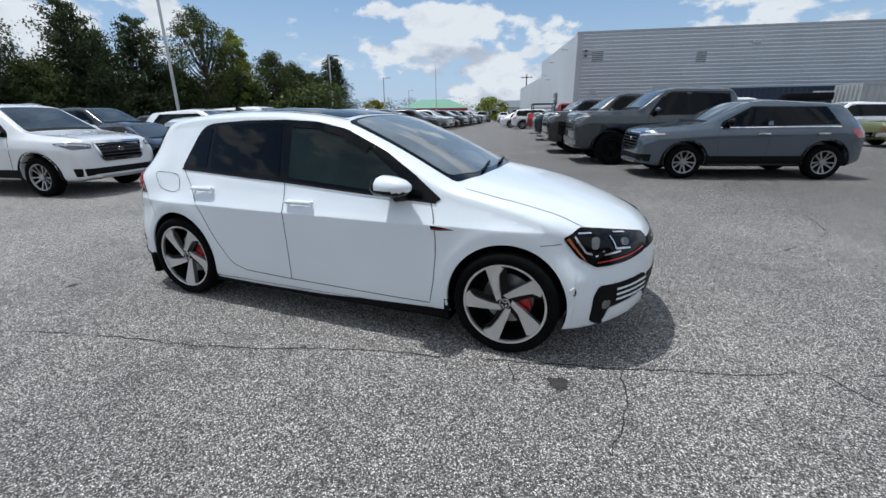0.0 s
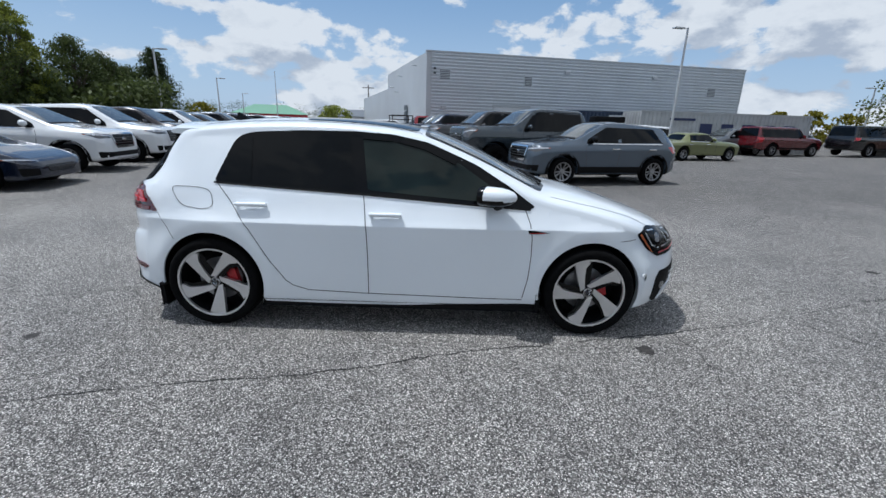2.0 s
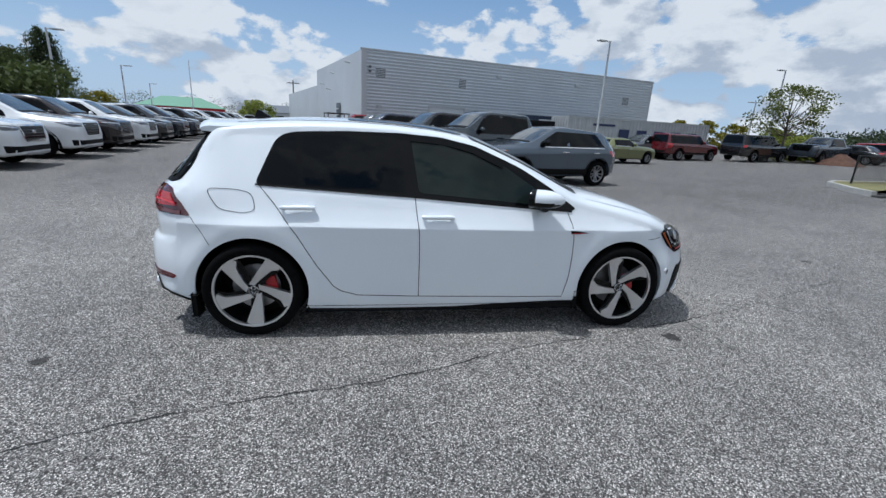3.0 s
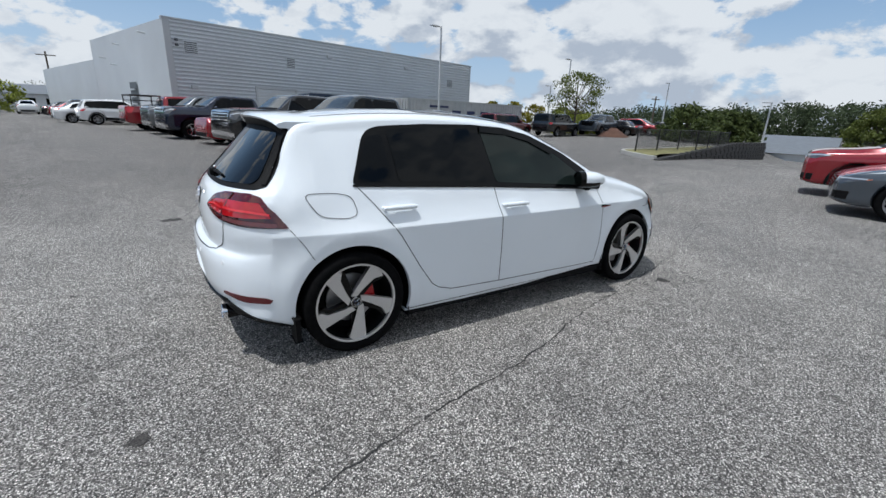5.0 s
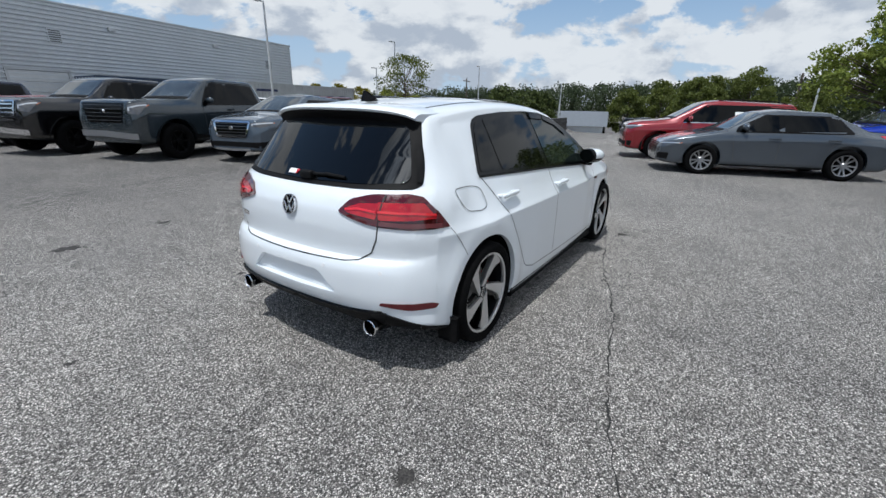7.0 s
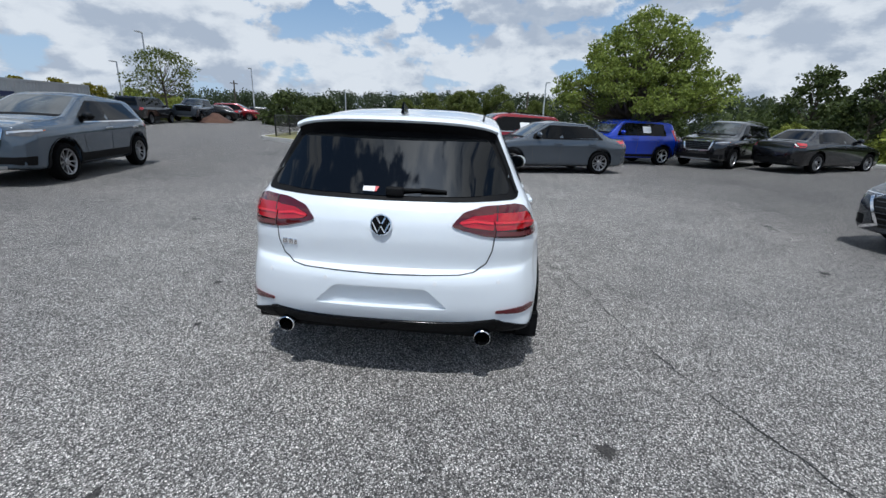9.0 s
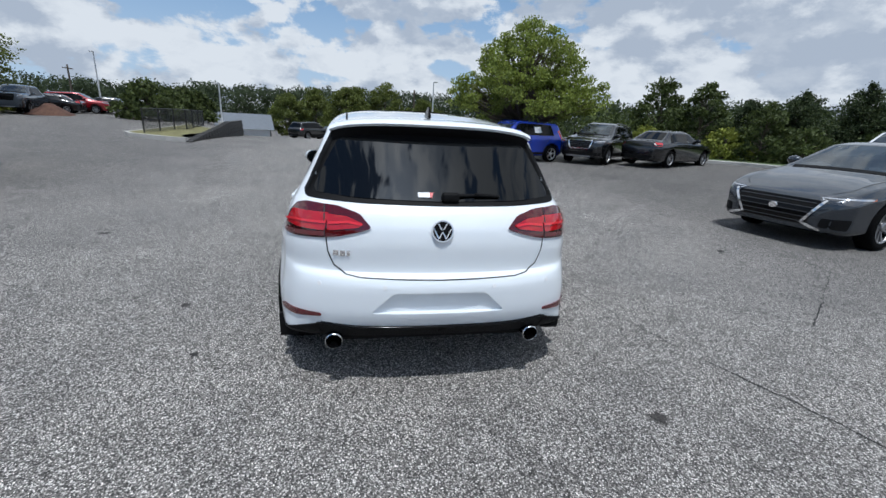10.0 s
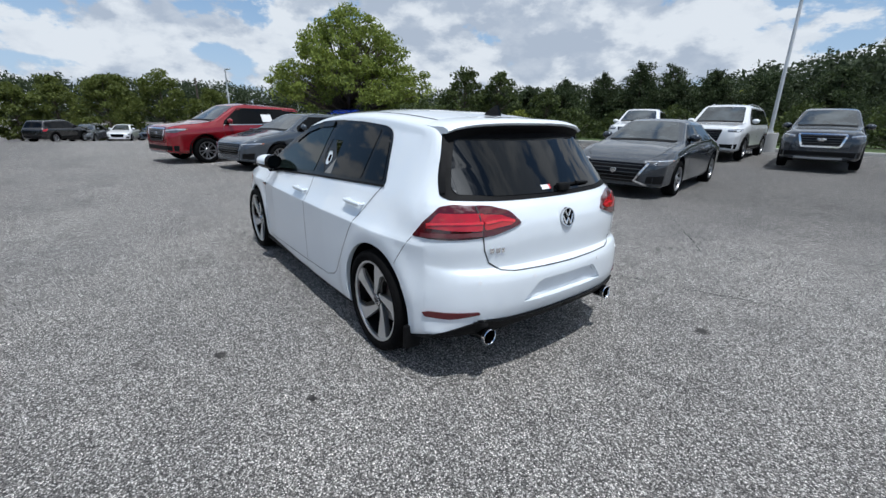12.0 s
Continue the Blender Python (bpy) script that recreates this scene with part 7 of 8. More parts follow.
        def shell(stations, low, high, cap=True):
            bm = bmesh.new()
            rings = [[bm.verts.new(p) for p in oval(size, x)] for size, x in stations]
            for a, b in zip(rings, rings[1:]):
                for q in range(28):
                    bm.faces.new((a[q], a[(q + 1) % 28], b[(q + 1) % 28], b[q]))
            if cap:
                bm.faces.new(rings[-1])
            for f in [f for f in bm.faces if not low <= f.calc_center_median().z <= high]:
                bm.faces.remove(f)
            for v in [v for v in bm.verts if not v.link_faces]:
                bm.verts.remove(v)
            bmesh.ops.recalc_face_normals(bm, faces=bm.faces[:])
            return bm

        cover = [(1.0, -0.024), (1.0, -0.01), (0.985, 0.03), (0.93, 0.07), (0.82, 0.105), (0.62, 0.140), (0.35, 0.160), (0.10, 0.168)]
        mirror = part("wing_mirror", shell(cover, -0.020, 1), white_paint, root, "white door mirror with black foot", smooth=True, angle=70, at=pose(0.59, s * 0.868, 0.985, 0, 0, 20 * s))
        part("mirror_underside", shell(cover, -1, -0.0202), gloss_black, mirror, smooth=True, angle=70)
        part("mirror_rim", shell([(0.985, -0.010), (0.99, -0.03), (0.985, -0.058), (0.95, -0.066), (0.86, -0.060)], -1, 1, False), gloss_black, mirror, smooth=True, angle=70)
        part("mirror_glass", shell([(0.93, -0.0565), (0.89, -0.058)], -1, 1), mirror_tint, mirror, "mirror glass")
        bm = bmesh.new()
        tube(bm, (0.69, s * 0.74, 0.915), (0.635, s * 0.86, 0.930), 0.034, 0.04, 12)
        bmesh.ops.recalc_face_normals(bm, faces=bm.faces[:])
        part("mirror_foot", bm, gloss_black, root, smooth=True, angle=50)
        # headlight
        lamp_shape = [(1.615, 0.738), (1.69, 0.785), (1.80, 0.765), (1.92, 0.735), (2.02, 0.705), (2.055, 0.668), (2.05, 0.615), (1.96, 0.590), (1.80, 0.575), (1.70, 0.635)]
        nose, lamp_shape = skin.turned("front", view, rounded(lamp_shape, 0.015, 2))
        light = part_of("headlight", skin.patch("headlight", nose, lamp_shape, 0.008, 0.025), gloss_black, root, "dark clear-lensed headlight")
        part_of("side_marker", skin.patch("side_marker", *skin.turned("front", view, [(1.634, 0.732), (1.647, 0.742), (1.748, 0.606), (1.732, 0.618)]), 0.012, 0.025), amber, light, "amber side marker")
        for line in ([(1.672, 0.745), (1.735, 0.662), (1.80, 0.635)], [(1.685, 0.757), (1.75, 0.752)], [(1.83, 0.640), (1.91, 0.650)], [(1.845, 0.728), (1.885, 0.668), (1.96, 0.655)], [(1.86, 0.738), (1.92, 0.725)]):
            part_of("light_strip", skin.seam("light_strip", *skin.turned("front", view, line), 0.011, 0.014, 0.02), lamp_clear, light)
        for lens in ([(1.755, 0.735), (1.80, 0.73), (1.80, 0.675), (1.765, 0.675)], [(1.905, 0.708), (1.95, 0.698), (1.95, 0.672), (1.915, 0.675)]):
            part_of("lens", skin.patch("lens", *skin.turned("front", view, rounded(lens, 0.018)), 0.012, 0.02), lamp_glass, light)
        part_of("red_line", skin.seam("red_line", *skin.turned("front", view, [(1.80, 0.600), (1.95, 0.618), (2.03, 0.640)]), 0.008, 0.014), red_caliper, light)
        # bumper vent with blades
        vent = part_of("bumper_vent", skin.patch("bumper_vent", *skin.turned("front", view, rounded([(1.805, 0.42), (1.83, 0.475), (2.06, 0.49), (2.08, 0.455), (2.05, 0.27), (1.84, 0.225), (1.79, 0.255)], 0.02, 3)), 0.006, 0.025), black_plastic, root, "black bumper vent")
        for z in (0.462, 0.430, 0.398):
            part_of("blade", skin.seam("blade", *skin.turned("front", view, [(1.91, z - 0.010), (2.06, z + 0.004)]), 0.014, 0.02), white_paint, vent)
        part_of("vent_panel", skin.patch("vent_panel", *skin.turned("front", view, rounded([(1.885, 0.335), (2.055, 0.375), (2.06, 0.29), (1.85, 0.243)], 0.012, 2)), 0.016, 0.02), white_paint, vent)
        part_of("fog_lamp", skin.patch("fog_lamp", *skin.turned("front", view, rounded([(1.845, 0.385), (1.885, 0.39), (1.885, 0.34), (1.845, 0.335)], 0.015, 2)), 0.014, 0.02), lamp_glass, vent)
    # screens and roof
    part_of("windscreen_surround", skin.patch("windscreen_surround", "top", rounded([(0.955, 0.66), (0.135, 0.555), (0.135, -0.555), (0.955, -0.66), (1.03, -0.40), (1.05, 0), (1.03, 0.40)], 0.04, 3), 0.002, 0.07), gloss_black, root)
    part_of("windscreen", skin.patch("windscreen", "top", rounded([(0.90, 0.625), (0.165, 0.525), (0.165, -0.525), (0.90, -0.625), (0.985, -0.38), (1.005, 0), (0.985, 0.38)], 0.05, 3), 0.005, 0.07, 0.002), clear_screen, root, "lightly tinted windscreen")
    part_of("sunroof", skin.patch("sunroof", "top", rounded([(0.09, 0.50), (-0.72, 0.46), (-0.72, -0.46), (0.09, -0.50)], 0.05, 3), 0.004, 0.08), dark_glass, root, "dark glass panoramic sunroof")
    for y in (-0.50, 0.50):
        part_of("roof_moulding", skin.seam("roof_moulding", "top", [(0.12, y * 1.04), (-0.6, y), (-1.45, y * 0.95)], 0.012, 0.001), black_plastic, root)
    # hatch glass, spoiler, wiper
    edge_line = [(0.42, 1.378), (0.51, 1.36), (0.548, 1.325), (0.605, 1.20), (0.662, 1.07), (0.684, 1.015), (0.665, 0.999), (0.40, 0.992)]
    part_of("hatch_surround", skin.patch("hatch_surround", "rear", rounded(edge_line + [(0, 0.989)] + [(-y, z) for y, z in edge_line[::-1]], 0.02, 3), 0.004, 0.04), black_plastic, root)
    pane = [(0.51, 1.285), (0.575, 1.16), (0.628, 1.05), (0.62, 1.022), (0.40, 1.010)]
    part_of("rear_window", skin.patch("rear_window", "rear", rounded(pane + [(0, 1.004)] + [(-y, z) for y, z in pane[::-1]], 0.03, 3), 0.009, 0.14, 0.002), hatch_glass, root, "dark tinted hatch window")
    bm, under = bmesh.new(), bmesh.new()
    rings, lower = [], []
    for k in range(25):
        y = -0.56 + 1.12 * k / 24
        e = abs(y) / 0.56
        z0 = skin.meet("top", -1.38, y)[0].z
        z1 = skin.meet("top", -1.50, y)[0].z
        fall = (z1 - z0) / 0.12
        tip = -1.715 + 0.07 * e ** 2.5
        zt = z1 + 0.006 + fall * 0.6 * (-1.50 - tip)
        rings.append([bm.verts.new(v) for v in ((-1.39, y, z0 - 0.006), (-1.44, y, (z0 + z1) / 2 + 0.003), (-1.50, y, z1 + 0.006), (tip + 0.05, y, zt + 0.012), (tip + 0.012, y, zt + 0.002), (tip, y, zt - 0.010), (tip + 0.012, y, zt - 0.022), (-1.50, y, zt - 0.03))])
        lower.append([under.verts.new(v) for v in ((tip + 0.016, y * 0.985, zt - 0.0215), (tip + 0.03, y * 0.985, zt - 0.045), (-1.625, y * 0.985, zt - 0.085), (-1.55, y * 0.985, zt - 0.075), (-1.50, y * 0.985, zt - 0.028))])
    for mesh, rows_ in ((bm, rings), (under, lower)):
        n = len(rows_[0])
        for a, b in zip(rows_, rows_[1:]):
            for k in range(n):
                mesh.faces.new((a[k], a[(k + 1) % n], b[(k + 1) % n], b[k]))
        mesh.faces.new(rows_[0])
        mesh.faces.new(rows_[-1][::-1])
        bmesh.ops.recalc_face_normals(mesh, faces=mesh.faces[:])
    spoiler = part("roof_spoiler", bm, white_paint, root, "white roof spoiler with gloss black underside", smooth=True, angle=35)
    part("spoiler_underside", under, black_plastic, spoiler, smooth=True, angle=40)
    for s in (-1, 1):
        part_of("hatch_strake", skin.seam("hatch_strake", "rear", [(s * 0.53, 1.325), (s * 0.59, 1.20), (s * 0.643, 1.08), (s * 0.668, 1.025)], 0.03, 0.012), black_plastic, root)
    p, n = skin.meet("rear", -0.05, 1.018)
    bm = bmesh.new()
    soft_box(bm, -0.02, 0.02, -0.045, 0.045, -0.022, 0.022, 0.012)
    wiper = part("rear_wiper", bm, black_plastic, root, "black rear wiper", smooth=True, at=Matrix.Translation(p + n * 0.022))
    bm = bmesh.new()
    pts = [skin.meet("rear", y, z) for y, z in ((-0.05, 1.022), (-0.18, 1.030), (-0.31, 1.026))]
    for (a, na), (b, nb) in zip(pts, pts[1:]):
        tube(bm, a + na * 0.025 - (p + n * 0.022), b + nb * 0.018 - (p + n * 0.022), 0.010, 0.008, 8)
    part("wiper_arm", bm, black_plastic, wiper)
    part_of("window_sticker", skin.patch("window_sticker", "rear", [(0.115, 1.040), (0.055, 1.040), (0.055, 1.018), (0.115, 1.018)], 0.016, 0.05), paper, root, "small white and red sticker on the glass")
    part_of("sticker_mark", skin.patch("sticker_mark", "rear", [(0.055, 1.040), (0.035, 1.040), (0.045, 1.018), (0.055, 1.018)], 0.016, 0.05), red_caliper, root)
    bm = bmesh.new()
    fin = [(-1.30, 0.0, 0.014), (-1.34, 0.03, 0.013), (-1.40, 0.062, 0.006), (-1.42, 0.064, 0.004), (-1.445, 0.0, 0.010)]
    left = [bm.verts.new((x, w, 1.412 + h)) for x, h, w in fin]
    right = [bm.verts.new((x, -w, 1.412 + h)) for x, h, w in fin]
    bm.faces.new(left)
    bm.faces.new(right[::-1])
    for k in range(5):
        bm.faces.new((left[k], left[(k + 1) % 5], right[(k + 1) % 5], right[k]))
    bmesh.ops.recalc_face_normals(bm, faces=bm.faces[:])
    part("antenna_fin", bm, gloss_black, root, "black shark-fin antenna")
    # hatch and bumper lines
    part_of("hatch_gap", skin.seam("hatch_gap", "rear", [(-0.565, 0.83), (-0.558, 0.76), (-0.53, 0.69), (-0.47, 0.650), (-0.40, 0.641), (0, 0.635), (0.40, 0.641), (0.47, 0.650), (0.53, 0.69), (0.558, 0.76), (0.565, 0.83)], 0.007, 0.0015, 0.025), seam_dark, root)
    part_of("bonnet_gap", skin.seam("bonnet_gap", "top", [(1.02, 0.70), (1.25, 0.718), (1.5, 0.71), (1.70, 0.69), (1.82, 0.67)], 0.006, 0.001, 0.03), seam_dark, root)
    part_of("bonnet_gap", skin.seam("bonnet_gap", "top", [(1.02, -0.70), (1.25, -0.718), (1.5, -0.71), (1.70, -0.69), (1.82, -0.67)], 0.006, 0.001, 0.03), seam_dark, root)
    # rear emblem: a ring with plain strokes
    p, n = skin.meet("rear", 0, 0.878)
    m = Matrix.Translation(p + n * 0.004) @ n.to_track_quat("Y", "Z").to_matrix().to_4x4()
    bm = bmesh.new()
    lathe(bm, [(0.0005, 0.002), (0.052, 0.002), (0.052, -0.006)], 36)
    for v in bm.verts:
        v.co = m @ v.co
    emblem = part("rear_emblem", bm, gloss_black, root, "round chrome rear emblem", smooth=True, angle=40)
    bm = bmesh.new()
    lathe(bm, [(0.046, 0.002), (0.048, 0.010), (0.054, 0.010), (0.056, 0.0)], 40)
    for v in bm.verts:
        v.co = m @ v.co
    part("emblem_ring", bm, chrome, emblem, smooth=True, angle=40)
    for a, b in (((-0.022, 0.038), (-0.004, 0.006)), ((0.022, 0.038), (0.004, 0.006)), ((-0.043, 0.012), (-0.018, -0.038)), ((-0.018, -0.038), (0.0, -0.004)), ((0.0, -0.004), (0.018, -0.038)), ((0.018, -0.038), (0.043, 0.012))):
        bm = bmesh.new()
        tube(bm, m @ Vector((a[0], 0.006, a[1])), m @ Vector((b[0], 0.006, b[1])), 0.0045, n=6)
        part("emblem_stroke", bm, chrome, emblem)
    # three plain chrome bars
    for y0, wide in ((0.533, 0.028), (0.499, 0.026), (0.467, 0.018)):
        bm = bmesh.new()
        q, nn = skin.meet("rear", y0 - wide / 2, 0.755)
        soft_box(bm, q.x - 0.006, q.x + 0.004, y0 - wide, y0, 0.741, 0.770, 0.003)
        part("badge_bar", bm, chrome, root, "small chrome badge bar")
    # black valance
    low_edge = [(y, 0.372 + 0.010 * smooth(0.38, 0.62, abs(y))) for y in np.linspace(-0.62, 0.62, 15)]
    valance = part_of("rear_valance", skin.patch("rear_valance", "rear", low_edge + [(0.62, 0.305), (-0.62, 0.305)], 0.012, 0.05), black_plastic, root, "satin black rear valance")
    for view, s in (("right", -1), ("left", 1)):
        a = skin.meet("rear", s * 0.61, 0.35)[0]
        u0 = (a.x + abs(a.y)) / math.sqrt(2)
        part_of("valance_end", skin.patch("valance_end", "rear_" + view, [(u0, 0.376), (u0, 0.308), (-0.78, 0.255), (-0.62, 0.222), (-0.60, 0.245), (-0.64, 0.262), (-0.78, 0.318)], 0.010, 0.03), black_plastic, valance)
    bm = bmesh.new()
    pts = []
    for k in range(25):
        y = -0.60 + 1.20 * k / 24
        pts.append((skin.meet("rear", y, 0.37)[0].x + 0.002, y, 0.372 + 0.010 * smooth(0.38, 0.62, abs(y))))
    curve_strip(bm, pts, 0.018, 0.009)
    part("valance_lip", bm, gloss_black, valance, smooth=True)
    bm = bmesh.new()
    soft_box(bm, -1.90, -1.30, -0.55, 0.55, 0.225, 0.265, 0.02)
    part("underfloor", bm, black_plastic, root)
    # front grille, intake
    part_of("grille", skin.patch("grille", "front", rounded([(-0.52, 0.665), (0.52, 0.665), (0.50, 0.615), (-0.50, 0.615)], 0.01), 0.004, 0.05), gloss_black, root)
    part_of("lower_grille", skin.patch("lower_grille", "front", rounded([(-0.42, 0.47), (0.42, 0.47), (0.38, 0.27), (-0.38, 0.27)], 0.02), 0.004, 0.06), black_plastic, root)
    for y in (-0.34, 0.10):
        bm = bmesh.new()
        pts = [skin.meet("top", x, yy) for x, yy in ((1.015, y), (0.99, y + 0.17), (0.965, y + 0.34))]
        for (a, na), (b, nb) in zip(pts, pts[1:]):
            tube(bm, a + na * 0.018, b + nb * 0.018, 0.009, n=8)
        part("wiper", bm, black_plastic, root, "black windscreen wiper")
    return root


hatchback()


# ---- parked cars ----
def parked(kind, name, label, paint_name, hub, heading, which="front", side="left", **more):
    x, y = beside(*hub, heading, kind, which, side)
    return car(kind, name, label, paint_name, x, y, heading, **more)


# north row
parked("small_suv", "crossover", "grey-blue small crossover with a black roof, parked on the lot", "grey_blue", (3.17, 6.95), 195, roof_mat=gloss_black, badge=1.0, chrome_trim=True)
parked("pickup", "pickup_truck", "gunmetal grey crew-cab pickup truck parked facing the lot", "gunmetal", (1.74, 9.15), 195, rim_mat=dark_alloy, bumper_mat=silver_alloy, dark_arches=True, badge=1.0)
parked("pickup", "pickup_truck", "black crew-cab pickup truck with a chrome grille", "black", (0.62, 12.0), 195, chrome_trim=True, bars=4, bumper_mat=chrome, rim_mat=dark_alloy)
parked("sedan", "car", "bright red car parked between pickup trucks", "red", (0.25, 15.6), 15, "rear", "right")
parked("pickup", "pickup_truck", "dark blue crew-cab pickup truck with chrome wheels", "navy", (-1.0, 18.9), 194, rim_mat=chrome, chrome_trim=True, bars=2, bumper_mat=chrome)
parked("pickup", "pickup_truck", "silver pickup truck parked in the row", "silver", (-1.6, 22.4), 194, chrome_trim=True, bumper_mat=chrome)
rack_truck = parked("pickup", "pickup_truck", "red pickup truck with a black rack over its bed", "red", (-2.45, 26.0), 14, "rear", "right")
for sy in (-0.86, 0.86):
    bm = bmesh.new()
    for px in (-1.35, -2.7):
        tube(bm, (px, sy, 1.24), (px, sy, 1.86), 0.03, n=8)
    tube(bm, (-1.30, sy, 1.86), (-2.75, sy, 1.86), 0.035, n=8)
    tube(bm, (-1.30, sy, 1.60), (-2.75, sy, 1.60), 0.02, n=8)
    part("rack_side", bm, black_metal, rack_truck, "black steel bed rack")
for px in (-1.35, -1.8, -2.25, -2.7):
    bm = bmesh.new()
    tube(bm, (px, -0.86, 1.87), (px, 0.86, 1.87), 0.03, n=8)
    part("rack_bar", bm, black_metal, rack_truck)
parked("suv", "crossover", "white crossover parked nose to the building", "white", (-5.6, 34.0), 14, "rear", "right")
parked("sedan", "car", "white sedan parked in the row", "white", (-7.2, 36.5), 14, "rear", "right")
parked("suv", "crossover", "white crossover behind the olive car", "white", (10.0, 20.5), 194)
car("long_suv", "van", "white panel van parked behind the pickup trucks", "white", 6.6, 20.7, 15, category="van")
parked("classic", "classic_car", "olive green vintage four-door sedan with chrome bumpers", "green", (14.4, 18.1), 16, "front", "right", chrome_trim=True, bumper_mat=chrome)
parked("capped_pickup", "pickup_truck", "dark red pickup truck with a matching bed cap", "dark_red", (23.4, 24.0), 14, "front", "right")
parked("long_suv", "suv", "black full-size SUV seen from behind", "black", (29.7, 24.3), 14, "front", "right")
# west row
parked("suv", "crossover", "white crossover with a black grille, parked facing the lot", "white", (-7.87, 1.46), 10, "front", "right", tall_rack=silver_alloy, badge=1.0, chrome_trim=True)
parked("coupe", "sports_coupe", "dark navy low sports coupe with multi-spoke wheels", "navy", (-8.13, 4.06), 10, "front", "right")
parked("small_suv", "crossover", "white small crossover with a black grille", "white", (-8.75, 6.7), 10, "front", "right", badge=1.0, chrome_trim=True)
parked("suv", "crossover", "white crossover in the row", "white", (-9.1, 9.3), 10, "front", "right")
parked("suv", "crossover", "dark brown crossover in the row", "brown_black", (-9.5, 11.9), 10, "front", "right")
# east row
parked("sedan", "car", "grey sedan parked on the lot", "grey", (7.95, -1.37), 107.5, chrome_trim=False)
parked("suv", "crossover", "red crossover with a white paper in its window", "red", (10.48, -0.1), 107, tall_rack=gloss_black, sticker=("left", -0.62, 1.24), chrome_trim=True, badge=1.6)
parked("boxy", "boxy_car", "bright blue boxy hatchback with a white paper in its window", "blue", (12.85, -7.3), 109, "rear", "left", sticker=("left", -0.55, 1.26), rim_mat=alloy)
parked("suv", "crossover", "black crossover with alloy wheels", "black", (12.2, -9.5), 130, chrome_trim=True, tall_rack=silver_alloy)
parked("sedan", "car", "black sedan seen from behind", "black", (11.2, -11.6), -66, "rear", "right")
grey_sedan = parked("wide_sedan", "car", "dark grey sedan with chrome-edged black grille", "steel", (0.42, -6.6), 101, badge=1.0)
kit = car_kit("wide_sedan")
for sy in (-1, 1):
    edge = [(sy * 0.60, 0.66), (sy * 0.50, 0.50), (sy * 0.40, 0.34), (sy * 0.62, 0.27)]
    part_of("chrome_edge", kit["skin"].seam("chrome_edge", "front", edge, 0.035, 0.014, 0.05), chrome, grey_sedan, "bright chrome edge beside the grille")
parked("big_suv", "suv", "white three-row SUV with roof rails", "white", (2.1, -14.6), 98, tall_rack=silver_alloy, badge=1.0)
parked("suv", "crossover", "white crossover behind the grey sedan", "white", (5.2, -15.0), 110)
parked("suv", "crossover", "dark grey crossover facing the lot", "steel", (-0.85, -14.2), 101, chrome_trim=True, badge=1.6)

# the long west row, and cars further off
ROW = [("suv", "crossover", "white"), ("small_suv", "crossover", "black"), ("suv", "crossover", "steel"), ("suv", "crossover", "navy"), ("sedan", "car", "white"), ("suv", "crossover", "black"), ("small_suv", "crossover", "silver"), ("suv", "crossover", "white"), ("sedan", "car", "dark_red"), ("suv", "crossover", "black"), ("small_suv", "crossover", "white"), ("suv", "crossover", "grey"), ("sedan", "car", "white"), ("suv", "crossover", "silver"), ("small_suv", "crossover", "navy"), ("suv", "crossover", "white")]
WORDS = {"white": "white", "black": "black", "steel": "dark grey", "navy": "dark blue", "silver": "silver", "dark_red": "dark red", "grey": "grey", "gunmetal": "gunmetal", "red": "red", "maroon": "maroon", "brown_black": "dark brown"}
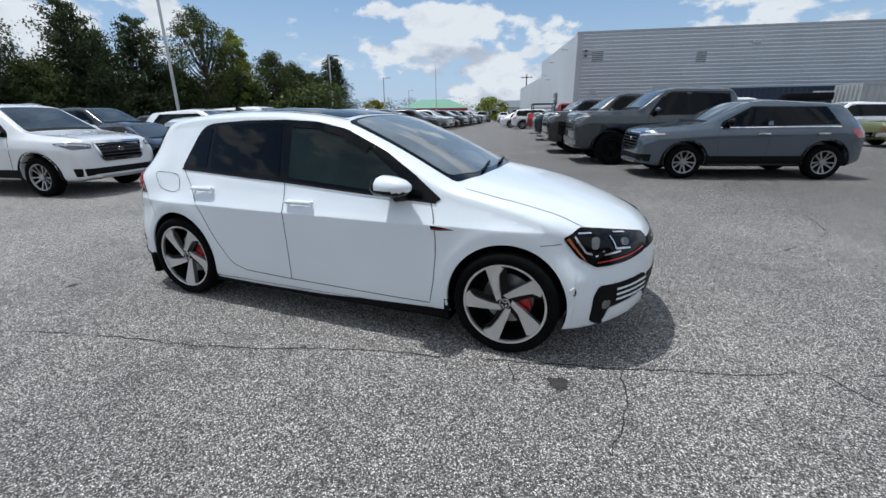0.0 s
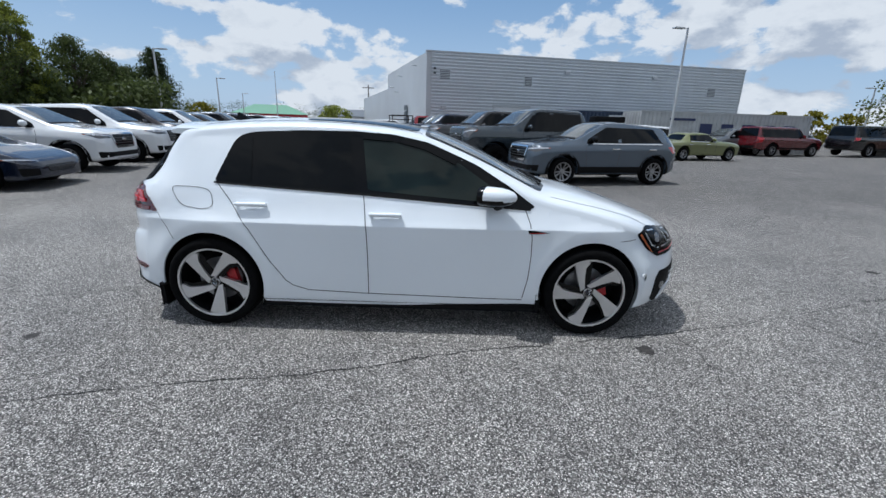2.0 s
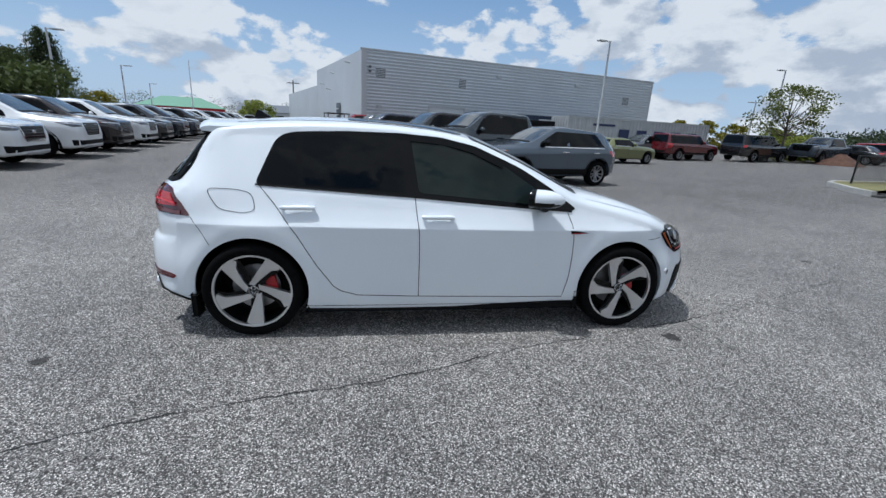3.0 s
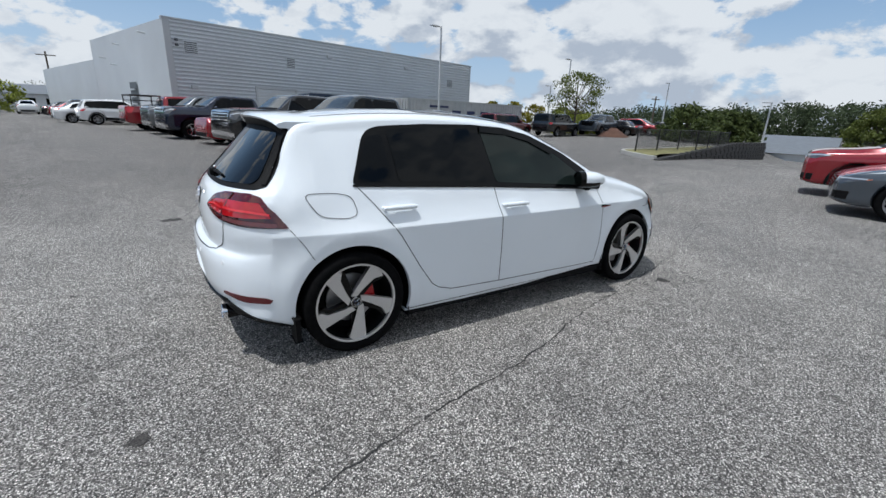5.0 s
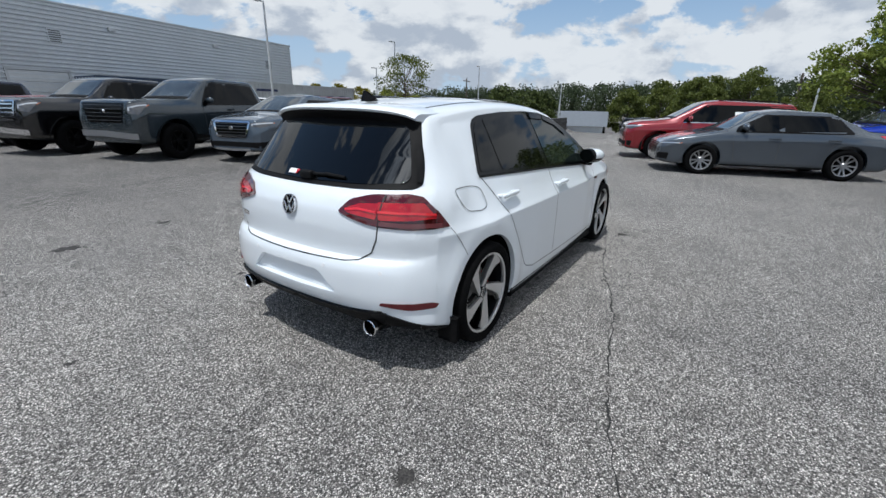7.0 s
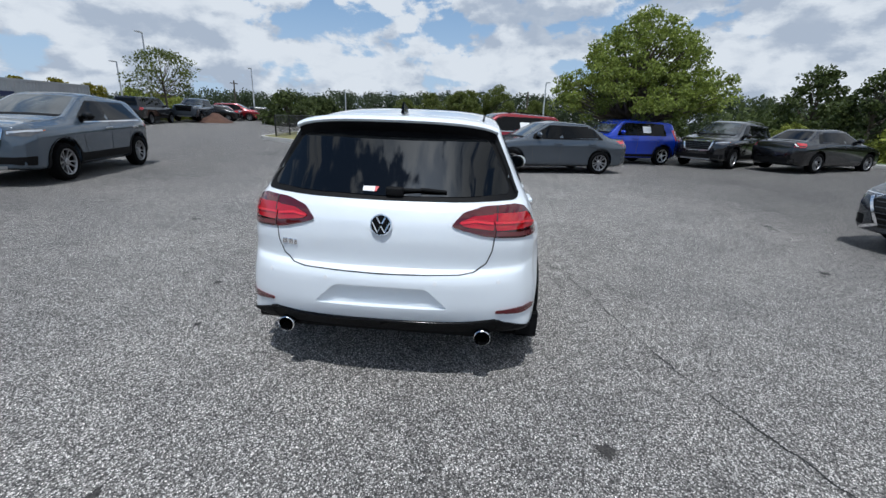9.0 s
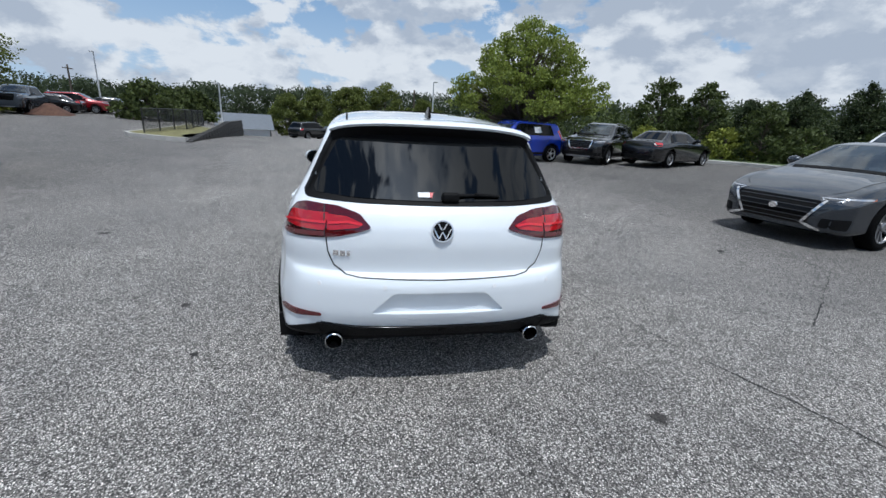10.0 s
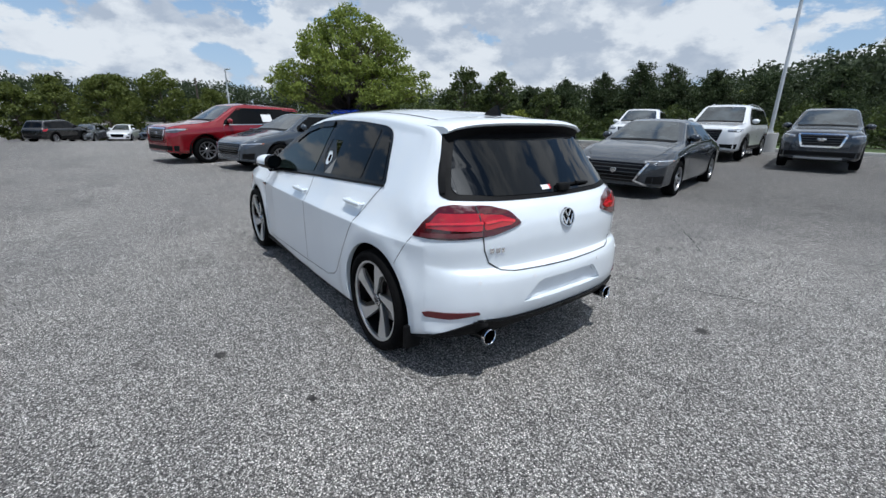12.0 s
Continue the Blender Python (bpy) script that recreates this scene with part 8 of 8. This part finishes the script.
for k, (kind, name, tint) in enumerate(ROW):
    parked(kind, name, f"{WORDS[tint]} {name} parked in a long row", tint, (-9.85 - 0.37 * k, 14.5 + 2.6 * k), 10, "front", "right", group="cars in the west row")
for kind, name, tint, x, y, head in (("suv", "crossover", "black", -14.6, 6.6, 10), ("sedan", "car", "black", -14.9, 9.6, 10), ("suv", "crossover", "silver", -14.4, 3.4, 10),
                                     ("suv", "crossover", "black", 41.5, 5.4, -35), ("sedan", "car", "silver", 44.5, 3.6, 160), ("sedan", "car", "white", 45.5, 1.2, 165), ("sedan", "car", "grey", 45.2, -1.2, 160), ("sedan", "car", "black", 46.2, -3.4, 160),
                                     ("sedan", "car", "black", 36.2, 24.6, 105), ("suv", "crossover", "red", 38.9, 24.0, 285), ("sedan", "car", "black", 41.5, 23.4, 105), ("sedan", "car", "grey", 44.1, 22.9, 105), ("sedan", "car", "silver", 46.7, 22.3, 105), ("sedan", "car", "white", 49.3, 21.8, 105),
                                     ("pickup", "pickup_truck", "grey", 33.5, 24.6, 194), ("sedan", "car", "silver", 26.0, 29.5, 190), ("suv", "crossover", "white", 22.0, 27.9, 190),
                                     ("suv", "crossover", "silver", 18.8, 25.2, 194),
                                     ("suv", "crossover", "silver", -6.0, 42.0, 14), ("sedan", "car", "red", -7.5, 45.5, 14), ("sedan", "car", "black", -8.5, 49.0, 14),
                                     ("sedan", "car", "white", -14.0, 62.0, 100), ("suv", "crossover", "silver", -17.5, 63.0, 100), ("sedan", "car", "red", -21.0, 64.0, 100), ("suv", "crossover", "white", -24.5, 65.0, 100), ("sedan", "car", "grey", -28.0, 66.0, 100),
                                     ("suv", "crossover", "grey", 47.0, 11.2, 15), ("sedan", "car", "white", 47.6, 13.4, 15)):
    car(kind, name, f"{WORDS[tint]} {name} parked far across the lot", tint, x, y, head, group="cars far across the lot")
parked("big_suv", "suv", "black off-road SUV with a load on its roof", "black", (8.6, 25.0), 194)
bm = bmesh.new()
soft_box(bm, 9.6, 11.5, 24.2, 25.4, 1.83, 2.2, 0.08)
tagged(part("roof_load", bm, black_plastic, None, "black bag strapped on the SUV's roof", smooth=True, angle=40), "", "luggage")
